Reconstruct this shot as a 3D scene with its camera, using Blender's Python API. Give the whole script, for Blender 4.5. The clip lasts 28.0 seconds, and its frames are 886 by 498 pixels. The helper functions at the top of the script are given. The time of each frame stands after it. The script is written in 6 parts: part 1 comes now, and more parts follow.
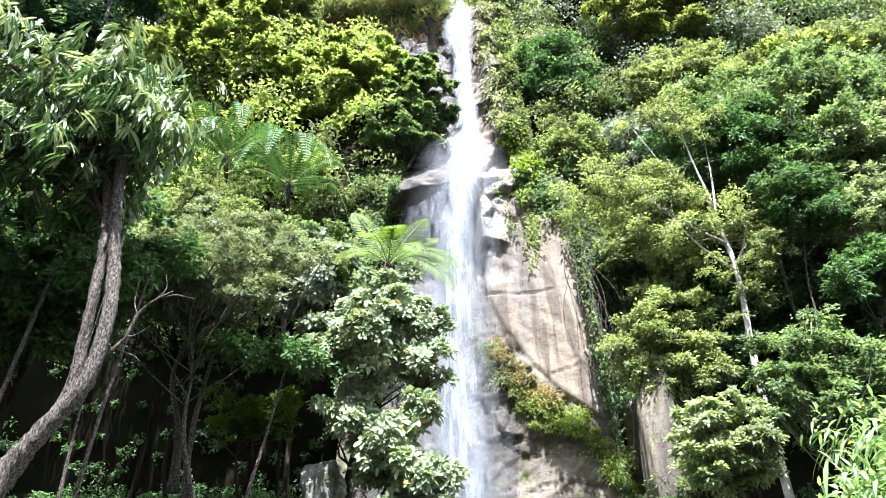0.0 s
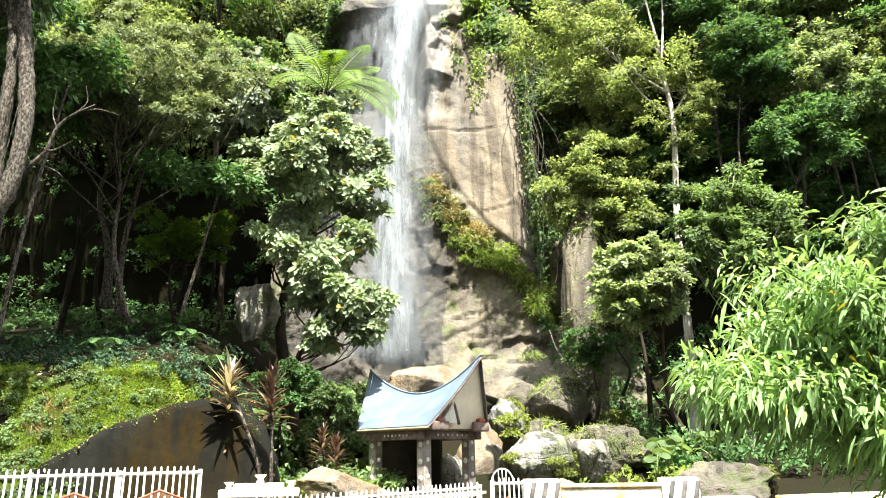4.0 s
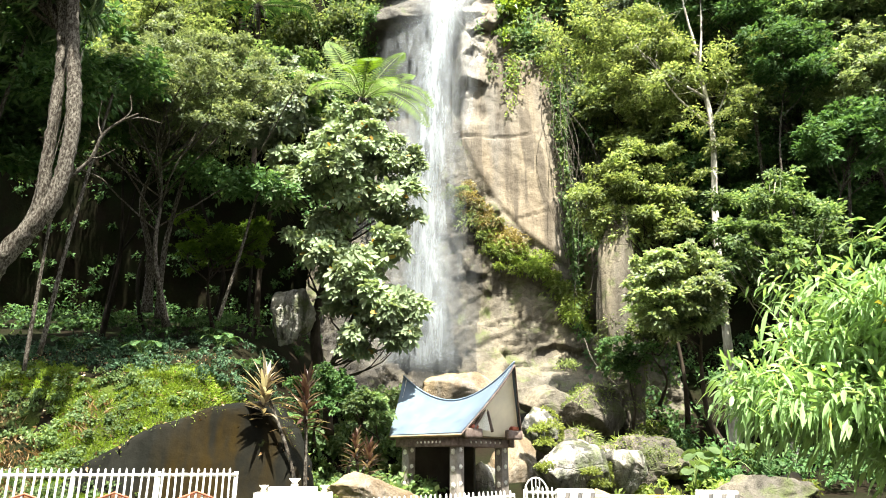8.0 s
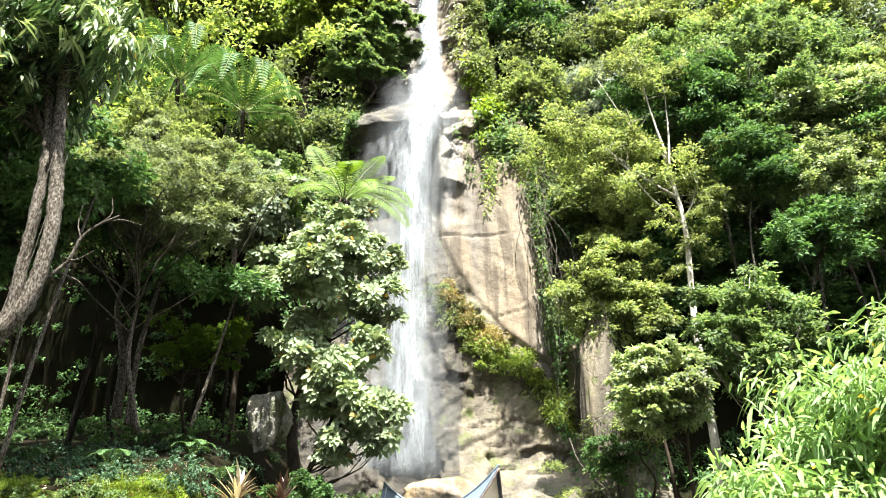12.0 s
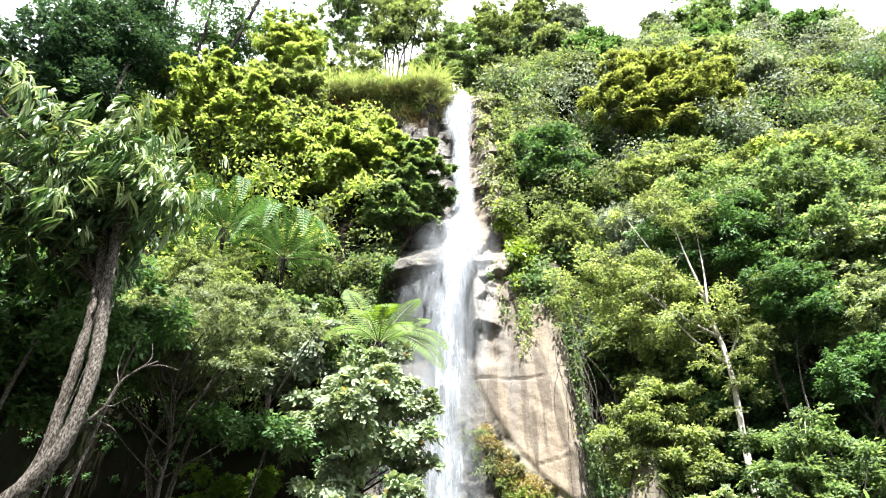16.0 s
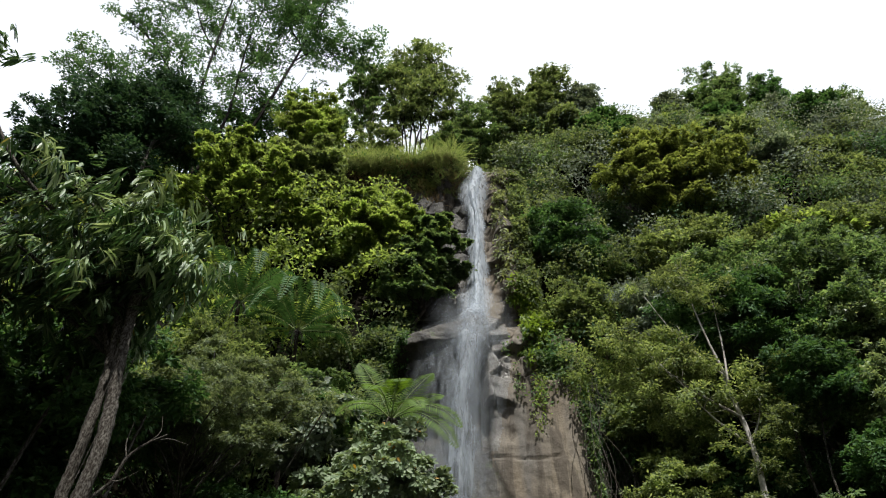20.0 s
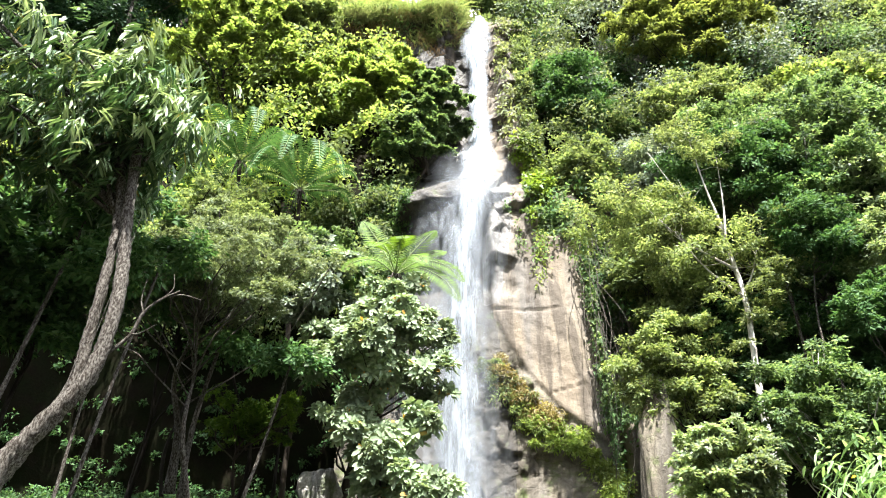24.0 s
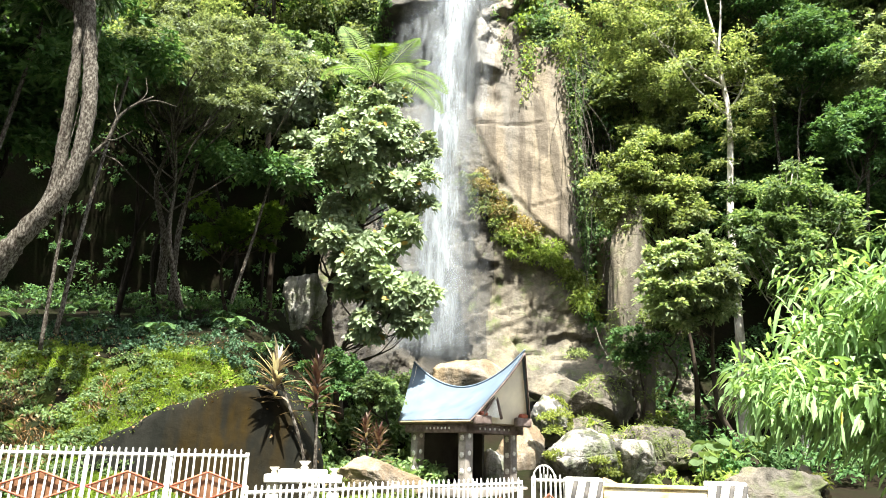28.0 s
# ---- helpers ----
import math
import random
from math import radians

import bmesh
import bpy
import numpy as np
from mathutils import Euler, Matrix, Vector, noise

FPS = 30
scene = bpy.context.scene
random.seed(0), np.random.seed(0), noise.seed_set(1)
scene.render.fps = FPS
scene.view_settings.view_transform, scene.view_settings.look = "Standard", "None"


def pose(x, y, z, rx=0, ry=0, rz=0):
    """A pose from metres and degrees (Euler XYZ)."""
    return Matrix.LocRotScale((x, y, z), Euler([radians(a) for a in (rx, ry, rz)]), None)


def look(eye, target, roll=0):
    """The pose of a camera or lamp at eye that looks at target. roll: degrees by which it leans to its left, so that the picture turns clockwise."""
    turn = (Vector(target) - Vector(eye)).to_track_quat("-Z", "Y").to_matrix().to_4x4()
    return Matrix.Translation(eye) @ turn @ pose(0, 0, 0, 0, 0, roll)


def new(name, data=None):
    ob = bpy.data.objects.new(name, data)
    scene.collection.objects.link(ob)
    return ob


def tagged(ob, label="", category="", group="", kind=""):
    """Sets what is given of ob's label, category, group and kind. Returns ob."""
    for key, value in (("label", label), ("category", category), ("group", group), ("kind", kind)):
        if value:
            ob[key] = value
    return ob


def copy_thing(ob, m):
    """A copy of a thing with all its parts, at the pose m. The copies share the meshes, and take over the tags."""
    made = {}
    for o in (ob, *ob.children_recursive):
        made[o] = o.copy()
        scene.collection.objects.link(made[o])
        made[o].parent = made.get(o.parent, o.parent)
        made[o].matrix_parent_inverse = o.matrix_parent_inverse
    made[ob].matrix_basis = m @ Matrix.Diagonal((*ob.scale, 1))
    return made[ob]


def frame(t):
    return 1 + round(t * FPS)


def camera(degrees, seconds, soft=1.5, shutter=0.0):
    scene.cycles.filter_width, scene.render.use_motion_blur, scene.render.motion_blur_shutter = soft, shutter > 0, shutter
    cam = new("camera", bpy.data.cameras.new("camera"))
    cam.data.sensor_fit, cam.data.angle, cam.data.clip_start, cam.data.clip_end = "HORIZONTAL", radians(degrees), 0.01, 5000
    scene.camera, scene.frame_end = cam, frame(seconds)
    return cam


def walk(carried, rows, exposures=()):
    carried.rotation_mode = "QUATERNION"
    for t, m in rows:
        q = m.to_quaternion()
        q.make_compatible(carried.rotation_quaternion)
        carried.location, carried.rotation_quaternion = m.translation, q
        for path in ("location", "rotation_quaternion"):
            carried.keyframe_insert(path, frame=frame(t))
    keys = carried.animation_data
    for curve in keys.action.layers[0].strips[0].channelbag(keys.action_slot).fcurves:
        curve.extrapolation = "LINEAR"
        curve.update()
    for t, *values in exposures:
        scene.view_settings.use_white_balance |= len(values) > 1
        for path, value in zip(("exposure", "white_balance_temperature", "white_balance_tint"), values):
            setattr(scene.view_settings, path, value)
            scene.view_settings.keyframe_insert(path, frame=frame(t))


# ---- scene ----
# ---- camera: one standing point, turned by hand (seconds, turn to the left, tilt up, lean) ----
EYE = (0.0, 0.0, 1.6)
TURNS = [
    (0, 1.70, 31.23, -2.01),
    (0.5, 1.57, 29.95, -2.07),
    (1, 1.14, 28.17, -2.01),
    (1.5, 0.08, 26.34, -1.77),
    (2, -0.29, 24.14, -1.49),
    (2.5, -1.98, 21.86, -1.03),
    (3, -3.45, 20.19, -1.04),
    (3.5, -3.69, 17.72, -1.05),
    (5.5, -2.80, 16.58, 0.35),
    (6, -1.74, 16.54, 0.68),
    (6.5, -1.17, 16.41, 0.59),
    (7, -1.29, 16.57, 0.46),
    (7.5, -1.11, 17.10, 0.15),
    (8, -0.65, 17.62, 0.26),
    (8.5, -2.23, 16.71, 0.04),
    (9, -3.09, 17.90, -0.55),
    (9.5, -3.20, 19.28, -0.99),
    (10, -2.40, 20.38, -0.91),
    (10.5, -2.52, 22.13, -0.85),
    (11, -2.75, 23.36, -0.71),
    (11.5, -2.52, 24.68, -0.78),
    (12, -2.52, 26.00, -1.06),
    (12.5, -1.51, 26.83, -1.43),
    (14.5, -0.59, 33.77, -0.86),
    (15, -0.21, 35.23, -0.69),
    (15.5, 0.51, 36.83, -0.26),
    (16, 0.85, 38.12, 0.03),
    (16.5, 0.27, 39.99, 0.14),
    (17, 0.99, 41.55, 0.67),
    (17.5, 0.94, 43.67, 0.76),
    (18, 1.73, 45.26, 1.21),
    (18.5, 1.44, 46.24, 1.30),
    (19, 1.67, 46.12, 1.34),
    (19.5, 2.10, 45.51, 1.59),
    (20, 2.64, 44.39, 1.68),
    (20.5, 2.28, 43.35, 1.46),
    (22.5, 2.34, 37.69, 1.10),
    (23, 2.10, 36.21, 0.13),
    (23.5, 2.11, 34.26, 0.73),
    (24, 2.49, 32.30, 1.08),
    (24.5, 1.89, 30.51, 1.40),
    (25, 1.53, 28.67, 0.78),
    (25.5, 1.58, 26.30, 0.56),
    (26, 2.05, 24.30, -0.13),
    (26.5, 2.28, 22.23, 0.28),
    (27, 1.96, 20.14, 0.56),
    (27.5, 1.07, 18.24, 0.83),
    (28, 0.41, 16.50, 1.46),
]


def aim(turn, tilt, lean):
    a, b = radians(turn), radians(tilt)
    way = Vector((-math.sin(a) * math.cos(b), math.cos(a) * math.cos(b), math.sin(b)))
    return look(EYE, Vector(EYE) + way, lean)


cam = camera(66.9, 28.0, 1.0)
EXPOSURES = [(0.0, 2.5, 5600, 17), (2.5, 2.39, 6200, 10), (6.0, 2.32, 6650, 6), (9.0, 2.37, 6650, 6), (12.0, 2.52, 6450, 8), (15.0, 2.62, 6200, 12), (16.4, 2.32, 6100, 12), (17.2, 1.82, 6100, 12), (18.3, 0.73, 6100, 10), (19.0, 0.31, 6100, 10), (19.5, 0.24, 6100, 10), (20.5, 0.4, 6100, 10), (22.5, 2.0, 6050, 12), (23.6, 2.4, 6050, 12), (25.0, 2.44, 5950, 12), (28.0, 2.36, 6450, 7)]
walk(cam, [(t, aim(a, b, c)) for t, a, b, c in TURNS], EXPOSURES)

# ---- sky and sun ----
SUN_WAY = Vector((0.08, -0.40, 0.91)).normalized()
world = bpy.data.worlds.new("sky")
scene.world = world
world.use_nodes = True
wn, wl = world.node_tree.nodes, world.node_tree.links
sky = wn.new("ShaderNodeTexSky")
sky.sky_type, sky.sun_disc = "NISHITA", False
sky.sun_elevation = math.asin(SUN_WAY.z)
sky.sun_rotation = math.atan2(SUN_WAY.x, SUN_WAY.y)
sky.dust_density, sky.air_density = 3.0, 1.0
cloud = wn.new("ShaderNodeTexNoise")
cloud.inputs["Scale"].default_value, cloud.inputs["Detail"].default_value = 2.2, 6.0
where = wn.new("ShaderNodeTexCoord")
north = wn.new("ShaderNodeVectorMath")
north.operation = "DOT_PRODUCT"
north.inputs[1].default_value = (0.0, 0.22, 0.08)
drift = wn.new("ShaderNodeMath")
veil = wn.new("ShaderNodeMapRange")
veil.inputs["From Min"].default_value, veil.inputs["From Max"].default_value = 0.42, 0.62
veil.inputs["To Min"].default_value, veil.inputs["To Max"].default_value = 0.22, 1.0
wl.new(where.outputs["Generated"], north.inputs[0])
wl.new(cloud.outputs["Fac"], drift.inputs[0])
wl.new(north.outputs["Value"], drift.inputs[1])
tint = wn.new("ShaderNodeMix")
tint.data_type = "RGBA"
tint.inputs["B"].default_value = (17.0, 17.3, 17.8, 1)
wl.new(drift.outputs["Value"], veil.inputs["Value"])
wl.new(veil.outputs["Result"], tint.inputs["Factor"])
wl.new(sky.outputs["Color"], tint.inputs["A"])
wl.new(tint.outputs["Result"], wn["Background"].inputs["Color"])
wn["Background"].inputs["Strength"].default_value = 0.055
lamp = bpy.data.lights.new("sun", "SUN")
lamp.energy, lamp.angle, lamp.color = 4.8, radians(0.6), (1.0, 0.95, 0.86)
sun = new("sun", lamp)
sun.matrix_world = look(SUN_WAY * 60, (0, 0, 0))


# ---- materials ----
def nodes_of(name):
    m = bpy.data.materials.new(name)
    m.use_nodes = True
    t = m.node_tree
    return m, t.nodes, t.links, t.nodes["Principled BSDF"]


def noise_node(n, l, scale, detail=5.0, stretch=(1, 1, 1), rough=0.55):
    c, mp, t = n.new("ShaderNodeTexCoord"), n.new("ShaderNodeMapping"), n.new("ShaderNodeTexNoise")
    mp.inputs["Scale"].default_value = stretch
    t.inputs["Scale"].default_value, t.inputs["Detail"].default_value, t.inputs["Roughness"].default_value = scale, detail, rough
    l.new(c.outputs["Object"], mp.inputs["Vector"])
    l.new(mp.outputs["Vector"], t.inputs["Vector"])
    return t.outputs["Fac"]


def ramp(n, l, fac, stops):
    r = n.new("ShaderNodeValToRGB")
    e = r.color_ramp.elements
    while len(e) < len(stops):
        e.new(0.5)
    for k, (at, col) in zip(e, stops):
        k.position, k.color = at, (*col, 1)
    l.new(fac, r.inputs["Fac"])
    return r.outputs["Color"]


def blend(n, l, a, b, fac, kind="MIX"):
    m = n.new("ShaderNodeMix")
    m.data_type, m.blend_type = "RGBA", kind
    for key, v in (("A", a), ("B", b), ("Factor", fac)):
        if isinstance(v, (int, float)):
            m.inputs[key].default_value = v
        elif isinstance(v, tuple):
            m.inputs[key].default_value = (*v, 1)
        else:
            l.new(v, m.inputs[key])
    return m.outputs["Result"]


def span(n, l, v, lo, hi, to_lo=0.0, to_hi=1.0):
    m = n.new("ShaderNodeMapRange")
    for key, x in (("From Min", lo), ("From Max", hi), ("To Min", to_lo), ("To Max", to_hi)):
        m.inputs[key].default_value = x
    l.new(v, m.inputs["Value"])
    return m.outputs["Result"]


def relief(n, l, bsdf, height, strength=0.4, dist=0.05):
    b = n.new("ShaderNodeBump")
    b.inputs["Strength"].default_value, b.inputs["Distance"].default_value = strength, dist
    l.new(height, b.inputs["Height"])
    l.new(b.outputs["Normal"], bsdf.inputs["Normal"])


def leaf_mat(name, dark, mid, light, patch=0.5, gloss=0.36, thin=0.4, odd=None, shine=0.25, grain=0.0):
    """Leaves: each of its own shade, with drifts of lighter and darker growth, and light coming through."""
    m, n, l, b = nodes_of(name)
    dark, light = (tuple(a + (b_ - a) * 0.4 for a, b_ in zip(c, mid)) for c in (dark, light))
    g = n.new("ShaderNodeNewGeometry")
    c = ramp(n, l, g.outputs["Random Per Island"], [(0.0, dark), (0.5, mid), (0.94, light), (0.985, light), (0.99, odd or light)])
    drift = span(n, l, noise_node(n, l, patch, 4.0), 0.3, 0.7, 0.45, 1.65)
    c = blend(n, l, c, drift, 1.0, "MULTIPLY")
    l.new(c, b.inputs["Base Color"])
    b.inputs["Roughness"].default_value = gloss
    b.inputs["Specular IOR Level"].default_value = shine
    if grain:
        relief(n, l, b, noise_node(n, l, 9.0, 3.0), grain, 0.12)
    t = n.new("ShaderNodeBsdfTranslucent")
    l.new(blend(n, l, c, (1.15, 1.12, 0.6), 1.0, "MULTIPLY"), t.inputs["Color"])
    mix = n.new("ShaderNodeMixShader")
    mix.inputs["Fac"].default_value = thin
    l.new(b.outputs["BSDF"], mix.inputs[1])
    l.new(t.outputs["BSDF"], mix.inputs[2])
    l.new(mix.outputs["Shader"], n["Material Output"].inputs["Surface"])
    return m


def solid_mat(name, a, b_col, scale=3.0, rough=0.8, bump=0.3, stretch=(1, 1, 1), fine=30.0, metal=0.0, lo=0.35, hi=0.65, spread=0.12, shine=0.3):
    """Two colours drifting into one another, with fine grain and relief."""
    m, n, l, b = nodes_of(name)
    big, small = noise_node(n, l, scale, 6.0, stretch), noise_node(n, l, fine, 4.0, stretch)
    c = blend(n, l, a, b_col, span(n, l, big, lo, hi))
    o = n.new("ShaderNodeObjectInfo")
    c = blend(n, l, c, span(n, l, small, 0.3, 0.7, 0.75, 1.2), 1.0, "MULTIPLY")
    c = blend(n, l, c, span(n, l, o.outputs["Random"], 0.0, 1.0, 1 - spread, 1 + spread), 1.0, "MULTIPLY")
    l.new(c, b.inputs["Base Color"])
    l.new(span(n, l, small, 0.3, 0.7, max(rough - 0.12, 0.05), min(rough + 0.1, 1.0)), b.inputs["Roughness"])
    b.inputs["Metallic"].default_value, b.inputs["Specular IOR Level"].default_value = metal, shine
    relief(n, l, b, small, bump, 0.02)
    return m


def rock_mat(name, pale, mid, stain, moss=0.35, grain=1.0, bump=0.6, rough=0.82, cracks=0.0, shine=0.3, speck=(0.6, 1.3), run=(0.47, 0.59)):
    """Stone with runs of dark stain, seams, and moss in the drifts."""
    m, n, l, b = nodes_of(name)
    pale, mid, stain = (tuple(0.8 * k for k in c) for c in (pale, mid, stain))
    big, fine = noise_node(n, l, 0.45 * grain, 7.0), noise_node(n, l, 6.0, 8.0, rough=0.7)
    runs = noise_node(n, l, grain, 5.0, (1.6, 1.6, 0.12) if grain < 2 else (1, 1, 0.7))
    c = blend(n, l, pale, mid, span(n, l, big, 0.38, 0.60))
    zones = noise_node(n, l, 0.5 * grain, 5.0, (1, 1, 0.16))
    c = blend(n, l, c, tuple(0.62 * sum(pale) / 3 + 0.04 * k for k in (0.3, 0.1, -0.2)), span(n, l, zones, 0.46, 0.62, 0.0, 0.75))
    c = blend(n, l, c, stain, span(n, l, runs, *run, 0.0, 0.85))
    c = blend(n, l, c, span(n, l, fine, 0.25, 0.75, *speck), 1.0, "MULTIPLY")
    patches = noise_node(n, l, 1.3, 8.0, rough=0.7)
    c = blend(n, l, c, (0.085, 0.11, 0.03), span(n, l, patches, 0.75 - moss * 0.45, 0.82 - moss * 0.3, 0.0, 0.8))
    height = fine
    if cracks:
        at, turn, cell = n.new("ShaderNodeTexCoord"), n.new("ShaderNodeMapping"), n.new("ShaderNodeTexVoronoi")
        turn.inputs["Rotation"].default_value, turn.inputs["Scale"].default_value = (0.3, 0.55, 0.4), (1.0, 1.0, 2.3)
        cell.feature = "DISTANCE_TO_EDGE"
        cell.inputs["Scale"].default_value = cracks
        l.new(at.outputs["Object"], turn.inputs["Vector"])
        wander = blend(n, l, turn.outputs["Vector"], n.new("ShaderNodeTexNoise").outputs["Color"], 0.4)
        l.new(wander, cell.inputs["Vector"])
        seam = span(n, l, cell.outputs["Distance"], 0.0, 0.035)
        c = blend(n, l, blend(n, l, c, (0.8, 0.78, 0.76), 1.0, "MULTIPLY"), c, seam)
        height = blend(n, l, fine, seam, 0.18)
    l.new(c, b.inputs["Base Color"])
    b.inputs["Roughness"].default_value = rough
    b.inputs["Specular IOR Level"].default_value = shine
    relief(n, l, b, height, bump, 0.2)
    return m


LEAF_YELLOW = leaf_mat("leaf_yellow_green", (0.12, 0.18, 0.045), (0.22, 0.295, 0.08), (0.42, 0.48, 0.18), gloss=0.5, shine=0.18, grain=0.5, thin=0.62)
LEAF_FRESH = leaf_mat("leaf_fresh_green", (0.05, 0.095, 0.042), (0.118, 0.185, 0.078), (0.27, 0.34, 0.165), gloss=0.5, shine=0.18, grain=0.5, thin=0.52)
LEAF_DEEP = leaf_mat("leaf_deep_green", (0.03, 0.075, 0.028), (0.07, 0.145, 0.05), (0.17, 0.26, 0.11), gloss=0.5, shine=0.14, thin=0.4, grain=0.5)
LEAF_OLIVE = leaf_mat("leaf_olive", (0.07, 0.11, 0.045), (0.15, 0.195, 0.085), (0.28, 0.32, 0.14), gloss=0.55, shine=0.14, grain=0.5, thin=0.52)
LEAF_PALE = leaf_mat("leaf_pale_leathery", (0.13, 0.19, 0.10), (0.225, 0.29, 0.165), (0.36, 0.415, 0.275), gloss=0.55, shine=0.18, thin=0.3, odd=(0.42, 0.25, 0.05))
LEAF_GREY = leaf_mat("leaf_grey_green", (0.09, 0.125, 0.09), (0.19, 0.235, 0.175), (0.44, 0.47, 0.40), gloss=0.6, shine=0.12, thin=0.3, grain=0.6)
LEAF_LONG = leaf_mat("leaf_long_green", (0.03, 0.07, 0.025), (0.065, 0.125, 0.045), (0.26, 0.34, 0.17), gloss=0.42, thin=0.3, shine=0.4, odd=(0.35, 0.28, 0.07))
LEAF_NEAR = leaf_mat("leaf_lance_bright", (0.13, 0.23, 0.08), (0.22, 0.345, 0.14), (0.34, 0.475, 0.24), gloss=0.48, shine=0.18, thin=0.45, odd=(0.50, 0.40, 0.05))
# paler copy of the long leaf, coloured as if sunlit
LEAF_LONG_SUN = leaf_mat("leaf_long_sunlit", (0.10, 0.15, 0.07), (0.24, 0.32, 0.16), (0.52, 0.58, 0.40), gloss=0.4, thin=0.3, shine=0.45)
LEAF_STRAW = leaf_mat("leaf_straw_green", (0.085, 0.125, 0.05), (0.175, 0.225, 0.09), (0.36, 0.40, 0.19), gloss=0.5, shine=0.18, thin=0.52)
LEAF_MUSTARD = leaf_mat("leaf_mustard_green", (0.10, 0.13, 0.04), (0.17, 0.205, 0.06), (0.29, 0.32, 0.11), gloss=0.55, shine=0.14, thin=0.62)
LEAF_FERN = leaf_mat("fern_green", (0.06, 0.105, 0.013), (0.095, 0.168, 0.018), (0.145, 0.23, 0.028), thin=0.42, gloss=0.55, shine=0.2)
LEAF_FERN_DULL = leaf_mat("fern_dull_green", (0.035, 0.08, 0.03), (0.055, 0.115, 0.04), (0.09, 0.165, 0.06), thin=0.25, gloss=0.6, shine=0.2)
LEAF_RUST = leaf_mat("leaf_rust", (0.12, 0.11, 0.035), (0.20, 0.155, 0.06), (0.31, 0.27, 0.10))
LEAF_STRAP = leaf_mat("leaf_strap_purple", (0.05, 0.022, 0.022), (0.11, 0.06, 0.05), (0.42, 0.36, 0.27), thin=0.25)
LEAF_STRAP_PALE = leaf_mat("leaf_strap_cream", (0.08, 0.045, 0.04), (0.24, 0.19, 0.14), (0.62, 0.58, 0.46), thin=0.3)
GRASS = leaf_mat("grass_blades", (0.09, 0.15, 0.02), (0.17, 0.25, 0.035), (0.28, 0.35, 0.07), patch=1.2)
GRASS_DRY = leaf_mat("grass_dry", (0.13, 0.14, 0.08), (0.22, 0.25, 0.13), (0.36, 0.39, 0.24), patch=0.9, gloss=0.6, shine=0.25)
LEAF_SAGE = leaf_mat("leaf_sage", (0.085, 0.13, 0.065), (0.19, 0.25, 0.125), (0.42, 0.47, 0.29), gloss=0.4, shine=0.4, thin=0.52)
LEAF_ASH = leaf_mat("leaf_ashen", (0.07, 0.095, 0.05), (0.155, 0.195, 0.105), (0.32, 0.36, 0.22), gloss=0.5, shine=0.14, thin=0.42)
# the tall trees' own dark green; on the low herbs it imitates shade
LEAF_SHADE = leaf_mat("leaf_dark_shade_green", (0.018, 0.045, 0.025), (0.042, 0.088, 0.046), (0.11, 0.17, 0.10), gloss=0.5, shine=0.12, thin=0.25)
LEAF_DRY = leaf_mat("leaf_withered_grey", (0.09, 0.085, 0.085), (0.17, 0.16, 0.155), (0.30, 0.28, 0.27), gloss=0.7, shine=0.1, thin=0.2)
LITTER = leaf_mat("fallen_leaves", (0.12, 0.06, 0.03), (0.28, 0.17, 0.08), (0.5, 0.4, 0.28), thin=0.1)
# brown soil lowered to near black, imitating shade in the hollow
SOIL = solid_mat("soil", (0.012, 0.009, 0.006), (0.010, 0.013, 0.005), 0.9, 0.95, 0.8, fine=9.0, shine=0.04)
ROAD = solid_mat("asphalt", (0.05, 0.05, 0.05), (0.075, 0.072, 0.068), 1.0, 0.9, 0.5, fine=60.0)
CLIFF = rock_mat("cliff_stone", (0.31, 0.255, 0.18), (0.225, 0.18, 0.125), (0.105, 0.085, 0.062), 0.18, bump=0.35, speck=(0.75, 1.2), run=(0.45, 0.56))
RUBBLE = rock_mat("rubble_stone", (0.235, 0.20, 0.145), (0.165, 0.142, 0.10), (0.10, 0.086, 0.064), 0.52, 1.0, 0.4, cracks=1.1)
MOUND = rock_mat("mossy_stone", (0.20, 0.175, 0.135), (0.125, 0.108, 0.08), (0.06, 0.053, 0.04), 0.55, 1.6, 0.7, cracks=0.9)
WET = rock_mat("wet_stone", (0.10, 0.085, 0.06), (0.06, 0.052, 0.038), (0.035, 0.03, 0.024), 0.35, rough=0.5)
GLISTEN = rock_mat("glistening_stone", (0.34, 0.32, 0.28), (0.22, 0.20, 0.17), (0.10, 0.09, 0.075), 0.05, rough=0.28)
# stone darkened in its colour to imitate shade under the overhang
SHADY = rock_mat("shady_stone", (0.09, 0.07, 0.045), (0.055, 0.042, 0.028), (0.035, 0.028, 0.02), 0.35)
BOULDER = rock_mat("boulder_stone", (0.64, 0.60, 0.52), (0.13, 0.115, 0.085), (0.03, 0.03, 0.024), 0.6, 1.9, 0.8, cracks=0.8)
BOULDER_TAN = rock_mat("boulder_tan", (0.42, 0.32, 0.19), (0.33, 0.24, 0.14), (0.17, 0.12, 0.07), 0.15)
# dark brown stone, lowered further to imitate the shade on the slab
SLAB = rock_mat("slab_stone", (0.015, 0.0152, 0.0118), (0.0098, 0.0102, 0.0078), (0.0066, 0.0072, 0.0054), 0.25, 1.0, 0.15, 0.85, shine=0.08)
BARK = solid_mat("bark_rough", (0.035, 0.028, 0.021), (0.19, 0.175, 0.15), 26.0, 0.95, 1.0, (1, 1, 0.45), 70.0, lo=0.42, hi=0.68, shine=0.12)
BARK_PALE = solid_mat("bark_pale", (0.46, 0.43, 0.38), (0.17, 0.15, 0.12), 4.0, 0.85, 0.5, (1, 1, 0.5), 18.0, lo=0.45, hi=0.7)
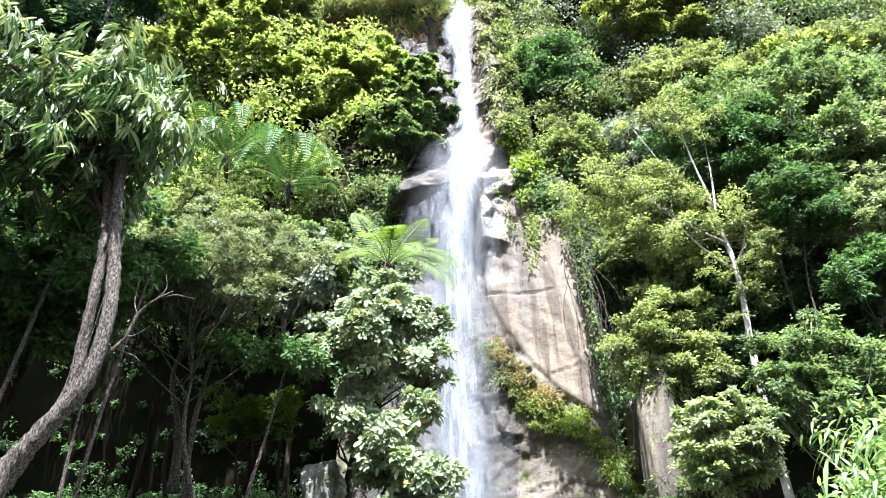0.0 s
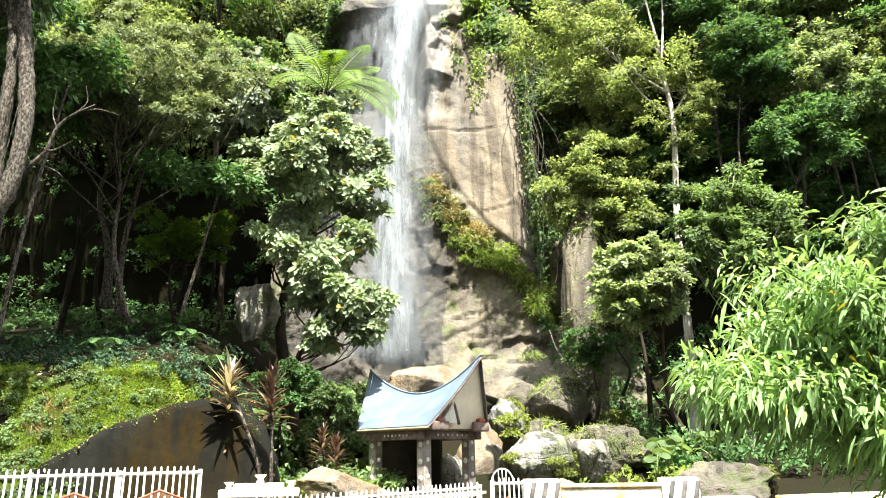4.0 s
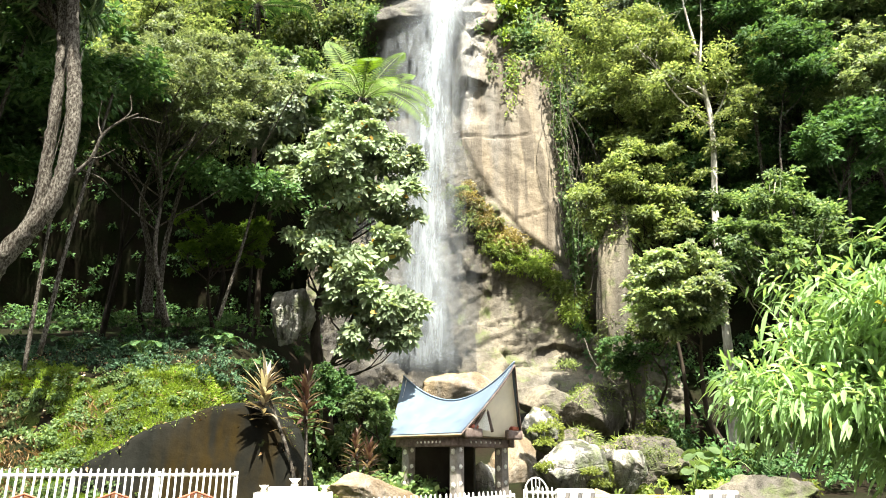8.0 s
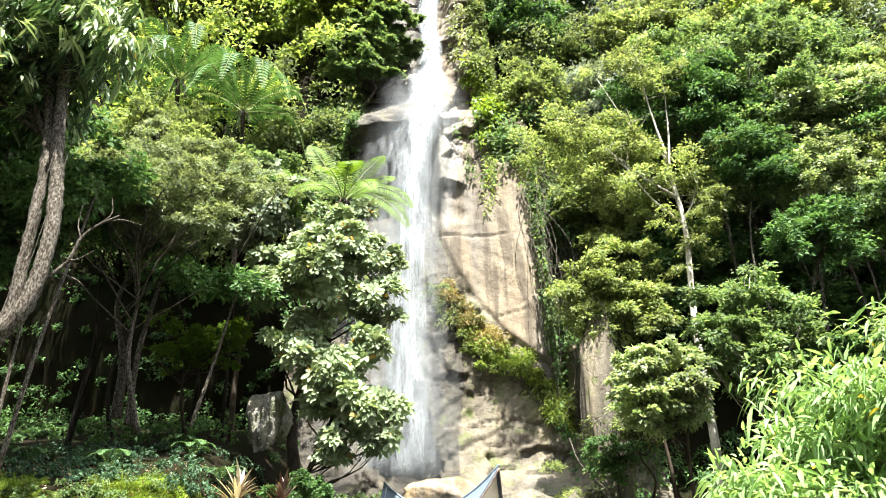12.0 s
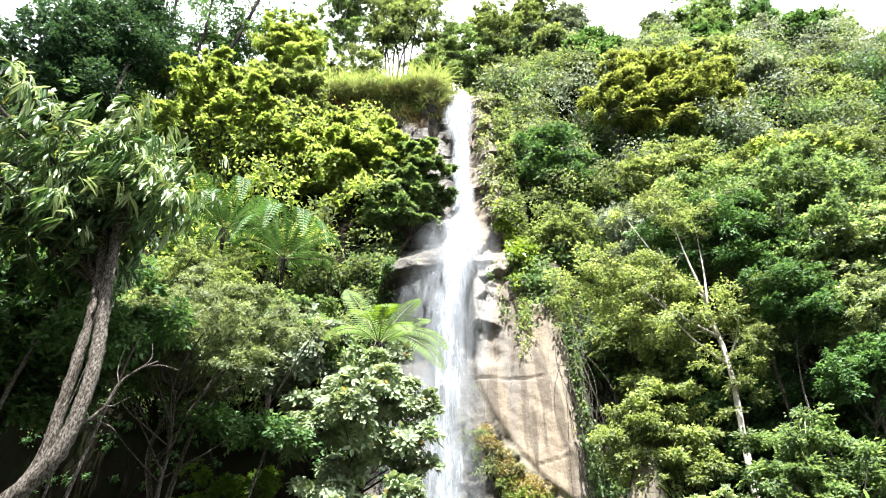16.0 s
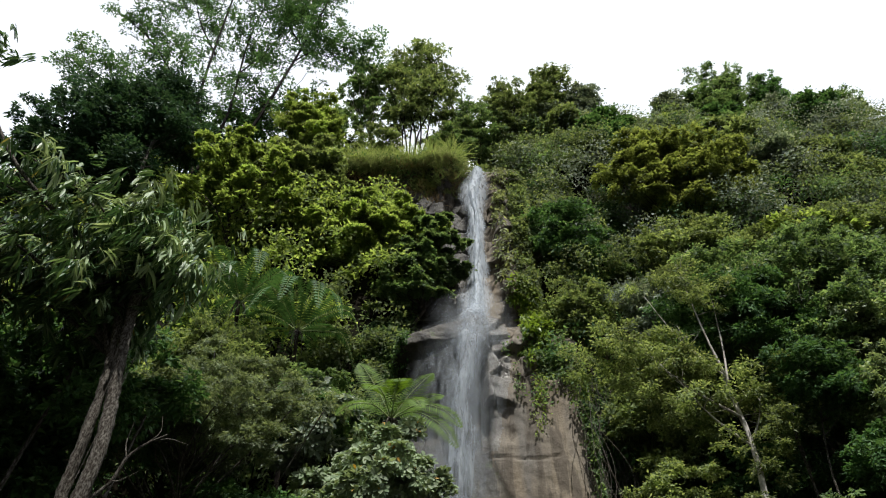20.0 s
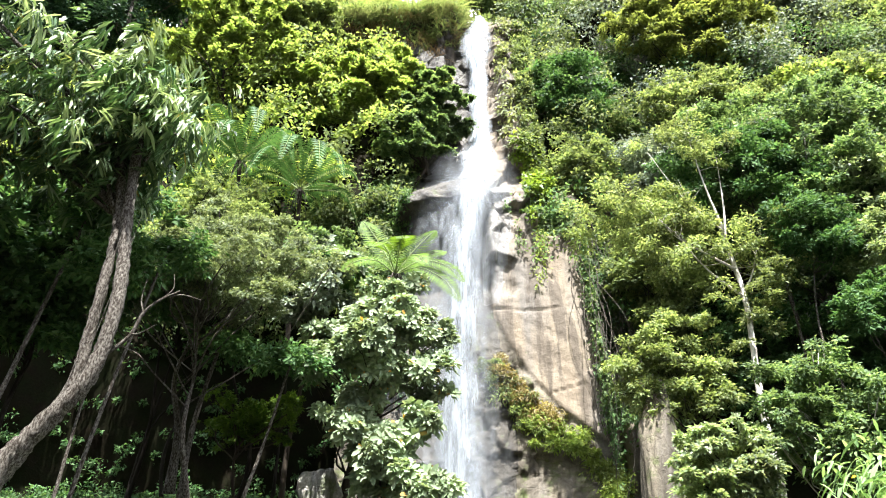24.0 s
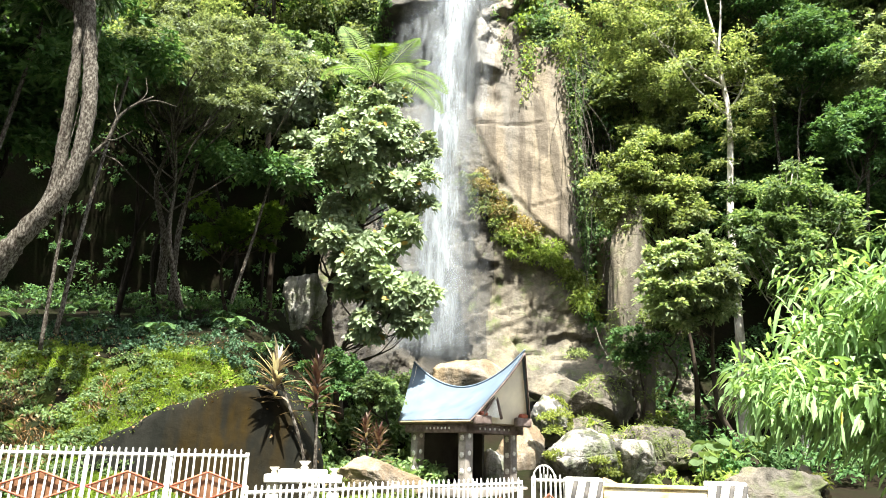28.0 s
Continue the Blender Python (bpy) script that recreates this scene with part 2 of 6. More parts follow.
BARK_DARK = solid_mat("bark_dark", (0.026, 0.02, 0.015), (0.065, 0.053, 0.04), 3.0, 0.95, 0.8, (1, 1, 0.4), 16.0, shine=0.08)
# darker copy of the bark, imitating shaded trunks and limbs silhouetted on sky
BARK_SHADE = solid_mat("bark_shaded", (0.012, 0.010, 0.008), (0.03, 0.026, 0.021), 3.0, 0.95, 0.8, (1, 1, 0.4), 16.0, shine=0.05)
STEM_GREEN = solid_mat("stem_green", (0.13, 0.20, 0.05), (0.20, 0.24, 0.08), 6.0, 0.6, 0.2)
MOSS = solid_mat("moss", (0.042, 0.058, 0.011), (0.018, 0.02, 0.008), 1.1, 0.95, 1.0, (1, 1, 1), 24.0, lo=0.42, hi=0.6, shine=0.05)
PAINT_WHITE = solid_mat("white_paint", (0.80, 0.80, 0.77), (0.68, 0.66, 0.60), 4.0, 0.55, 0.15, fine=40.0)
PAINT_RED = solid_mat("red_brown_paint", (0.30, 0.07, 0.04), (0.36, 0.12, 0.07), 6.0, 0.6, 0.2)
PANEL_BROWN = solid_mat("brown_panel", (0.15, 0.065, 0.03), (0.20, 0.10, 0.05), 3.0, 0.7, 0.3)
PAINT_YELLOW = solid_mat("yellow_paint", (0.72, 0.46, 0.08), (0.80, 0.74, 0.56), 1.1, 0.7, 0.3, fine=25.0, lo=0.38, hi=0.56)
PAINT_BLACK = solid_mat("black_paint", (0.03, 0.03, 0.03), (0.10, 0.09, 0.08), 5.0, 0.8, 0.3)
CONCRETE = solid_mat("white_concrete", (0.80, 0.78, 0.72), (0.62, 0.58, 0.48), 1.4, 0.8, 0.3, fine=25.0)
CONCRETE_GREY = solid_mat("grey_concrete", (0.33, 0.30, 0.27), (0.19, 0.17, 0.15), 3.0, 0.9, 0.5, fine=25.0)
CARVED = solid_mat("carved_dark_wood", (0.10, 0.07, 0.06), (0.22, 0.17, 0.15), 7.0, 0.8, 0.5, fine=35.0)
WOOD = solid_mat("weathered_wood", (0.33, 0.26, 0.16), (0.22, 0.17, 0.11), 3.0, 0.8, 0.4, (1, 1, 1), 30.0)
CREAM = solid_mat("cream_board", (0.86, 0.79, 0.66), (0.82, 0.75, 0.62), 2.0, 0.7, 0.0, fine=1.0)
ZINC = solid_mat("zinc_sheet", (0.155, 0.205, 0.265), (0.115, 0.155, 0.205), 1.5, 0.6, 0.03, fine=3.0, metal=0.2)
ZINC_OLD = solid_mat("weathered_zinc", (0.075, 0.095, 0.115), (0.05, 0.062, 0.075), 2.0, 0.7, 0.1, fine=8.0, metal=0.1)
# near-black that stands in for shade inside the pavilion
INNER_SHADE = solid_mat("inner_shade", (0.03, 0.026, 0.02), (0.05, 0.045, 0.035), 2.0, 0.95, 0.5)


def water_mat(name, lo, hi, top, stretch=(1.3, 1.3, 0.16), scale=2.4):
    """Falling water: white foam torn into long upright strands, clear between them and thinning to its edges."""
    m, n, l, b = nodes_of(name)
    b.inputs["Base Color"].default_value, b.inputs["Roughness"].default_value = (0.54, 0.585, 0.625, 1), 0.6
    t, mix, clear, both = (n.new("ShaderNodeBsdfTranslucent"), n.new("ShaderNodeMixShader"), n.new("ShaderNodeBsdfTransparent"), n.new("ShaderNodeMixShader"))
    t.inputs["Color"].default_value = (0.54, 0.59, 0.64, 1)
    both.inputs["Fac"].default_value = 0.5
    l.new(b.outputs["BSDF"], both.inputs[1])
    l.new(t.outputs["BSDF"], both.inputs[2])
    f = noise_node(n, l, scale, 6.0, stretch, 0.65)
    body = n.new("ShaderNodeAttribute")
    body.attribute_name = "body"
    thick = n.new("ShaderNodeMath")
    thick.operation = "MULTIPLY"
    l.new(span(n, l, f, lo, hi, 0.0, top), thick.inputs[0])
    l.new(body.outputs["Fac"], thick.inputs[1])
    l.new(thick.outputs["Value"], mix.inputs["Fac"])
    l.new(clear.outputs["BSDF"], mix.inputs[1])
    l.new(both.outputs["Shader"], mix.inputs[2])
    l.new(mix.outputs["Shader"], n["Material Output"].inputs["Surface"])
    return m


FOAM = water_mat("foam_strands", 0.36, 0.66, 0.82)
PLUNGE = water_mat("foam_plunge", 0.27, 0.52, 1.0, (2.2, 2.2, 0.14))
VEIL = water_mat("foam_veil", 0.36, 0.72, 0.5)
SPRAY = water_mat("foam_spray", 0.25, 0.75, 0.5, (1, 1, 0.7), 0.7)


# ---- building blocks ----
def build_mesh(name, verts, groups, mats, smooth=False, which=None):
    me = bpy.data.meshes.new(name)
    verts = np.asarray(verts, np.float32)
    groups = [np.asarray(g, np.int32) for g in groups if len(g)]
    loops = np.concatenate([g.ravel() for g in groups])
    sizes = np.concatenate([np.full(len(g), g.shape[1], np.int32) for g in groups])
    me.vertices.add(len(verts))
    me.vertices.foreach_set("co", verts.ravel())
    me.loops.add(len(loops))
    me.loops.foreach_set("vertex_index", loops)
    me.polygons.add(len(sizes))
    me.polygons.foreach_set("loop_start", np.r_[0, np.cumsum(sizes)[:-1]].astype(np.int32))
    if smooth:
        me.polygons.foreach_set("use_smooth", np.ones(len(sizes), bool))
    for m in mats if isinstance(mats, (list, tuple)) else [mats]:
        me.materials.append(m)
    if which is not None:
        me.polygons.foreach_set("material_index", np.asarray(which, np.int32))
    me.update(calc_edges=True)
    return me


def part(name, geo, material, parent=None, label="", smooth=False):
    ob = new(name, build_mesh(name, geo[0], geo[1], material, smooth))
    ob.parent = parent
    return tagged(ob, label)


def thing(name, at, label, category, group="", turn=0.0):
    ob = new(name)
    ob.matrix_basis = pose(*at, 0, 0, turn)
    return tagged(ob, label, category, group)


def stuff(name, geo, material, label, category, smooth=False):
    return tagged(part(name, geo, material, None, label, smooth), label, category, "", "stuff")


def join(*geos):
    verts, groups, off = [], {}, 0
    for v, gs in geos:
        verts.append(np.asarray(v, float))
        for g in gs:
            g = np.asarray(g)
            if len(g):
                groups.setdefault(g.shape[1], []).append(g + off)
        off += len(v)
    return np.concatenate(verts), [np.concatenate(g) for g in groups.values()]


def moved(geo, at=(0, 0, 0), turn=0.0, size=(1, 1, 1)):
    v = np.asarray(geo[0], float) * size
    c, s = math.cos(radians(turn)), math.sin(radians(turn))
    return v @ np.array([[c, s, 0], [-s, c, 0], [0, 0, 1]]) + at, geo[1]


BOX = np.array([[0, 3, 2, 1], [4, 5, 6, 7], [0, 1, 5, 4], [1, 2, 6, 5], [2, 3, 7, 6], [3, 0, 4, 7]])


def box(at, size, bevel=0.0):
    """A block by its centre and size, with its edges taken off."""
    x, y, z = (s / 2 for s in size)
    if not bevel:
        v = np.array([[sx * x, sy * y, sz * z] for sz in (-1, 1) for sx, sy in ((-1, -1), (1, -1), (1, 1), (-1, 1))]) + at
        return v, [BOX]
    bm = bmesh.new()
    bmesh.ops.create_cube(bm, size=1, matrix=Matrix.Diagonal((*size, 1)))
    bmesh.ops.bevel(bm, geom=bm.edges[:], offset=bevel, segments=2, affect="EDGES", profile=0.6)
    return from_bm(bm, at)


def from_bm(bm, at=(0, 0, 0)):
    bm.verts.index_update()
    v = np.array([p.co[:] for p in bm.verts]) + at
    groups = {}
    for f in bm.faces:
        groups.setdefault(len(f.verts), []).append([p.index for p in f.verts])
    bm.free()
    return v, [np.array(g) for g in groups.values()]


def unit(v):
    return v / np.maximum(np.linalg.norm(v, axis=-1, keepdims=True), 1e-9)


def curve_points(points, count):
    """A smooth line through the given points."""
    p = np.asarray(points, float)
    if len(p) == 2:
        return p[0] + np.linspace(0, 1, count)[:, None] * (p[1] - p[0])
    q = np.vstack([2 * p[0] - p[1], p, 2 * p[-1] - p[-2]])
    u = np.linspace(0, len(p) - 1 - 1e-6, count)
    i, f = u.astype(int), (u % 1)[:, None]
    a, b, c, d = q[i], q[i + 1], q[i + 2], q[i + 3]
    return 0.5 * (2 * b + (c - a) * f + (2 * a - 5 * b + 4 * c - d) * f**2 + (3 * b - a - 3 * c + d) * f**3)


def tube(points, r0, r1, sides=8, count=12, rough=0.0, rng=None, flare=0.0):
    """A tapered round limb along a smooth line."""
    c = curve_points(points, count)
    d = unit(np.gradient(c, axis=0))
    ref = np.array([[0.94, 0.34, 0]]) if np.abs(d[:, 2]).mean() > 0.5 else np.array([[0, 0, 1.0]])
    s = unit(np.cross(d, ref))
    n = np.cross(s, d)
    a = np.arange(sides) / sides * 2 * np.pi
    u = np.linspace(0, 1, count)
    r = (r0 + (r1 - r0) * u + flare * np.exp(-u * 9))[:, None] * np.ones((1, sides))
    if rough:
        r = r * (1 + rough * (rng or np.random.default_rng(1)).normal(size=r.shape))
    v = c[:, None] + r[..., None] * (np.cos(a)[None, :, None] * s[:, None] + np.sin(a)[None, :, None] * n[:, None])
    i, j = np.meshgrid(np.arange(count - 1), np.arange(sides), indexing="ij")
    k = (j + 1) % sides
    q = np.stack([i * sides + j, i * sides + k, (i + 1) * sides + k, (i + 1) * sides + j], -1).reshape(-1, 4)
    v = np.vstack([v.reshape(-1, 3), c[-1] + d[-1] * r1, c[0]])
    top, low, j = count * sides, count * sides + 1, np.arange(sides)
    caps = np.vstack([np.stack([(count - 1) * sides + j, (count - 1) * sides + (j + 1) % sides, 0 * j + top], -1), np.stack([(j + 1) % sides, j, 0 * j + low], -1)])
    return v, [q, caps]


def leaves(base, way, face, length, width, fold=0.18, droop=0.15):
    """Pointed leaves, folded along the midrib: two triangles each."""
    way = unit(way)
    side = unit(np.cross(way, face))
    up = np.cross(side, way)
    length, width = np.broadcast_to(length, len(base))[:, None], np.broadcast_to(width, len(base))[:, None]
    mid = base + way * length * 0.45 + up * width * fold
    tip = base + way * length - np.array([0, 0, 1.0]) * length * droop
    v = np.stack([base, mid + side * width / 2, tip, mid - side * width / 2], 1).reshape(-1, 3)
    k = np.arange(len(base))[:, None] * 4
    return v, [np.vstack([k + [0, 1, 2], k + [0, 2, 3]])]


def tri_leaves(base, way, face, length, width, fold=0.0, droop=0.15):
    """Small far-off leaves: one triangle each."""
    way = unit(way)
    side = unit(np.cross(way, face))
    length, width = np.broadcast_to(length, len(base))[:, None], np.broadcast_to(width, len(base))[:, None]
    v = np.stack([base + side * width * 0.6, base + way * length - np.array([0, 0, 1.0]) * length * droop, base - side * width * 0.6 + way * length * 0.2], 1).reshape(-1, 3)
    return v, [np.arange(len(base))[:, None] * 3 + [0, 1, 2]]


def round_leaves(base, way, face, length, width, fold=0.14, droop=0.15):
    """Broad oval leaves, folded along the midrib: four triangles each."""
    way = unit(way)
    side = unit(np.cross(way, face))
    up = np.cross(side, way)
    length, width = np.broadcast_to(length, len(base))[:, None], np.broadcast_to(width, len(base))[:, None]
    down = np.array([0, 0, 1.0]) * length * droop
    a, b = base + way * length * 0.3 + up * width * fold, base + way * length * 0.74 + up * width * fold - down * 0.5
    tip = base + way * length - down
    v = np.stack([base, a + side * width * 0.46, b + side * width * 0.44, tip, b - side * width * 0.44, a - side * width * 0.46], 1).reshape(-1, 3)
    k = np.arange(len(base))[:, None] * 6
    return v, [np.vstack([k + [0, 1, 2, 3], k + [0, 3, 4, 5]])]


def straps(base, way, length, width, droop=0.5, steps=5, belly=0.35, fold=0.25, twist=None):
    """Long curved leaves: a row of folded segments from base to tip."""
    n = len(base)
    way = unit(way)
    length, width = np.broadcast_to(length, n)[:, None, None], np.broadcast_to(width, n)[:, None, None]
    u = np.linspace(0, 1, steps + 1)[None, :, None]
    line = base[:, None] + way[:, None] * length * u - np.array([0, 0, 1.0]) * np.broadcast_to(droop, n)[:, None, None] * length * u**2
    side = unit(np.cross(way, np.array([0, 0, 1.0]) + 0.02))
    if twist is not None:
        up = np.cross(side, way)
        side = unit(side * np.cos(twist)[:, None] + up * np.sin(twist)[:, None])
    up = unit(np.cross(side, way))[:, None]
    shape = np.where(u < belly, np.sin(np.pi / 2 * (0.25 + 0.75 * u / belly)), np.cos(np.pi / 2 * (u - belly) / (1 - belly)) ** 0.9)
    w = width * shape / 2
    a, b = line + side[:, None] * w + up * w * fold * 2, line - side[:, None] * w + up * w * fold * 2
    v = np.stack([a, line, b], 2).reshape(-1, 3)
    k = (np.arange(n) * (steps + 1) * 3)[:, None] + (np.arange(steps) * 3)[None]
    k = k.reshape(-1, 1)
    return v, [np.vstack([k + [0, 1, 4, 3], k + [1, 2, 5, 4]])]


def ball_ways(rng, n):
    return unit(rng.normal(size=(n, 3)))


def crown(rng, blobs, count, length, width, clump=0.32, shell=0.5, up=0.55, droop=0.15, tufts=26, shape=leaves):
    """Leaves in flat sprays spread through ragged masses, with gaps between. blobs: rows of x, y, z, rx, ry, rz."""
    blobs = np.asarray(blobs, float)
    area = (blobs[:, 3] * blobs[:, 4] + blobs[:, 3] * blobs[:, 5]) ** 0.8
    tufts = int(tufts * 1.3)
    out = []
    for b, share in zip(blobs, area / area.sum()):
        k = max(int(count * share), 12)
        ways = ball_ways(rng, tufts)
        ways[:, 2] = np.where(ways[:, 2] < -0.35, -ways[:, 2], ways[:, 2])
        mids = ways * (shell + (1.25 - shell) * rng.random((tufts, 1)))
        sizes = clump * 0.72 * (0.4 + rng.random(tufts))
        axis = unit(ways * 0.8 + np.array([0, -0.25, 0.6]) + 0.45 * rng.normal(size=(tufts, 3)))
        pick = rng.choice(tufts, k, p=sizes**1.6 / (sizes**1.6).sum())
        d = ball_ways(rng, k)
        d -= axis[pick] * ((d * axis[pick]).sum(1) * 0.5)[:, None]
        stray = np.where(rng.random((k, 1)) < 0.2, 1.9, 1.0)
        local = mids[pick] + d * sizes[pick, None] * stray * rng.random((k, 1)) ** 0.5
        base = b[:3] + local * b[3:]
        way = unit(d + 0.5 * ways[pick] + 0.6 * rng.normal(size=(k, 3)) * [1, 1, 0.5] - [0, 0, 0.15])
        face = unit(axis[pick] * 0.7 + rng.normal(size=(k, 3)) * 0.5 + np.array([0, -0.35, 0.8]) * up)
        s = 0.65 + 0.7 * rng.random(k)
        out.append(shape(base, way, face, length * s, width * s, droop=droop))
    return join(*out)


def rosettes(rng, blobs, count, length, width):
    """Broad leaves set in whorls of six at the twig ends."""
    blobs = np.asarray(blobs, float)
    area = (blobs[:, 3] * blobs[:, 4] + blobs[:, 3] * blobs[:, 5]) ** 0.8
    out = []
    for b, share in zip(blobs, area / area.sum()):
        k = max(int(count * share / 6), 5)
        w = ball_ways(rng, k)
        w[:, 2] = np.where(w[:, 2] < -0.4, -w[:, 2], w[:, 2])
        w[:, 1] = np.where(w[:, 1] > 0.4, -w[:, 1], w[:, 1])
        mids = b[:3] + w * b[3:] * (0.45 + 0.7 * rng.random((k, 1)))
        axis = unit(w * 0.6 + [0, -0.5, 0.42] + 0.45 * rng.normal(size=(k, 3)))
        e1 = unit(np.cross(axis, rng.normal(size=(k, 3))))
        e2 = np.cross(axis, e1)
        which = np.repeat(np.arange(k), 6)
        a = np.tile(np.arange(6) * 1.047, k) + rng.uniform(0, 6.28, k)[which] + 0.25 * rng.normal(size=6 * k)
        way = (e1[which] * np.cos(a)[:, None] + e2[which] * np.sin(a)[:, None]) * 0.9 + axis[which] * 0.3
        s = (0.65 + 0.6 * rng.random(k))[which] * (0.8 + 0.4 * rng.random(6 * k))
        face_ = unit(axis[which] + 0.3 * rng.normal(size=(6 * k, 3)))
        out.append(round_leaves(mids[which] + way * 0.04, way, face_, length * s, width * s))
    return join(*out)


def tree(name, at, line, r0, r1, blobs, leaf, bark, count, length, width, label, seed, category="tree", group="", clump=0.32, droop=0.15, tufts=16, forks=True, up=0.55, rough=0.05, sides=9, shell=0.5, shape=leaves, foliage=None, limbs=1):
    """A tapered trunk, a limb to every mass of leaves, and the crown."""
    rng = np.random.default_rng(seed)
    t = thing(name, at, label, category, group)
    part("trunk", tube(line, r0, r1, sides, 22, rough, rng, r0 * 0.5), bark, t, smooth=True)
    path = curve_points(line, 40)
    if forks:
        for b in blobs[::limbs]:
            goal = np.array(b[:3], float)
            low = np.argmin(np.abs(path[:, 2] - (goal[2] - 0.9 * np.linalg.norm(goal[:2] - path[-1, :2]) - 0.5 * b[5])))
            start = path[min(max(low, 12), 38)]
            bend = (start + goal) / 2 + rng.normal(size=3) * 0.12 * np.linalg.norm(goal - start) + [0, 0, -0.05 * b[5]]
            limb = part("branch", tube([start, bend, goal], max(r1 * 0.75, 0.03), 0.02, 4, 6, 0.04, rng), bark, t, smooth=True)
            for _ in range(2):
                tip = goal + ball_ways(rng, 1)[0] * np.array(b[3:]) * 0.85
                part("twig", tube([(bend + goal) / 2, (bend + tip) / 2 + rng.normal(size=3) * 0.1, tip], max(r1 * 0.3, 0.014), 0.008, 3, 4), bark, limb, smooth=True)
    part("crown", foliage(rng, blobs, count, length, width) if foliage else crown(rng, blobs, count, length, width, clump, shell, up, droop, tufts, shape), leaf, t)
    return t


# ---- the land: one sheet from behind the viewer up the hillside and on to the horizon ----
# LEFT leans back over itself, an overhang added to shade the hollow
LEFT = np.array([(-900, 0), (12.5, 0.1), (14.2, 1.0), (17, 3.7), (22, 5.3), (33.5, 8.4), (30.6, 20.5), (35, 36), (40, 50), (60, 58), (140, 70), (900, 75)], float)
MIDDLE = np.array([(-900, 0), (13.5, 0), (16.5, 0.2), (21, 0.6), (26, 3.2), (32.5, 5.5), (35, 22), (37, 33), (40, 48.6), (60, 55), (140, 68), (900, 75)], float)
RIGHT = np.array([(-900, 0), (13.5, 0), (18, 0.3), (22, 0.8), (26, 1.9), (31, 6), (36, 18), (40.5, 38), (45, 56), (51, 70), (140, 80), (900, 88)], float)


def smooth(x, a, b):
    u = np.clip((x - a) / (b - a), 0, 1)
    return u * u * (3 - 2 * u)


def waves(a, b, seed, scale):
    """Soft uneven relief from a sum of slanted waves."""
    r = np.random.default_rng(seed)
    out = 0
    for k in range(7):
        f = scale * 1.7**k
        p, q, s = r.uniform(0, 6.28, 3)
        out = out + np.sin(a * f * math.cos(p) + b * f * math.sin(p) + q) / 1.55**k
    return out / 2.2


def land(x, s):
    """The point of the sheet at x, s steps along its slope."""
    x, s = np.asarray(x, float), np.asarray(s, float)
    near = smooth(s, 7.0, 8.2)
    wl_, wr_ = smooth(-x, 3.0, 6.5), smooth(x, 5.5 - 3.9 * near, 11.0 - 6.0 * near)
    i, f = np.clip(s.astype(int), 0, 10), None
    f = (s - i)[..., None]
    f = np.where(i[..., None] == 0, f, f * f * (3 - 2 * f) * 0.4 + f * 0.6)
    pts = [p[i] + (p[i + 1] - p[i]) * f for p in (LEFT, MIDDLE, RIGHT)]
    yz = pts[1] + (pts[0] - pts[1]) * wl_[..., None] + (pts[2] - pts[1]) * wr_[..., None]
    steep = smooth(s, 4.5, 6.0) * (1 - smooth(s, 9.2, 10.0))
    amp = 0.12 * smooth(s, 1.5, 2.5) + 1.5 * steep * (wl_ + wr_).clip(0, 1)
    yz[..., 1] -= steep * 0.13 * np.clip(np.abs(x) - 38, 0, 60)
    y = yz[..., 0] + amp * waves(x, yz[..., 1], 3, 0.22) - steep * 0.012 * np.clip(np.abs(x) - 12, 0, 60) ** 1.35
    # the last term adds an unseen hill behind the viewer to cut sky light
    z = yz[..., 1] + 0.8 * amp * waves(x, yz[..., 0] * 1.4, 5, 0.3) + 62 * smooth(-y, 13, 70)
    z = z + 3.4 * smooth(-x, 0.2, 1.6) * (1 - smooth(-x, 12, 17)) * smooth(s, 7.85, 8.2)
    return np.stack([x, y, z], -1)


def grid(v):
    h, w = v.shape[:2]
    i, j = np.meshgrid(np.arange(h - 1), np.arange(w - 1), indexing="ij")
    return v.reshape(-1, 3), [np.stack([i * w + j, i * w + j + 1, (i + 1) * w + j + 1, (i + 1) * w + j], -1).reshape(-1, 4)]


xs = np.r_[-900, -300, np.linspace(-120, -32, 24), np.linspace(-30, 30, 150), np.linspace(32, 120, 24), 300, 900]
ss = np.r_[0, np.linspace(0.85, 0.99, 30), np.linspace(1.0, 10, 190), 10.5, 11]
S, X = np.meshgrid(ss, xs, indexing="ij")
tagged(part("ground", grid(land(X, S)), SOIL, None, "", True), "brown soil and leaf litter, darkened to imitate shade, rising into a steep hillside", "ground", "", "structure")

road = np.array([[-60, -8, 0.02], [60, -8, 0.02], [60, 10.8, 0.02], [-60, 10.8, 0.02]])
tagged(part("road", (road, [np.array([[0, 1, 2, 3]])]), ROAD), "worn grey asphalt road before the fence", "road", "", "structure")


def land_frames(rng, xr, sr, n, weight=None):
    """Points spread on the sheet, with its normal there."""
    x, s = rng.uniform(*xr, n), rng.uniform(*sr, n)
    p = land(x, s)
    e = 0.05
    a, b = land(x + e, s) - p, land(x, s + e) - p
    return p, unit(np.cross(a, b))


# ---- the cliff behind the fall ----
FACE_Z = [0, 3, 6, 9, 12, 20, 25, 27, 29, 36, 44, 48.8, 50.2, 51]
FACE_Y = [25.5, 27.5, 29.6, 30.3, 30.7, 31.5, 32.3, 32.9, 34.6, 36, 37.4, 38.4, 40, 43]


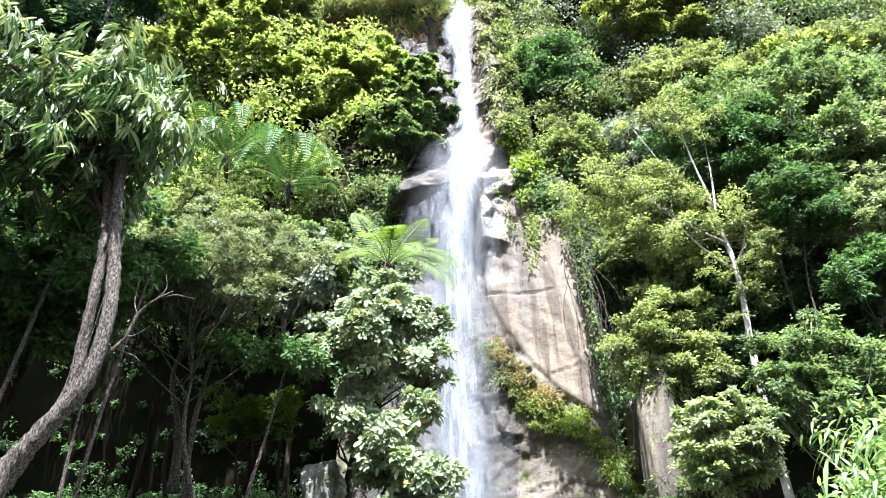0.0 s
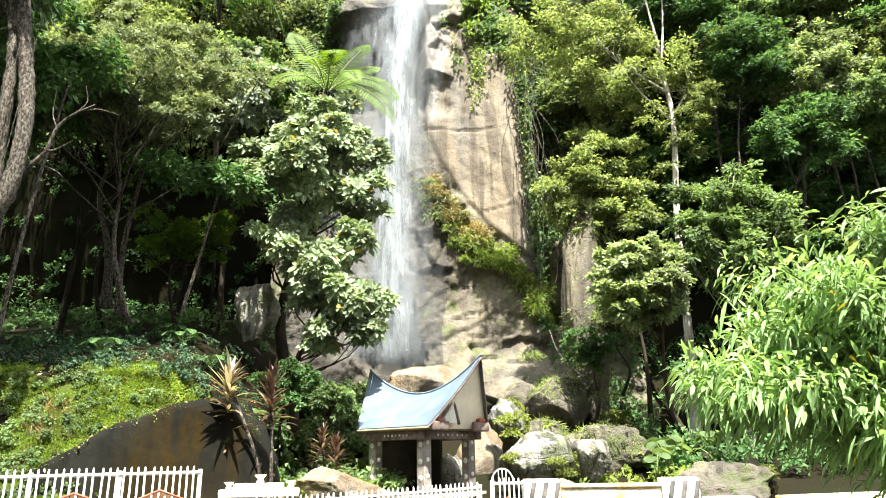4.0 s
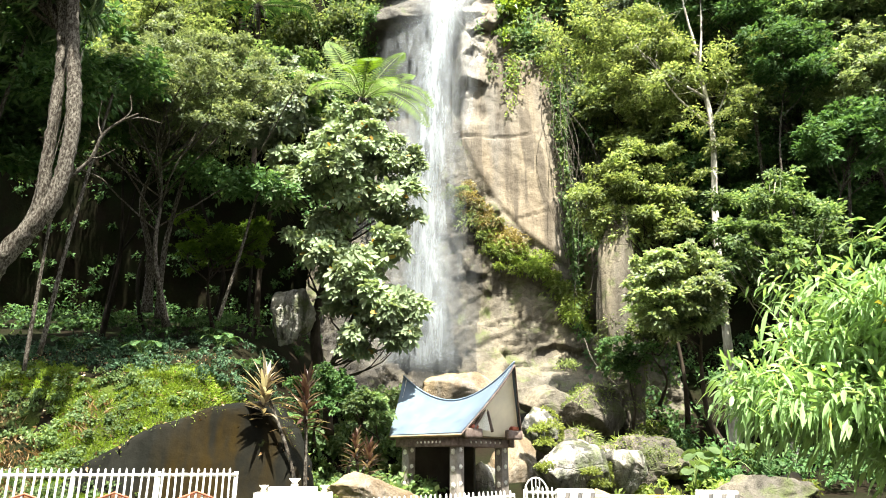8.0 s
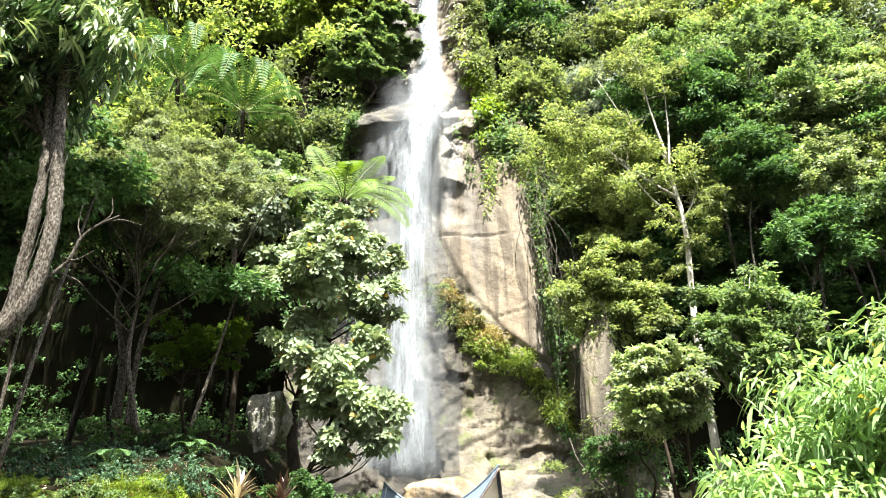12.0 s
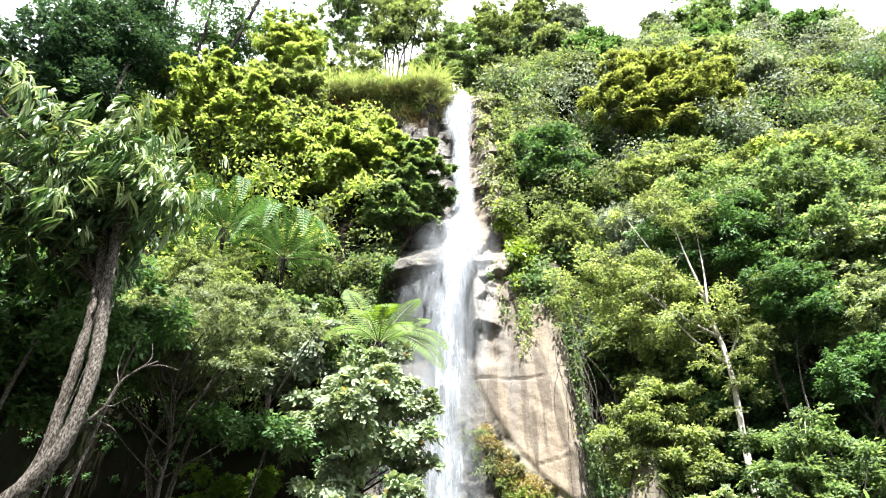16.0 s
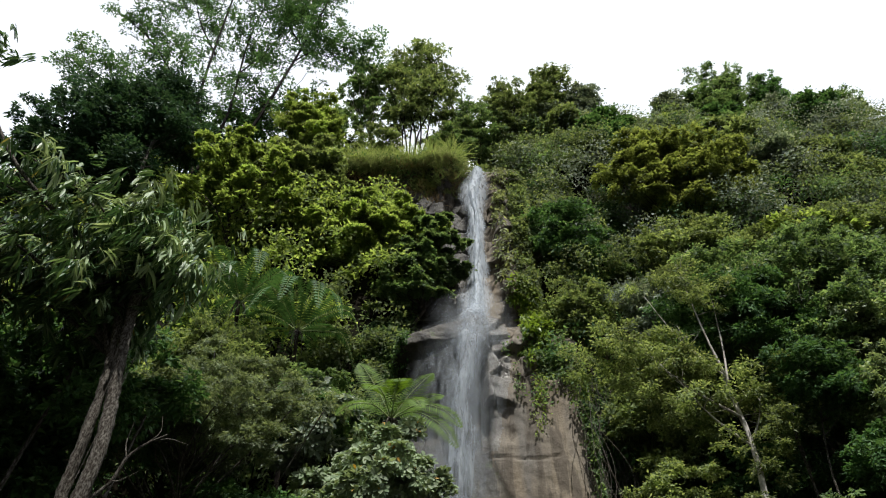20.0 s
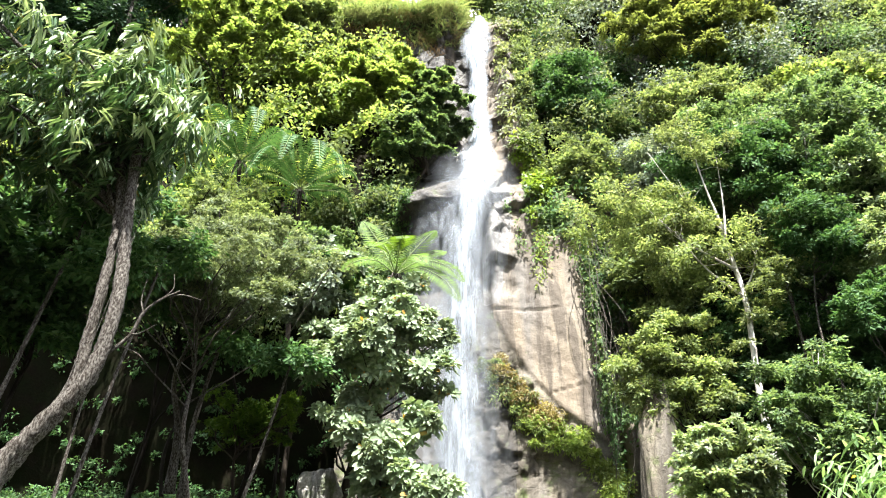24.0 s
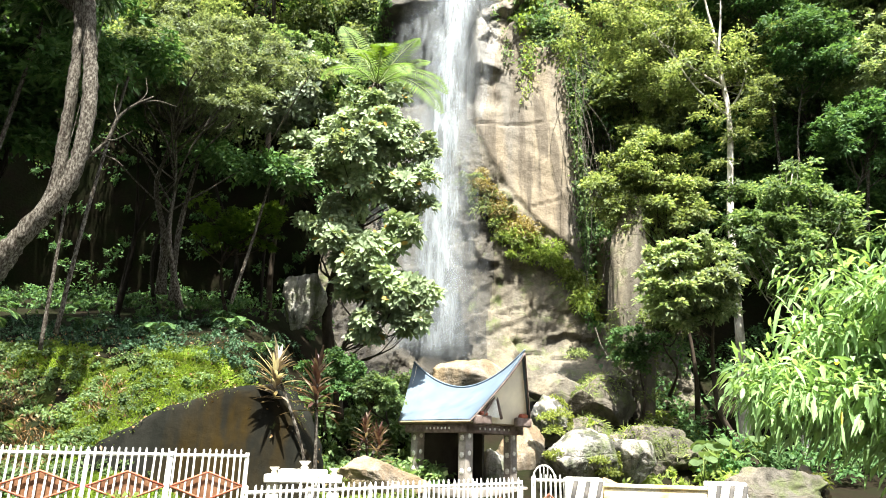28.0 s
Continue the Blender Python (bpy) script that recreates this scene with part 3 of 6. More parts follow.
def cells(x, z, seed, sx, sz):
    """Blocky stone: for each place, the push of its block and how near the joint is."""
    best = np.full(x.shape, 1e9)
    second, push = best.copy(), np.zeros(x.shape)
    cx, cz = np.floor(x / sx), np.floor(z / sz)
    for dx in (-1, 0, 1):
        for dz in (-1, 0, 1):
            ix, iz = cx + dx, cz + dz
            h = np.sin(ix * 127.1 + iz * 311.7 + seed * 17.3) * 43758.5453
            h -= np.floor(h)
            g = np.sin(ix * 269.5 + iz * 183.3 + seed * 7.1) * 24634.6345
            g -= np.floor(g)
            px_, pz_ = (ix + 0.15 + 0.7 * h) * sx, (iz + 0.15 + 0.7 * g) * sz
            d = np.hypot((x - px_) / sx, (z - pz_) / sz)
            tilt = (h - 0.5) * (x - px_) * 0.35 + (g - 0.5) * (z - pz_) * 0.35
            nearer = d < best
            second = np.where(nearer, best, np.minimum(second, d))
            push = np.where(nearer, (h * 7.7 + g * 3.1) % 1.0 - 0.5 + tilt, push)
            best = np.where(nearer, d, best)
    return push, second - best


def face(x, z):
    y = np.interp(z, FACE_Z, FACE_Y)
    edge = np.interp(z, [10.4, 11.2, 12, 13.9, 16, 17.6, 21, 24], [6.6, 5.4, 4.5, 3.0, 1.9, 1.3, 0.9, 0.8])
    low = np.maximum(1 - smooth(z, 8.0, 11.0), (1 - smooth(x, edge - 0.3, edge)) * (1 - smooth(z, 14, 17)))
    # rubble and seams low down, smooth slabs in the middle, blocks higher up
    p1, j1 = cells(x + 0.25 * z, z, 1, 1.5, 1.1)
    p2, j2 = cells(x, z, 2, 2.6, 5.0)
    p3, j3 = cells(x - 0.3 * z, z, 3, 1.3, 1.9)
    high = smooth(z, 21.0, 23.5)
    slab = (1 - low) * (1 - high)
    y = y + low * (cells(x + 0.5 * z, z, 7, 3.0, 2.0)[0] * 0.28 + p1 * 0.2 + 0.1 * (j1 < 0.04) + cells(x, z - 0.6 * x, 4, 1.3, 0.32)[0] * 0.14) + slab * p2 * 0.1 + high * (1 - 0.85 * (1 - smooth(x, 0.2, 1.0)) * (1 - smooth(z, 26, 28))) * (p3 * 0.85 + 0.15 * (j3 < 0.06))
    # the great smooth slab beside the fall, its left edge slanting down to the right
    y = y - 0.16 * smooth(x, edge - 0.15, edge + 0.15) * (1 - smooth(x, 6.1, 6.9)) * smooth(z, 8.2, 9.4) * (1 - smooth(z, 24.2, 25.6))
    # its long level crack
    line = 17.55 + 0.12 * np.sin(x * 1.3) + 0.05 * (x - 2)
    y = y + 0.12 * np.exp(-(((z - line) / 0.05) ** 2)) * smooth(x, 1.0, 1.4) * (1 - smooth(x, 4.4, 5.4))
    line2 = 12.9 + 0.3 * (x - 4)
    y = y + 0.1 * np.exp(-(((z - line2) / 0.04) ** 2)) * smooth(x, 3.6, 4.0) * (1 - smooth(x, 5.2, 5.6))
    # wet sculpted knobs between the water and the slab
    knob = smooth(x, 0.7, 1.1) * (1 - smooth(x, 2.2, 3.0)) * smooth(z, 18.2, 19.2) * (1 - smooth(z, 26.5, 28))
    y = y + knob * 0.8 * cells(x + 0.35 * z, z, 6, 1.5, 2.3)[0]
    # upright flutes
    y = y + 0.08 * slab * np.sin(x * 2.1 + 0.5) * smooth(x, 2.0, 3.0)
    # the jutting ledge that the water strikes, hollow beneath
    jut = smooth(x, -4.3, -3.5) * (1 - smooth(x, 0.6, 1.4))
    y = y - 2.0 * jut * smooth(z, 23.3 + 0.2 * (x + 4), 23.5 + 0.2 * (x + 4)) * (1 - smooth(z, 24.1 + 0.45 * (x + 4), 24.8 + 0.5 * (x + 4)))
    y = y + 1.4 * jut * smooth(z, 17.0, 21.0) * (1 - smooth(z, 23.1 + 0.2 * (x + 4), 23.4 + 0.2 * (x + 4)))
    # the recess to the right, and a second slab past it
    y = y + 2.2 * smooth(x, 6.4, 7.0) * (1 - smooth(x, 7.3, 7.8) * (1 - smooth(z, 11.0, 12.5))) * smooth(z, 6.5, 8.0) * (1 - smooth(z, 24, 28))
    # a narrow buttress up beside the top of the fall
    y = y - 0.9 * np.exp(-(((x - 2.7 - 0.05 * (40 - z)) / 0.9) ** 2)) * smooth(z, 30, 32) * (1 - smooth(z, 46, 49))
    y = y + 7 * smooth(x, 4.6, 7.0) * smooth(z, 27, 32)
    return y + (1 - 0.7 * low) * (1 - 0.65 * slab) * (0.16 * waves(x, z, 11, 0.9) + 0.07 * waves(x, z, 12, 3.6))


cx_, cz_ = np.linspace(-6.0, 10.5, 170), np.linspace(0.5, 50.6, 460)
CZ, CX = np.meshgrid(cz_, cx_, indexing="ij")
cliff_v, cliff_f = grid(np.stack([CX, face(CX, CZ), CZ], -1))
mid = cliff_v[cliff_f[0]].mean(1)
water_x = np.interp(mid[:, 2], [0, 6, 14, 25, 30, 50], [0.0, 0.0, 0.2, 0.3, 0.9, 1.15])
wet_r = np.interp(mid[:, 2], [0, 7, 9, 10.6, 12, 14, 18, 21, 24, 30, 50], [1.5, 1.9, 2.2, 2.2, 2.2, 2.0, 1.2, 0.9, 0.9, 0.9, 0.9]) + 0.1 * waves(mid[:, 0], mid[:, 2], 8, 0.8)
wet = (mid[:, 0] < wet_r) & (mid[:, 0] > water_x - 5.5)
cliff = new("cliff", build_mesh("cliff", cliff_v, cliff_f, [CLIFF, WET, RUBBLE, GLISTEN], False, np.where((mid[:, 0] > 0.8) & (mid[:, 0] < 2.7 - 0.25 * waves(mid[:, 0], mid[:, 2], 6, 1.5) - 0.2 * (24 - mid[:, 2]).clip(0, 9)) & (mid[:, 2] > 18) & (mid[:, 2] < 28.5), 3, np.where(wet, 1, np.where((mid[:, 2] < 7.6 + 0.8 * waves(mid[:, 0], mid[:, 2], 9, 0.8)) | (mid[:, 0] < np.interp(mid[:, 2], [8, 10.4, 11.2, 12, 13.9, 16, 17.6], [9, 6.6, 5.4, 4.5, 3.0, 1.9, 1.3]) * (mid[:, 2] < 17)), 2, 0)))))
tagged(cliff, "tan and grey stone cliff, wet and dark behind the waterfall", "cliff", "", "structure")


# ---- the waterfall ----
def fall_line(z):
    """x, y and half width of the falling water at height z."""
    x = np.interp(z, [5, 10, 17, 22, 25.6, 27.5, 34, 40, 43.5, 49.2], [-0.5, -0.48, -0.33, 0.0, 0.38, 0.62, 0.85, 0.85, 0.62, 1.15])
    y = np.interp(z, [5, 12, 20, 24, 26, 28, 31, 34, 44, 48.2, 49.0, 49.4], [28.6, 28.9, 29.3, 29.8, 30.6, 32.0, 33.4, 34.2, 36.2, 37.4, 38.3, 39.2])
    w = np.interp(z, [5, 8, 14, 20, 24.5, 26.0, 27.6, 34, 40, 43.5, 46.5, 49], [2.1, 1.95, 1.7, 1.5, 1.5, 1.4, 0.95, 0.7, 0.72, 1.0, 0.95, 0.8])
    return x, y, w


def water_sheet(z0, z1, off, wide, seed, shift=0.0, fade=0.15, rows=170, cols=17):
    """A hanging sheet of water; returns it with how dense it is at each point."""
    z = np.linspace(z0, z1, rows)[:, None] * np.ones((1, cols))
    a = np.linspace(-1, 1, cols)[None] * np.ones((rows, 1))
    x, y, w = fall_line(z)
    w = w * (1 + 0.3 * waves(z, z * 0 + a * 0.3, seed + 30, 0.55))
    v = np.stack([x + (a + shift) * w * wide + 0.08 * waves(z, a * 3, seed, 0.7) + 0.05 * wide * np.sin(z * 1.3 + seed), y + off + 0.3 * a * a + 0.1 * waves(a * 4, z, seed + 1, 0.9), z], -1)
    dense = (1 - np.abs(a) ** 1.8) * smooth(z, z0, z0 + 1.2) * (1 - smooth(z, z1 - fade, z1))
    return grid(v), dense.ravel()


def water(name, sheet, material, label):
    ob = part(name, sheet[0], material, fall, label, True)
    ob.data.attributes.new("body", "FLOAT", "POINT").data.foreach_set("value", sheet[1].astype(np.float32))
    return ob


rng = np.random.default_rng(41)
fall = thing("waterfall", (0, 0, 0), "tall white waterfall plunging down the cliff in two leaps", "waterfall")
for off, wide, seed, top in ((0.15, 1.15, 1, 49.3), (-0.12, 0.75, 2, 49.2), (-0.3, 0.45, 6, 48.8)):
    water("water_core", water_sheet(26.2, top, off, wide, seed), PLUNGE, "dense white water of the upper leap")
for off, wide, seed, shift in ((0.2, 0.95, 3, -0.05), (-0.1, 0.72, 4, 0.0), (-0.3, 0.45, 5, 0.05)):
    water("water_core", water_sheet(5.0, 30.5, off, wide, seed, shift, 4.0), FOAM if wide < 0.8 else VEIL, "white water of the lower leap")
water("water_veil", water_sheet(5.0, 27.5, 0.5, 1.6, 7, -0.2, 3.0), VEIL, "thin torn veil of water beside the main stream")


def cloud(at, wide, tall, dense, seed):
    """A soft bank of spray hanging in the air."""
    a, b = np.meshgrid(np.linspace(-1, 1, 25), np.linspace(-1, 1, 25))
    v = np.stack([at[0] + a * wide, at[1] + 0.5 * (a * a + b * b) + 0.2 * waves(a * 3, b * 3, seed, 1.0), at[2] + b * tall], -1)
    return grid(v), (dense * np.clip(1 - (a * a + b * b) ** 0.8, 0, 1) ** 1.3).ravel()


for k, (at, wide, tall, dense) in enumerate([((0.2, 28.2, 6.6), 2.2, 2.6, 0.7), ((-0.2, 27.7, 8.4), 1.8, 4.2, 0.5), ((0.35, 29.6, 25.2), 2.6, 2.8, 1.3), ((-0.3, 29.2, 21.5), 2.6, 4.6, 0.55), ((4.0, 24.8, 4.0), 3.5, 1.8, 0.1)]):
    water("spray_cloud", cloud(at, wide, tall, dense, 20 + k), SPRAY, "pale spray hanging in the air")


# ---- growth covering the slopes ----
def thicket(seed, xr, sr, n, size, per, length, width, lift=0.4, keep=None, shape=leaves):
    """Low bushes side by side on the slope, each a dome of leaves."""
    rng = np.random.default_rng(seed)
    p, nrm = land_frames(rng, xr, sr, n)
    if keep is not None:
        ok = keep(p)
        p, nrm = p[ok], nrm[ok]
    n = len(p)
    r = size * (0.35 + 0.95 * rng.random(n) ** 1.7)
    which = np.repeat(np.arange(n), per)
    heads = unit(rng.normal(size=(n, 9, 3)) + nrm[:, None] * 1.0 + np.array([0, -0.3, 0.5]))
    far = rng.uniform(0.6, 1.25, (n, 9))
    pick = rng.integers(0, 9, n * per)
    d = unit(heads[which, pick] + 0.33 * rng.normal(size=(n * per, 3)))
    base = p[which] + nrm[which] * (lift * r[which])[:, None] + d * (r[which] * far[which, pick] * rng.uniform(0.72, 1.05, n * per))[:, None] * [1, 1, 0.8]
    way = unit(d * 0.4 + rng.normal(size=d.shape) * 0.7 - [0, 0, 0.1])
    f = unit(d * 0.75 + rng.normal(size=d.shape) * 0.45 + [-0.15, -0.3, 0.5])
    s = 0.6 + 0.7 * rng.random(n * per)
    return shape(base, way, f, length * s, width * s)


def off_cliff(p):
    return ((p[:, 0] < -4.5) & ((p[:, 0] < -12.0) | (p[:, 2] < 42))) | (p[:, 0] > np.interp(p[:, 2], [0, 10, 25, 35, 48], [8.0, 7.2, 5.2, 5.0, 4.4]))


stuff("hill_bushes", thicket(21, (3, 54), (6.0, 9.6), 270, 2.9, 640, 0.27, 0.155, 0.6, off_cliff, tri_leaves), LEAF_GREY, "dense grey-green bushes covering the steep hillside", "bushes")
stuff("hill_bushes", thicket(22, (3, 54), (6.6, 9.6), 250, 2.6, 600, 0.26, 0.155, 0.6, off_cliff, tri_leaves), LEAF_OLIVE, "fresh green bushes among the hillside growth", "bushes")
stuff("hill_bushes", thicket(23, (3, 54), (5.6, 9.6), 250, 2.4, 520, 0.26, 0.15, 0.6, off_cliff, tri_leaves), LEAF_DEEP, "dark green bushes among the hillside growth", "bushes")
stuff("hill_bushes", thicket(20, (4, 50), (6.8, 9.6), 90, 2.7, 560, 0.26, 0.155, 0.6, off_cliff, tri_leaves), LEAF_FRESH, "light green bushes scattered over the hillside", "bushes")
stuff("hill_bushes", thicket(24, (-32, -4.0), (6.0, 9.0), 400, 2.3, 280, 0.32, 0.19, 0.5, lambda p: off_cliff(p) & ~((p[:, 0] > -8.0) & (p[:, 2] < 28)), tri_leaves), LEAF_YELLOW, "fresh green undergrowth on the wooded slope", "bushes")
stuff("hill_bushes", thicket(25, (-44, -14.0), (6.0, 9.0), 270, 2.0, 210, 0.34, 0.2, 0.5, off_cliff, tri_leaves), LEAF_DEEP, "dark green undergrowth on the wooded slope", "bushes")
stuff("hill_bushes", thicket(18, (-16, -4.2), (5.4, 6.6), 230, 1.4, 220, 0.24, 0.14, 0.5, lambda p: p[:, 2] > 16.5, tri_leaves), LEAF_OLIVE, "leafy growth climbing the wooded slope", "bushes")
stuff("dry_bushes", thicket(15, (12, 44), (7.0, 9.0), 60, 1.9, 420, 0.22, 0.07, 0.6, off_cliff, tri_leaves), LEAF_DRY, "withered grey bushes scattered over the hillside", "bushes")
stuff("crest_bushes", thicket(26, (2.0, 14), (7.9, 9.6), 200, 2.2, 280, 0.38, 0.23, 0.5, None, tri_leaves), LEAF_OLIVE, "olive bushes crowding the crest beside the lip", "bushes")
stuff("undergrowth", thicket(27, (8, 30), (2.9, 6.4), 440, 0.8, 80, 0.2, 0.11, shape=tri_leaves), LEAF_DEEP, "shaded undergrowth at the foot of the slope", "undergrowth")
stuff("undergrowth", thicket(29, (-24, -5.2), (4.1, 5.9), 300, 0.6, 60, 0.17, 0.09, shape=tri_leaves), LEAF_DEEP, "creepers and bushes on the back of the shaded hollow", "undergrowth")
stuff("undergrowth", thicket(28, (-14, -4.2), (3.0, 3.9), 60, 0.3, 60, 0.11, 0.06), LEAF_SHADE, "low herbs under the trees, shade put into their leaf colour", "undergrowth")


# ---- trees ----
def bunch(rng, mid, spread, n, size):
    """n leaf masses about a middle."""
    d = ball_ways(rng, n) * rng.random((n, 1)) ** 0.5
    s = size * (0.7 + 0.6 * rng.random((n, 1)))
    u = rng.uniform(0.7, 1.4, (n, 3))
    return np.hstack([np.array(mid) + d * spread, s * u[:, :1], s * u[:, 1:2], s * 0.68 * u[:, 2:]])


def grown(name, at, top, r0, mid, spread, n, size, leaf, bark, count, length, width, label, seed, bend=0.4, **more):
    """A tree by its foot, the top of its trunk and the middle and spread of its crown, all in place."""
    rng = np.random.default_rng(seed + 500)
    if name in ("shoulder_tree", "round_tree"):
        n, size = n * 1.9, size * 0.66
    at, top = np.array(at, float), np.array(top, float)
    line = [np.zeros(3), (top - at) * 0.35 + rng.normal(size=3) * [bend, bend, 0], (top - at) * 0.7 + rng.normal(size=3) * [bend, bend, 0], top - at]
    return tree(name, tuple(at), line, r0, r0 * 0.26, bunch(rng, np.array(mid) - at, np.array(spread) * 1.12, int(n * 3.6), size * 0.52), leaf, bark, int(count * 1.2), length * 0.94, width * 0.94, label, seed, limbs=3, **{"tufts": 8, **more})


# the pale-leaved tree before the fall
def fig(at, line, r0, masses, count, length, width, leaf, label, seed):
    at = np.array(at, float)
    rng = np.random.default_rng(seed + 900)
    blobs = []
    for m in masses:
        for k in range(7):
            r = m[3] * rng.uniform(0.25, 0.62)
            blobs.append([*(np.array(m[:3]) - at + ball_ways(rng, 1)[0] * m[3] * rng.uniform(0.6, 1.15) * (k > 0)), r * rng.uniform(0.8, 1.2), r, r * rng.uniform(0.8, 1.3)])
    return tree("fig_tree", tuple(at), [np.array(p) - at for p in line], r0, r0 * 0.3, blobs, leaf, BARK_DARK, count, length, width, label, seed, foliage=rosettes, limbs=2)


fig((-4.0, 23.6, 4.2), [(-4.0, 23.6, 4.2), (-4.2, 23.4, 6.5), (-3.6, 22.9, 9.0), (-3.2, 22.5, 11.5)], 0.2, [(-5.5, 22.7, 12.3, 0.95), (-3.7, 22.4, 13.1, 1.1), (-2.1, 22.1, 12.8, 1.0), (-1.5, 21.9, 11.6, 0.9), (-3.3, 21.7, 11.4, 1.2), (-5.1, 22.3, 10.3, 0.85), (-1.5, 21.8, 9.9, 0.8), (-3.2, 21.9, 9.4, 1.0), (-2.3, 21.7, 10.6, 0.9), (-4.4, 22.1, 8.7, 0.7), (-4.4, 22.2, 11.2, 0.8)], 23000, 0.26, 0.12, LEAF_PALE, "broad tree with pale leathery leaves beside the waterfall", 61)
fig((-3.4, 22.4, 2.4), [(-3.4, 22.4, 2.4), (-3.5, 22.2, 4.2), (-2.9, 21.8, 5.6), (-2.4, 21.5, 7.0)], 0.13, [(-3.3, 21.5, 7.7, 0.65), (-2.1, 21.3, 7.4, 0.85), (-1.1, 21.2, 6.6, 0.7), (-2.0, 21.1, 6.1, 0.85), (-2.6, 21.2, 5.3, 0.55), (-1.1, 21.1, 5.3, 0.5), (-2.8, 21.4, 6.6, 0.6), (-1.6, 21.3, 8.3, 0.6)], 10500, 0.27, 0.13, LEAF_PALE, "young tree with pale leathery leaves over the pavilion roof", 62)
fig((-6.6, 24.8, 5.0), [(-6.6, 24.8, 5.0), (-6.7, 24.7, 8.5), (-6.3, 24.4, 12.0), (-6.2, 24.2, 14.5)], 0.12, [(-7.6, 24.2, 15.2, 0.9), (-6.4, 24.2, 16.3, 0.8), (-5.2, 24.1, 15.6, 0.8), (-6.4, 23.9, 14.6, 1.0), (-5.5, 23.9, 14.2, 0.8), (-7.2, 24.0, 13.8, 0.8)], 8500, 0.27, 0.12, LEAF_GREY, "grey-leaved tree under the tree ferns", 63)
grown("shrub", (-7.7, 23.6, 5.6), (-7.7, 23.4, 8.8), 0.07, (-7.7, 23.0, 9.2), (1.7, 0.9, 0.9), 8, 0.85, LEAF_FERN, BARK_DARK, 9000, 0.13, 0.05, "feathery green shrub in the shaded hollow", 50, category="shrub", shape=tri_leaves)
grown("shrub", (-2.5, 20.6, 1.2), (-2.2, 20.4, 2.6), 0.05, (-1.9, 20.1, 3.1), (0.7, 0.4, 0.4), 6, 0.5, LEAF_FRESH, BARK_DARK, 5000, 0.12, 0.075, "bright green shrub beside the pavilion roof", 47, category="shrub")
grown("shrub", (-3.6, 21.0, 2.0), (-3.5, 20.8, 3.4), 0.05, (-3.4, 20.5, 3.6), (0.8, 0.4, 0.6), 6, 0.5, LEAF_DEEP, BARK_DARK, 3800, 0.12, 0.075, "shaded green shrub under the pale-leaved tree", 46, category="shrub")
# the fine-leaved tree
grown("fine_leaved_tree", (-9.8, 22.5, 6.4), (-9.6, 21.6, 12.0), 0.15, (-9.0, 21.0, 13.8), (3.4, 1.6, 2.5), 22, 1.15, LEAF_ASH, BARK, 52000, 0.11, 0.058, "fine-leaved olive tree with a wide airy crown", 64, clump=0.45, shape=tri_leaves)
# a second crown, added to keep the sun off the hollow floor
grown("fine_leaved_tree", (-8.4, 20.8, 5.6), (-8.8, 19.4, 11.4), 0.09, (-9.2, 18.8, 12.6), (4.2, 1.3, 1.3), 22, 1.1, LEAF_ASH, BARK, 42000, 0.11, 0.058, "fine-leaved tree added over the bank to shade the hollow floor", 48, clump=0.45, shape=tri_leaves)
# trees over the hollow, mostly added to block its light, one out of view
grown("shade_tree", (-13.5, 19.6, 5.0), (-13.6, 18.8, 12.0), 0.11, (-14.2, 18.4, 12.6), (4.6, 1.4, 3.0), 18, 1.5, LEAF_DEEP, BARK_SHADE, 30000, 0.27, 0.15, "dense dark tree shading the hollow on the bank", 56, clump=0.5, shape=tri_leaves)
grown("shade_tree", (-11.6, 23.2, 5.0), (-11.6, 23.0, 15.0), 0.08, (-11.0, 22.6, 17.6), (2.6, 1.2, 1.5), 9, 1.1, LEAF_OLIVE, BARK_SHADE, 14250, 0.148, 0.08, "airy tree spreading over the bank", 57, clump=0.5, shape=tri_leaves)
grown("shade_tree", (-8.8, 25.2, 5.2), (-8.6, 24.8, 14.2), 0.1, (-8.8, 24.0, 15.4), (3.6, 1.6, 1.1), 12, 1.1, LEAF_DEEP, BARK_SHADE, 17100, 0.22, 0.125, "thin tree with a flat crown, added to close the canopy against the sun", 55, clump=0.5, shape=tri_leaves)
grown("shade_tree", (-11.6, 27.2, 5.6), (-11.4, 26.2, 14.2), 0.09, (-11.6, 25.2, 15.6), (3.4, 1.8, 1.8), 12, 1.2, LEAF_DEEP, BARK_SHADE, 15200, 0.25, 0.14, "leafy tree added to shade the back of the hollow", 54, clump=0.5, shape=tri_leaves)
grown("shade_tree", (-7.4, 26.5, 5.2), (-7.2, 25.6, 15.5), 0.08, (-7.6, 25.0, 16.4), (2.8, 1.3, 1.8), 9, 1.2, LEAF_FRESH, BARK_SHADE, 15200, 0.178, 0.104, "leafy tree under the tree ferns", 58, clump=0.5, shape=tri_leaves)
grown("shade_tree", (-18.0, 15.4, 4.4), (-18.0, 15.0, 12.0), 0.16, (-18.6, 14.6, 13.6), (4.6, 2.4, 4.4), 15, 2.0, LEAF_DEEP, BARK_SHADE, 22000, 0.36, 0.2, "broad dark tree added out of view to shade the hollow", 53, clump=0.5, shape=tri_leaves)
grown("shade_tree", (-12.8, 25.6, 5.2), (-12.2, 25.4, 14.4), 0.08, (-11.4, 25.2, 16.0), (6.0, 2.4, 0.9), 16, 1.7, LEAF_DEEP, BARK_SHADE, 15000, 0.4, 0.24, "broad flat-crowned tree added to keep the sun off the hollow", 51, clump=0.55, shape=tri_leaves)
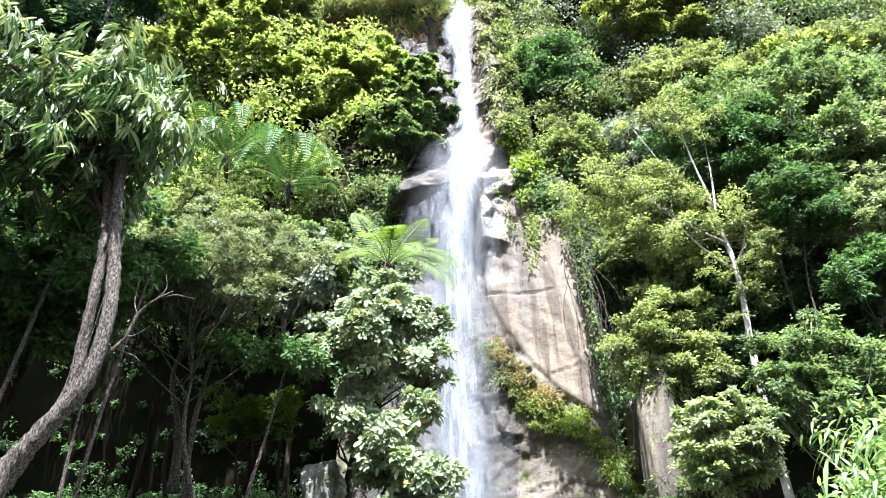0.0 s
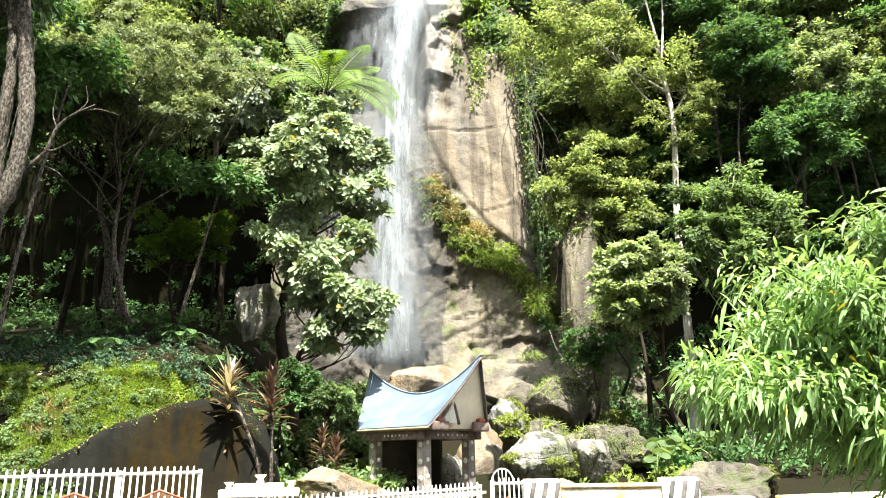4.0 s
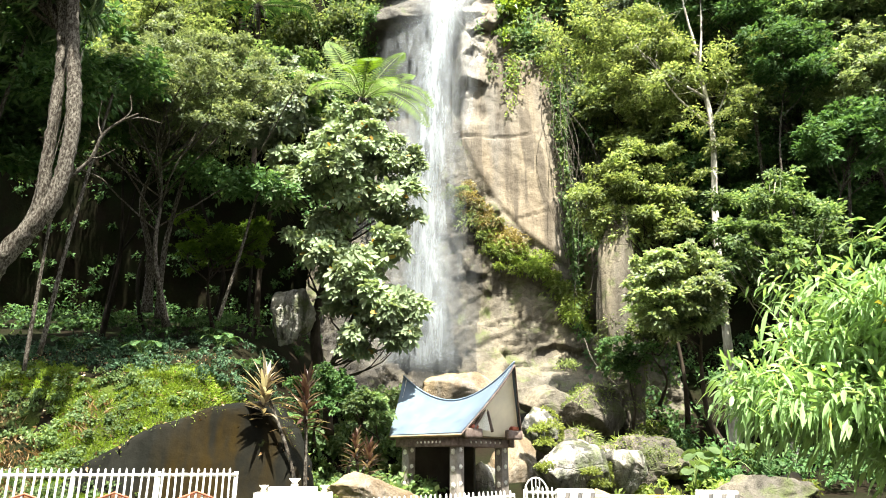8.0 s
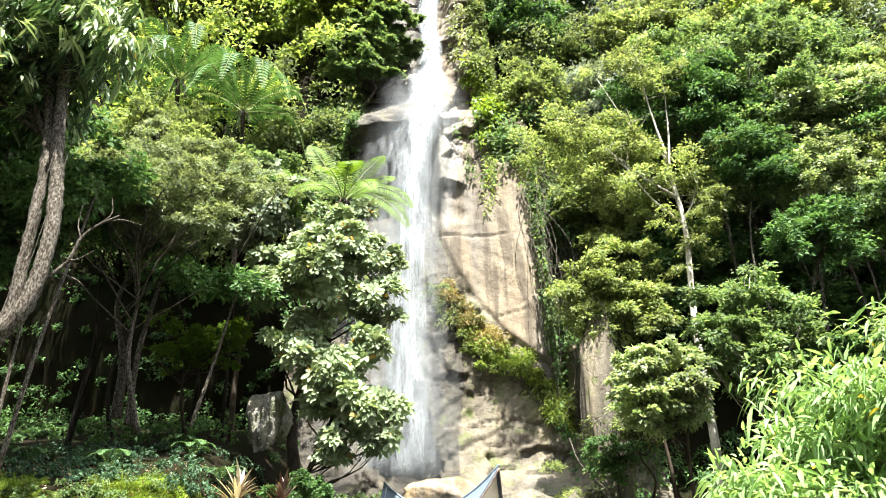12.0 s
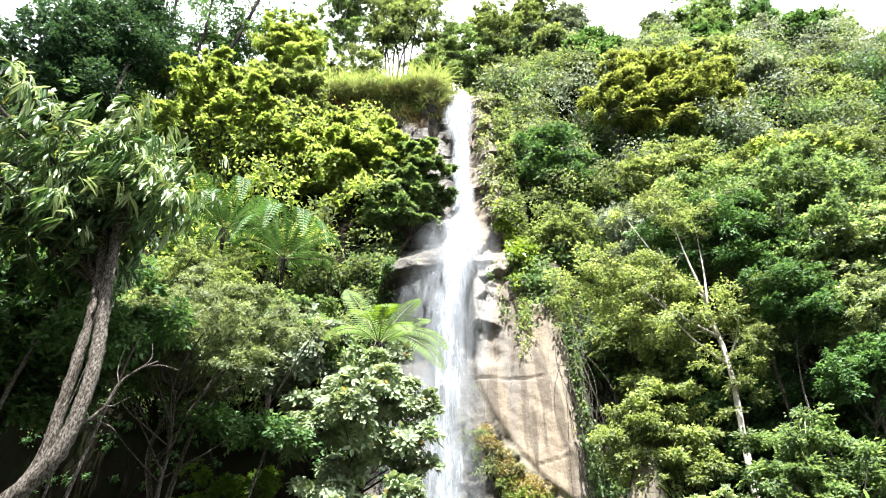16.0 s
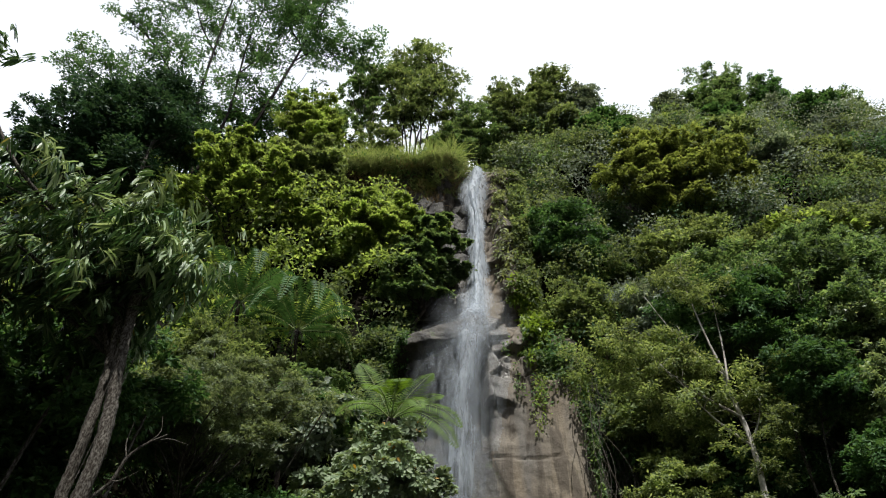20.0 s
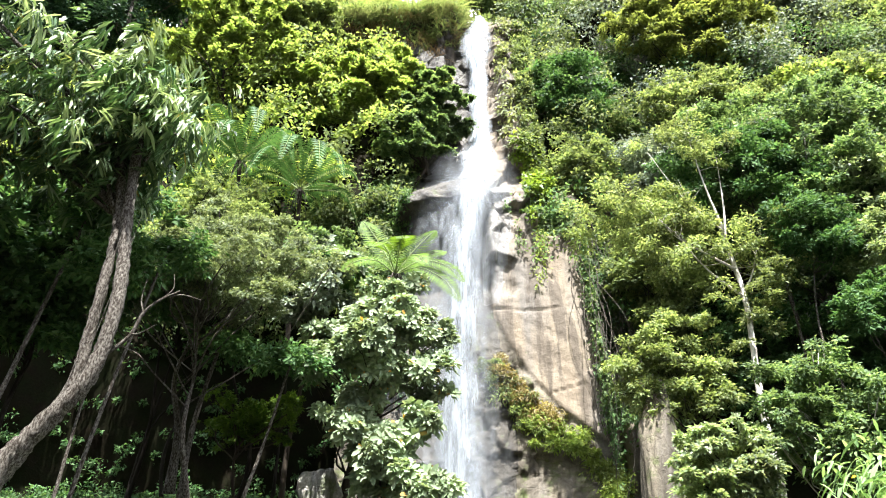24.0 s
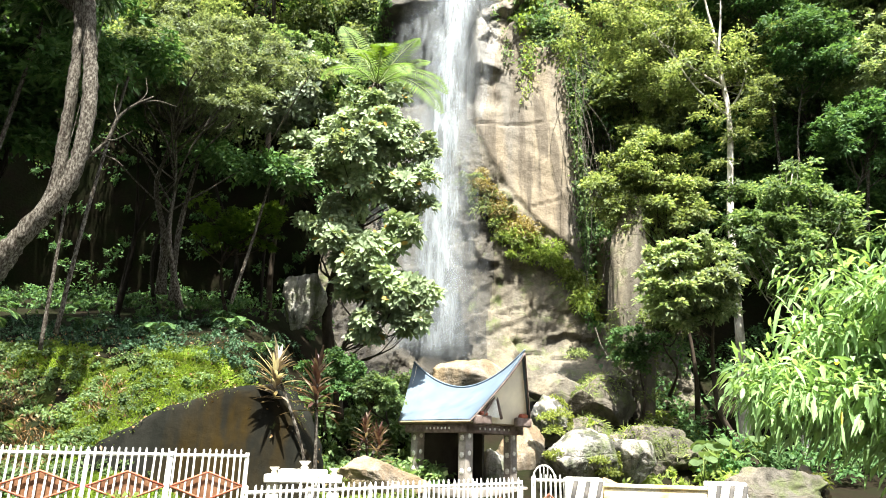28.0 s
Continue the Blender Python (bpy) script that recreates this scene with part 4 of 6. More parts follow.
# yellow-green trees on the shoulder beside the fall
grown("shoulder_tree", (-5.2, 35.0, 29.0), (-6.0, 33.4, 35.5), 0.22, (-7.4, 33.0, 35.6), (4.6, 1.6, 3.6), 14, 1.6, LEAF_YELLOW, BARK_DARK, 42750, 0.266, 0.16, "sunlit yellow-green tree on the shoulder beside the fall", 65, clump=0.55, shape=tri_leaves)
grown("shoulder_tree", (-2.2, 35.4, 29.0), (-2.2, 33.4, 33.0), 0.2, (-2.2, 32.9, 33.4), (2.0, 1.3, 3.4), 10, 1.25, LEAF_FRESH, BARK_DARK, 31350, 0.237, 0.16, "creeper-clad green tree leaning over the fall", 66, clump=0.55, shape=tri_leaves)
grown("shoulder_tree", (-3.4, 33.4, 25.5), (-3.4, 32.4, 29.5), 0.15, (-3.4, 32.0, 30.0), (2.2, 1.1, 1.6), 7, 1.1, LEAF_FRESH, BARK_DARK, 18525, 0.222, 0.144, "green bushy tree above the ledge", 67, clump=0.55, shape=tri_leaves)
grown("shoulder_tree", (-12.5, 35.4, 34.0), (-13.0, 34.2, 42.0), 0.22, (-13.0, 33.6, 42.5), (3.6, 1.8, 4.2), 11, 1.7, LEAF_STRAW, BARK_DARK, 31350, 0.266, 0.16, "light green tree on the wooded slope", 68, clump=0.55, shape=tri_leaves)
grown("shoulder_tree", (-3.0, 36.0, 34.0), (-3.2, 34.6, 37.0), 0.16, (-4.0, 34.0, 36.8), (2.6, 1.1, 2.2), 9, 1.2, LEAF_YELLOW, BARK_DARK, 18000, 0.24, 0.15, "bright green creeper-clad tree under the grassy wall", 59, clump=0.55, shape=tri_leaves)
grown("shoulder_tree", (-14.2, 37.0, 44.0), (-14.2, 36.0, 51.0), 0.2, (-14.4, 35.6, 52.0), (2.8, 1.4, 5.0), 11, 1.5, LEAF_YELLOW, BARK_DARK, 19500, 0.28, 0.15, "sunlit yellow-green tree beside the grassy wall", 52, clump=0.6, shape=tri_leaves)
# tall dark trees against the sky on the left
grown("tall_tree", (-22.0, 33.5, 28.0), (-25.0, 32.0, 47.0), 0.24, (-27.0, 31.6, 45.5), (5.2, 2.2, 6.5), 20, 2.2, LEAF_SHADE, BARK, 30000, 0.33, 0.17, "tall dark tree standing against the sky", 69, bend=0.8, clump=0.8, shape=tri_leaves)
def open_tree(name, at, stems, twigs, reach, count, length, width, leaf, bark, label, seed, tuft=0.8, low=18):
    """A tree of several long bare limbs, with thin twigs and loose tufts of leaves against the sky. stems: lines with a radius each."""
    rng = np.random.default_rng(seed)
    t = thing(name, at, label, "tree")
    at = np.array(at, float)
    masses = []
    for line, r in stems:
        line = [np.array(p, float) - at for p in line]
        limb = part("limb", tube(line, r, r * 0.25, 7, 26, 0.05, rng), bark, t, smooth=True)
        path = curve_points(line, 60)
        for _ in range(twigs):
            i = int(rng.uniform(low, 59))
            grow = (1.15 - 0.6 * i / 60) * reach
            end = path[i] + rng.normal(size=3) * [0.75, 0.35, 0.45] * grow + [0, 0, 0.45 * grow]
            bend = (path[i] + end) / 2 + rng.normal(size=3) * 0.12 * grow
            part("twig", tube([path[i], bend, end], r * 0.2, 0.015, 3, 6), bark, limb, smooth=True)
            for q in (end, bend + rng.normal(size=3) * 0.4)[: 1 + (low < 30)]:
                masses.append([*q, tuft * rng.uniform(0.6, 1.6), tuft, tuft * rng.uniform(0.4, 0.8)])
        masses.append([*path[-1], tuft, tuft, tuft])
    part("crown", crown(rng, masses, count, length, width, 0.6, tufts=8, shape=tri_leaves), leaf, t)
    return t


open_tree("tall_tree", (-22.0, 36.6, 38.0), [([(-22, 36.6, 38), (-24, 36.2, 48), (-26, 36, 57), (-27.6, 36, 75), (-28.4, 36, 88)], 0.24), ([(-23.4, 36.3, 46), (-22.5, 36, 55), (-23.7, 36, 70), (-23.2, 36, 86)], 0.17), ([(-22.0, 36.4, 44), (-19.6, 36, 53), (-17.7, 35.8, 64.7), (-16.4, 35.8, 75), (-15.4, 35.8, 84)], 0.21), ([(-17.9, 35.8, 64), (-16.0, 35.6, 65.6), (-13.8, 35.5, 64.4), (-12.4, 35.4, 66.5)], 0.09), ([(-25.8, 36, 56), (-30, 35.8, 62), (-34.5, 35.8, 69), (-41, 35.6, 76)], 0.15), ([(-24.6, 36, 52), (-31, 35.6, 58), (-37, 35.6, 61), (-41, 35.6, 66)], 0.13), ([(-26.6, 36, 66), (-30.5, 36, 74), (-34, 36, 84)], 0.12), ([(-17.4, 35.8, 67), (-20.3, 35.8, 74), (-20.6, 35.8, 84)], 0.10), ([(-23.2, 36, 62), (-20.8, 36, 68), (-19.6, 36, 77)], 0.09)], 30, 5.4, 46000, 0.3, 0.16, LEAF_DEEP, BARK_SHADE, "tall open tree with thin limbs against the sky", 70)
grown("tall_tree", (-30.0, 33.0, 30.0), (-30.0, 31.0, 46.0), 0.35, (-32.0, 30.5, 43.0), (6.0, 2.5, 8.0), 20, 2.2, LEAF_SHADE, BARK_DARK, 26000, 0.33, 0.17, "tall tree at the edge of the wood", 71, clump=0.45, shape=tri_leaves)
grown("tall_tree", (-17.0, 33.5, 26.0), (-16.5, 32.2, 41.0), 0.3, (-17.5, 31.8, 40.0), (4.5, 2.0, 5.0), 13, 1.8, LEAF_YELLOW, BARK_DARK, 30000, 0.281, 0.16, "yellow-green tree filling the wooded slope", 72, shape=tri_leaves)
# the crest
fan = [([(-5.6 + 0.1 * a, 45.0, 52), (-5.7 + 0.3 * a + b, 45.0, 63 + b), (-5.8 + 0.7 * a - b, 44.8, 71 + 2 * b), (-5.9 + 1.05 * a, 44.6 + b, 82.5 - 0.5 * a * a)], 0.12) for a, b in ((-3.8, 0.2), (-2.6, -0.5), (-1.5, 0.6), (-0.4, -0.3), (0.9, 0.5), (2.3, -0.4), (3.7, 0.3))]
open_tree("crest_tree", (-5.6, 45.0, 50.0), fan, 13, 3.0, 17000, 0.36, 0.2, LEAF_OLIVE, BARK_SHADE, "round-topped tree with many fanned limbs on the crest", 73, 0.85, 27)
grown("crest_tree", (-12.0, 46.0, 51.0), (-12.0, 45.5, 68.0), 0.25, (-12.0, 45.0, 72.0), (4.0, 2.0, 7.0), 13, 2.0, LEAF_FRESH, BARK_PALE, 15200, 0.311, 0.176, "light airy tree on the crest", 74, bend=1.0, shape=tri_leaves)
grown("round_tree", (20.2, 41.8, 41.0), (19.2, 39.2, 46.5), 0.3, (18.8, 38.0, 48.4), (6.2, 1.8, 5.4), 26, 2.2, LEAF_MUSTARD, BARK_DARK, 62000, 0.27, 0.15, "rounded olive-yellow tree on the hillside", 75, clump=0.5, shape=tri_leaves)
for k, (x, y, z, w, h, m) in enumerate([(34.7, 50.4, 83, 3.6, 6.0, LEAF_FRESH), (40.2, 50.5, 80, 1.6, 6.5, LEAF_DEEP), (26.5, 50.3, 76, 2.4, 3.6, LEAF_GREY), (10.0, 46.2, 76, 3.4, 5.0, LEAF_OLIVE), (14.6, 46.4, 72, 1.8, 4.0, LEAF_GREY), (48.6, 50.2, 75, 2.6, 4.0, LEAF_FRESH), (5.5, 45.5, 72, 3.6, 4.5, LEAF_OLIVE), (1.2, 45, 66, 3.2, 5.0, LEAF_FRESH), (10.0, 47, 71, 3.6, 4.5, LEAF_GREY), (14.5, 48.5, 68, 2.6, 3.2, LEAF_YELLOW), (32, 50.5, 77, 4.2, 5.0, LEAF_FRESH), (40, 50.5, 76, 2.6, 6.0, LEAF_DEEP), (47, 50.5, 74, 4.0, 4.0, LEAF_DEEP), (26, 50.5, 73, 3.2, 3.6, LEAF_FRESH), (56, 50, 72, 4.0, 4.0, LEAF_FRESH), (64, 50, 72, 4.0, 4.5, LEAF_DEEP), (-1.5, 46, 66, 3.0, 5.0, LEAF_OLIVE), (20, 50.5, 71, 3.0, 3.0, LEAF_GREY), (-16, 43, 62, 4.0, 6.0, LEAF_FRESH), (-22, 42, 60, 4.0, 6.0, LEAF_DEEP), (-10, 44, 60, 3.0, 4.5, LEAF_OLIVE), (-28, 41, 60, 4.5, 7.0, LEAF_DEEP), (36, 50.5, 74, 3.0, 3.6, LEAF_FRESH)]):
    grown("crest_tree", (x, y + 1.5, z - h * 1.9), (x, y, z - h * 0.5), 0.2, (x, y, z - h * 0.4), (w, 1.8, h), 14, 1.7, m, BARK_DARK, 13000, 0.3, 0.17, "tree of the skyline on the hill crest", 80 + k, group="skyline trees", clump=0.45, shape=tri_leaves)
# trees standing on the hillside
for m, label, seed, lo, hi, n in ((LEAF_GREY, "grey-green tree on the steep hillside", 121, 5, 48, 9), (LEAF_FRESH, "light green tree on the steep hillside", 122, 6, 48, 6), (LEAF_DEEP, "dark green tree on the steep hillside", 123, 5, 44, 8), (LEAF_OLIVE, "olive tree on the steep hillside", 124, 4, 44, 8), (LEAF_YELLOW, "yellow-green tree on the steep hillside", 125, 8, 46, 3)):
    rng = np.random.default_rng(seed)
    x, s = rng.uniform(lo, hi, n), rng.uniform(6.6, 9.3, n)
    spot = land(x, s) - [0, 0.2, 0.6]
    first = grown("hillside_tree", tuple(spot[0]), tuple(spot[0] + [0, -0.8, 3.2]), 0.16, spot[0] + [0, -1.2, 3.6], (2.4, 1.5, 1.9), 7, 1.5, m, BARK_DARK, 5510, 0.37, 0.216, label, seed, group="hillside trees", clump=0.6, shape=tri_leaves)
    for k in range(1, n):
        copy_thing(first, pose(*spot[k], 0, 0, rng.uniform(-40, 40)) @ Matrix.Diagonal((*([rng.uniform(0.7, 1.35)] * 3), 1)))
for x, y, z, m in ((13.9, 27.2, 23.4, LEAF_DEEP), (18.2, 27.0, 22.8, LEAF_FRESH), (21.4, 26.4, 21.4, LEAF_SAGE), (20, 27.6, 27, LEAF_FRESH), (26.5, 27.6, 25.5, LEAF_OLIVE), (15.6, 28.6, 24.5, LEAF_SAGE), (23, 26.4, 20.5, LEAF_DEEP)):
    grown("forest_tree", (x + 0.4, y + 0.6, 2.4), (x, y, z - 1.0), 0.1, (x, y - 0.3, z), (3.6, 1.5, 2.4), 16, 1.3, m, BARK, 15000, 0.22, 0.12, "tall forest tree with a bare trunk", 140 + int(x + z), group="forest trees on the slope", clump=0.6, shape=tri_leaves)
for x, y, z, w, h, m in ((15.4, 25.6, 18.6, 2.2, 1.7, LEAF_DEEP), (18.6, 25.2, 17.4, 2.4, 1.7, LEAF_SAGE), (20.8, 24.4, 15.4, 2.0, 1.8, LEAF_FRESH), (16.4, 23.9, 13.8, 1.7, 1.5, LEAF_DEEP), (22.6, 25.6, 18.6, 2.0, 1.8, LEAF_STRAW)):
    grown("forest_tree", (x + 0.3, y + 0.8, 2.4), (x, y + 0.2, z - 0.6), 0.09, (x, y - 0.2, z), (w, 1.1, h), 12, 1.0, m, BARK, 11000, 0.19, 0.105, "slim forest tree with a sunlit crown", 160 + int(x), group="forest trees on the slope", clump=0.6, shape=tri_leaves)
for x, y, z, m in ((7.0, 24.0, 5.2, LEAF_DEEP), (8.2, 24.4, 6.2, LEAF_OLIVE)):
    grown("shrub", (x, y + 0.5, z - 2.6), (x, y + 0.2, z - 0.3), 0.05, (x, y, z), (0.9, 0.5, 0.8), 7, 0.6, m, BARK_DARK, 3200, 0.13, 0.07, "green shrub at the foot of the bare rock rib", 180 + int(x), category="shrub")
# trees on the right
birch = thing("pale_tree", (10.9, 25.2, 1.2), "slender pale-barked tree with sparse forked limbs", "tree")
rng = np.random.default_rng(5)
part("trunk", tube([(0, 0, 0), (0.25, 0.1, 4.5), (0.45, 0.3, 9.6), (0.95, 0.6, 14.0), (0.75, 0.8, 17.8)], 0.18, 0.09, 10, 40, 0.07, rng, 0.12), BARK_PALE, birch, smooth=True)
for k, (low, tip) in enumerate([(14.2, (-1.6, 0.4, 17.6)), (14.4, (2.0, 0.6, 16.6)), (17.6, (-1.9, 0.9, 22.6)), (17.7, (0.1, 0.7, 24.6)), (17.2, (1.5, 1.0, 22.8)), (15.6, (-2.8, 0.5, 19.2))]):
    start = np.array([float(np.interp(low, [4.5, 9.6, 14.0, 17.8], [0.25, 0.45, 0.95, 0.75])), 0.6, low])
    limb_line = [start, start + (np.array(tip) - start) * [0.55, 0.5, 0.42], tip]
    limb = part("branch", tube(limb_line, 0.065, 0.015, 7, 14, 0.06, rng), BARK_PALE, birch, smooth=True)
    path = curve_points(limb_line, 20)
    for _ in range(5):
        i = rng.integers(8, 18)
        end = path[i] + rng.normal(size=3) * [0.8, 0.5, 0.5] + [0, 0, 0.6]
        part("twig", tube([path[i], (path[i] + end) / 2 + rng.normal(size=3) * 0.12, end], 0.022, 0.007, 4, 6), BARK_PALE, limb, smooth=True)
part("crown", crown(rng, np.vstack([bunch(rng, (-2.5, 0.6, 17.6), (3.8, 1.5, 2.7), 60, 0.5), bunch(rng, (2.4, 0.4, 16.3), (2.0, 1.0, 2.2), 24, 0.45), bunch(rng, (0.0, 0.8, 23.3), (3.2, 1.3, 2.2), 20, 0.45), bunch(rng, (0.0, 0.6, 13.6), (2.4, 0.8, 1.8), 12, 0.42)]), 26000, 0.16, 0.08, 0.8, tufts=7), LEAF_STRAW, birch)
grown("slope_tree", (9.6, 26.2, 2.0), (8.9, 26.2, 10.0), 0.1, (8.4, 25.9, 12.2), (2.3, 0.9, 2.2), 22, 0.75, LEAF_STRAW, BARK_DARK, 18000, 0.17, 0.09, "spreading tree with drooping twigs before the cliff", 91, clump=0.75)
grown("slope_tree", (10.4, 23.4, 1.2), (9.0, 22.3, 6.0), 0.13, (8.2, 22.0, 7.0), (1.6, 0.9, 1.6), 15, 0.72, LEAF_SAGE, BARK_DARK, 15000, 0.18, 0.1, "small tree with layered light green leaves", 92, up=1.0, clump=0.6)
grown("slope_tree", (12.6, 24.2, 1.4), (12.4, 23.2, 8.0), 0.15, (12.3, 22.9, 9.0), (2.2, 1.1, 2.5), 22, 0.8, LEAF_FRESH, BARK_PALE, 20000, 0.18, 0.1, "bright green tree with crooked pale limbs", 93, up=1.0, clump=0.65)
grown("slope_tree", (15.5, 24.0, 1.4), (15.2, 23.2, 6.0), 0.13, (14.6, 23.0, 6.6), (1.9, 1.1, 2.4), 9, 0.85, LEAF_DEEP, BARK_DARK, 8000, 0.22, 0.12, "shaded tree behind the near shrub", 94)
for k, (x, y, z, w, h, m) in enumerate([(22.5, 32, 30, 4.5, 3.2, LEAF_FRESH), (16.5, 33, 29, 4.0, 3.4, LEAF_FRESH), (12.4, 33.5, 27.5, 3.0, 3.0, LEAF_GREY), (19, 31, 22, 4.2, 3.6, LEAF_FRESH), (15, 31, 15, 3.6, 4.2, LEAF_DEEP), (24, 30, 20, 4.0, 4.5, LEAF_STRAW), (20, 29.5, 13, 4.0, 4.6, LEAF_DEEP), (28, 31, 27, 4.5, 4.0, LEAF_FRESH), (10.5, 32.5, 20, 2.6, 3.6, LEAF_OLIVE), (27, 29, 13, 4.5, 4.5, LEAF_DEEP), (17, 36, 36, 4.5, 2.6, LEAF_STRAW), (29, 37, 38, 5.5, 3.0, LEAF_OLIVE), (7.5, 36.5, 38, 2.6, 3.6, LEAF_DEEP), (7.5, 34.5, 28.5, 2.0, 3.0, LEAF_OLIVE), (14.5, 32.0, 24.0, 3.0, 2.6, LEAF_DEEP), (21.5, 30.5, 26.0, 3.4, 2.6, LEAF_FRESH)]):
    grown("forest_tree", (x + 0.6, y + 2.2, max(z - 14, 2.5)), (x, y, z - h * 0.2), 0.2, (x, y - 0.4, z), (w, 1.6, h), 18, 1.5, m, BARK if k % 3 == 0 else BARK_DARK, 19000, 0.24, 0.14, "forest tree on the slope", 100 + k, group="forest trees on the slope", clump=0.6, shape=tri_leaves)


# ---- the leaning tree on the bank ----
lean = thing("leaning_tree", (-10.6, 13.8, 3.4), "leaning double-stemmed tree with drooping long leaves", "tree")
rng = np.random.default_rng(7)
part("trunk", tube([(0.1, 0, -0.5), (0.85, 0.1, 1.56), (1.25, 0.1, 2.26), (1.75, 0.1, 3.0), (2.15, 0.1, 3.7), (2.27, 0.1, 4.95), (2.14, 0.15, 6.24), (1.83, 0.2, 7.68), (1.5, 0.3, 9.5), (1.0, 0.5, 12.5)], 0.22, 0.13, 12, 80, 0.09, rng, 0.2), BARK, lean, smooth=True)
part("trunk", tube([(1.5, 0.2, 2.7), (1.79, 0.2, 3.7), (1.76, 0.2, 4.8), (1.72, 0.2, 6.1), (1.54, 0.3, 7.5), (1.2, 0.4, 9.2), (0.4, 0.6, 12.0)], 0.15, 0.1, 10, 60, 0.09, rng), BARK, lean, "second stem beside the first", smooth=True)
bough = part("branch", tube([(1.9, 0.3, 4.05), (2.42, 0.4, 4.56), (2.65, 0.4, 4.85), (2.8, 0.4, 5.4), (3.05, 0.45, 5.75), (3.5, 0.5, 6.05)], 0.06, 0.02, 8, 24, 0.08, rng), BARK, lean, "crooked pale side branch", smooth=True)
for a, b in (((2.65, 0.4, 4.85), (3.3, 0.2, 5.0)), ((2.8, 0.4, 5.4), (2.6, 0.5, 6.4)), ((3.05, 0.45, 5.75), (3.2, 0.6, 6.6)), ((2.42, 0.4, 4.56), (3.0, 0.6, 4.3)), ((3.3, 0.5, 5.9), (4.1, 0.5, 5.8))):
    mid_ = (np.array(a) + b) / 2 + rng.normal(size=3) * 0.08
    part("twig", tube([a, mid_, b], 0.022, 0.006, 5, 8), BARK, bough, smooth=True)


def fan_clusters(rng, mids, per, length, width, spread=0.9):
    """Drooping hands of long leaves at the twig ends."""
    n = len(mids)
    which = np.repeat(np.arange(n), per)
    a = -1.3 + 1.5 * rng.normal(size=n)
    head = np.stack([np.cos(a), np.sin(a), 0 * a], -1)
    across = np.stack([-np.sin(a), np.cos(a), 0 * a], -1)
    drop_ = np.clip(1.0 + 0.4 * rng.normal(size=n), 0.2, 1.9)[which]
    way = unit(head[which] * 0.6 + across[which] * rng.uniform(-1.0, 1.0, (n * per, 1)) * spread - np.stack([0 * drop_, 0 * drop_, 0.95 * drop_], -1) + rng.normal(size=(n * per, 3)) * 0.12)
    base = mids[which] + rng.normal(size=(n * per, 3)) * 0.07
    s = 0.65 + 0.6 * rng.random(n * per)
    return straps(base, way, length * s, width * s, 0.08 + 0.2 * rng.random(n * per), 3, 0.4, 0.15, rng.normal(size=n * per) * 0.2)


spots = []
for k in range(32):
    x = rng.uniform(-6.0, 3.5)
    tip = np.array([x, rng.uniform(-1.4, 2.4), rng.uniform(9.2, 14.2 - 0.6 * (x + 0.4))])
    start = np.array([0.9 + 0.1 * rng.normal(), 0.9, rng.uniform(8.6, 11.8)])
    limb = part("branch", tube([start, (start + tip) / 2 + [0, 0, 1.0], tip], 0.07, 0.02, 6, 10, 0.03, rng), BARK, lean, smooth=True)
    c = curve_points([start, (start + tip) / 2 + [0, 0, 1.0], tip], 26)
    spots.append(np.repeat(c[9:], 3, 0) + rng.normal(size=(51, 3)) * [0.55, 0.5, 0.5])
spots = np.vstack(spots)
# upper and outer hands take the paler copy, so sunlight is painted in
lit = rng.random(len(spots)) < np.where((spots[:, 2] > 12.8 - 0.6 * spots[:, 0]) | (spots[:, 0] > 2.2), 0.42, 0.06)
part("crown", fan_clusters(rng, spots[lit] - [0, 0.5, 0], 8, 0.46, 0.085), LEAF_LONG_SUN, lean, "hands of drooping leaves in a paler colour standing in for sunlight")
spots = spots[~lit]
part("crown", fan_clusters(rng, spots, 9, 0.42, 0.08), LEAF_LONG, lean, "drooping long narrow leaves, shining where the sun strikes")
over = [(-3.0, -1.2, 14.0), (-5.4, -2.0, 17.5), (-6.5, -2.4, 19.6), (-6.8, -2.2, 20.4)]
part("branch", tube([(0.2, 0.8, 11.5)] + over, 0.08, 0.02, 6, 20, 0.04, rng), BARK, lean, "high bough reaching out over the road", smooth=True)
tips = curve_points(over, 20)[8:]
part("bough_foliage", fan_clusters(rng, np.repeat(tips, 4, 0) + rng.normal(size=(48, 3)) * 0.6, 8, 0.55, 0.12), LEAF_LONG, lean, "drooping leaves of the high bough")
for pts in ([(1.9, 0, 9.0), (1.85, 0, 5.5), (1.7, 0, 2.6)], [(2.2, 0.1, 8.0), (2.1, 0, 5.5), (1.9, 0.1, 3.4)]):
    part("hanging_root", tube(pts, 0.01, 0.008, 5, 14), BARK, lean, smooth=True)

for k, (a, b, c, r) in enumerate([((-9.65, 16.0, 3.6), (-9.7, 16.0, 6.5), (-9.75, 16.0, 11.0), 0.05), ((-9.35, 16.0, 4.0), (-9.15, 16.0, 7.0), (-8.7, 16.2, 12.0), 0.06), ((-12.2, 16.0, 4.4), (-12.0, 16.2, 8.0), (-11.6, 16.4, 13.0), 0.08), ((-6.8, 20.8, 5.8), (-6.4, 21.0, 8.0), (-5.9, 21.0, 10.8), 0.06), ((-9.0, 21.5, 6.0), (-9.1, 21.6, 8.4), (-8.8, 21.6, 11.0), 0.11)]):
    t = thing("sapling", a, "thin bare-stemmed young tree on the shaded bank", "tree", "thin stems on the bank")
    a, b, c = np.array(a), np.array(b), np.array(c)
    part("trunk", tube([a - a, b - a, c - a], r, r * 0.6, 7, 18, 0.06, rng), BARK, t, smooth=True)
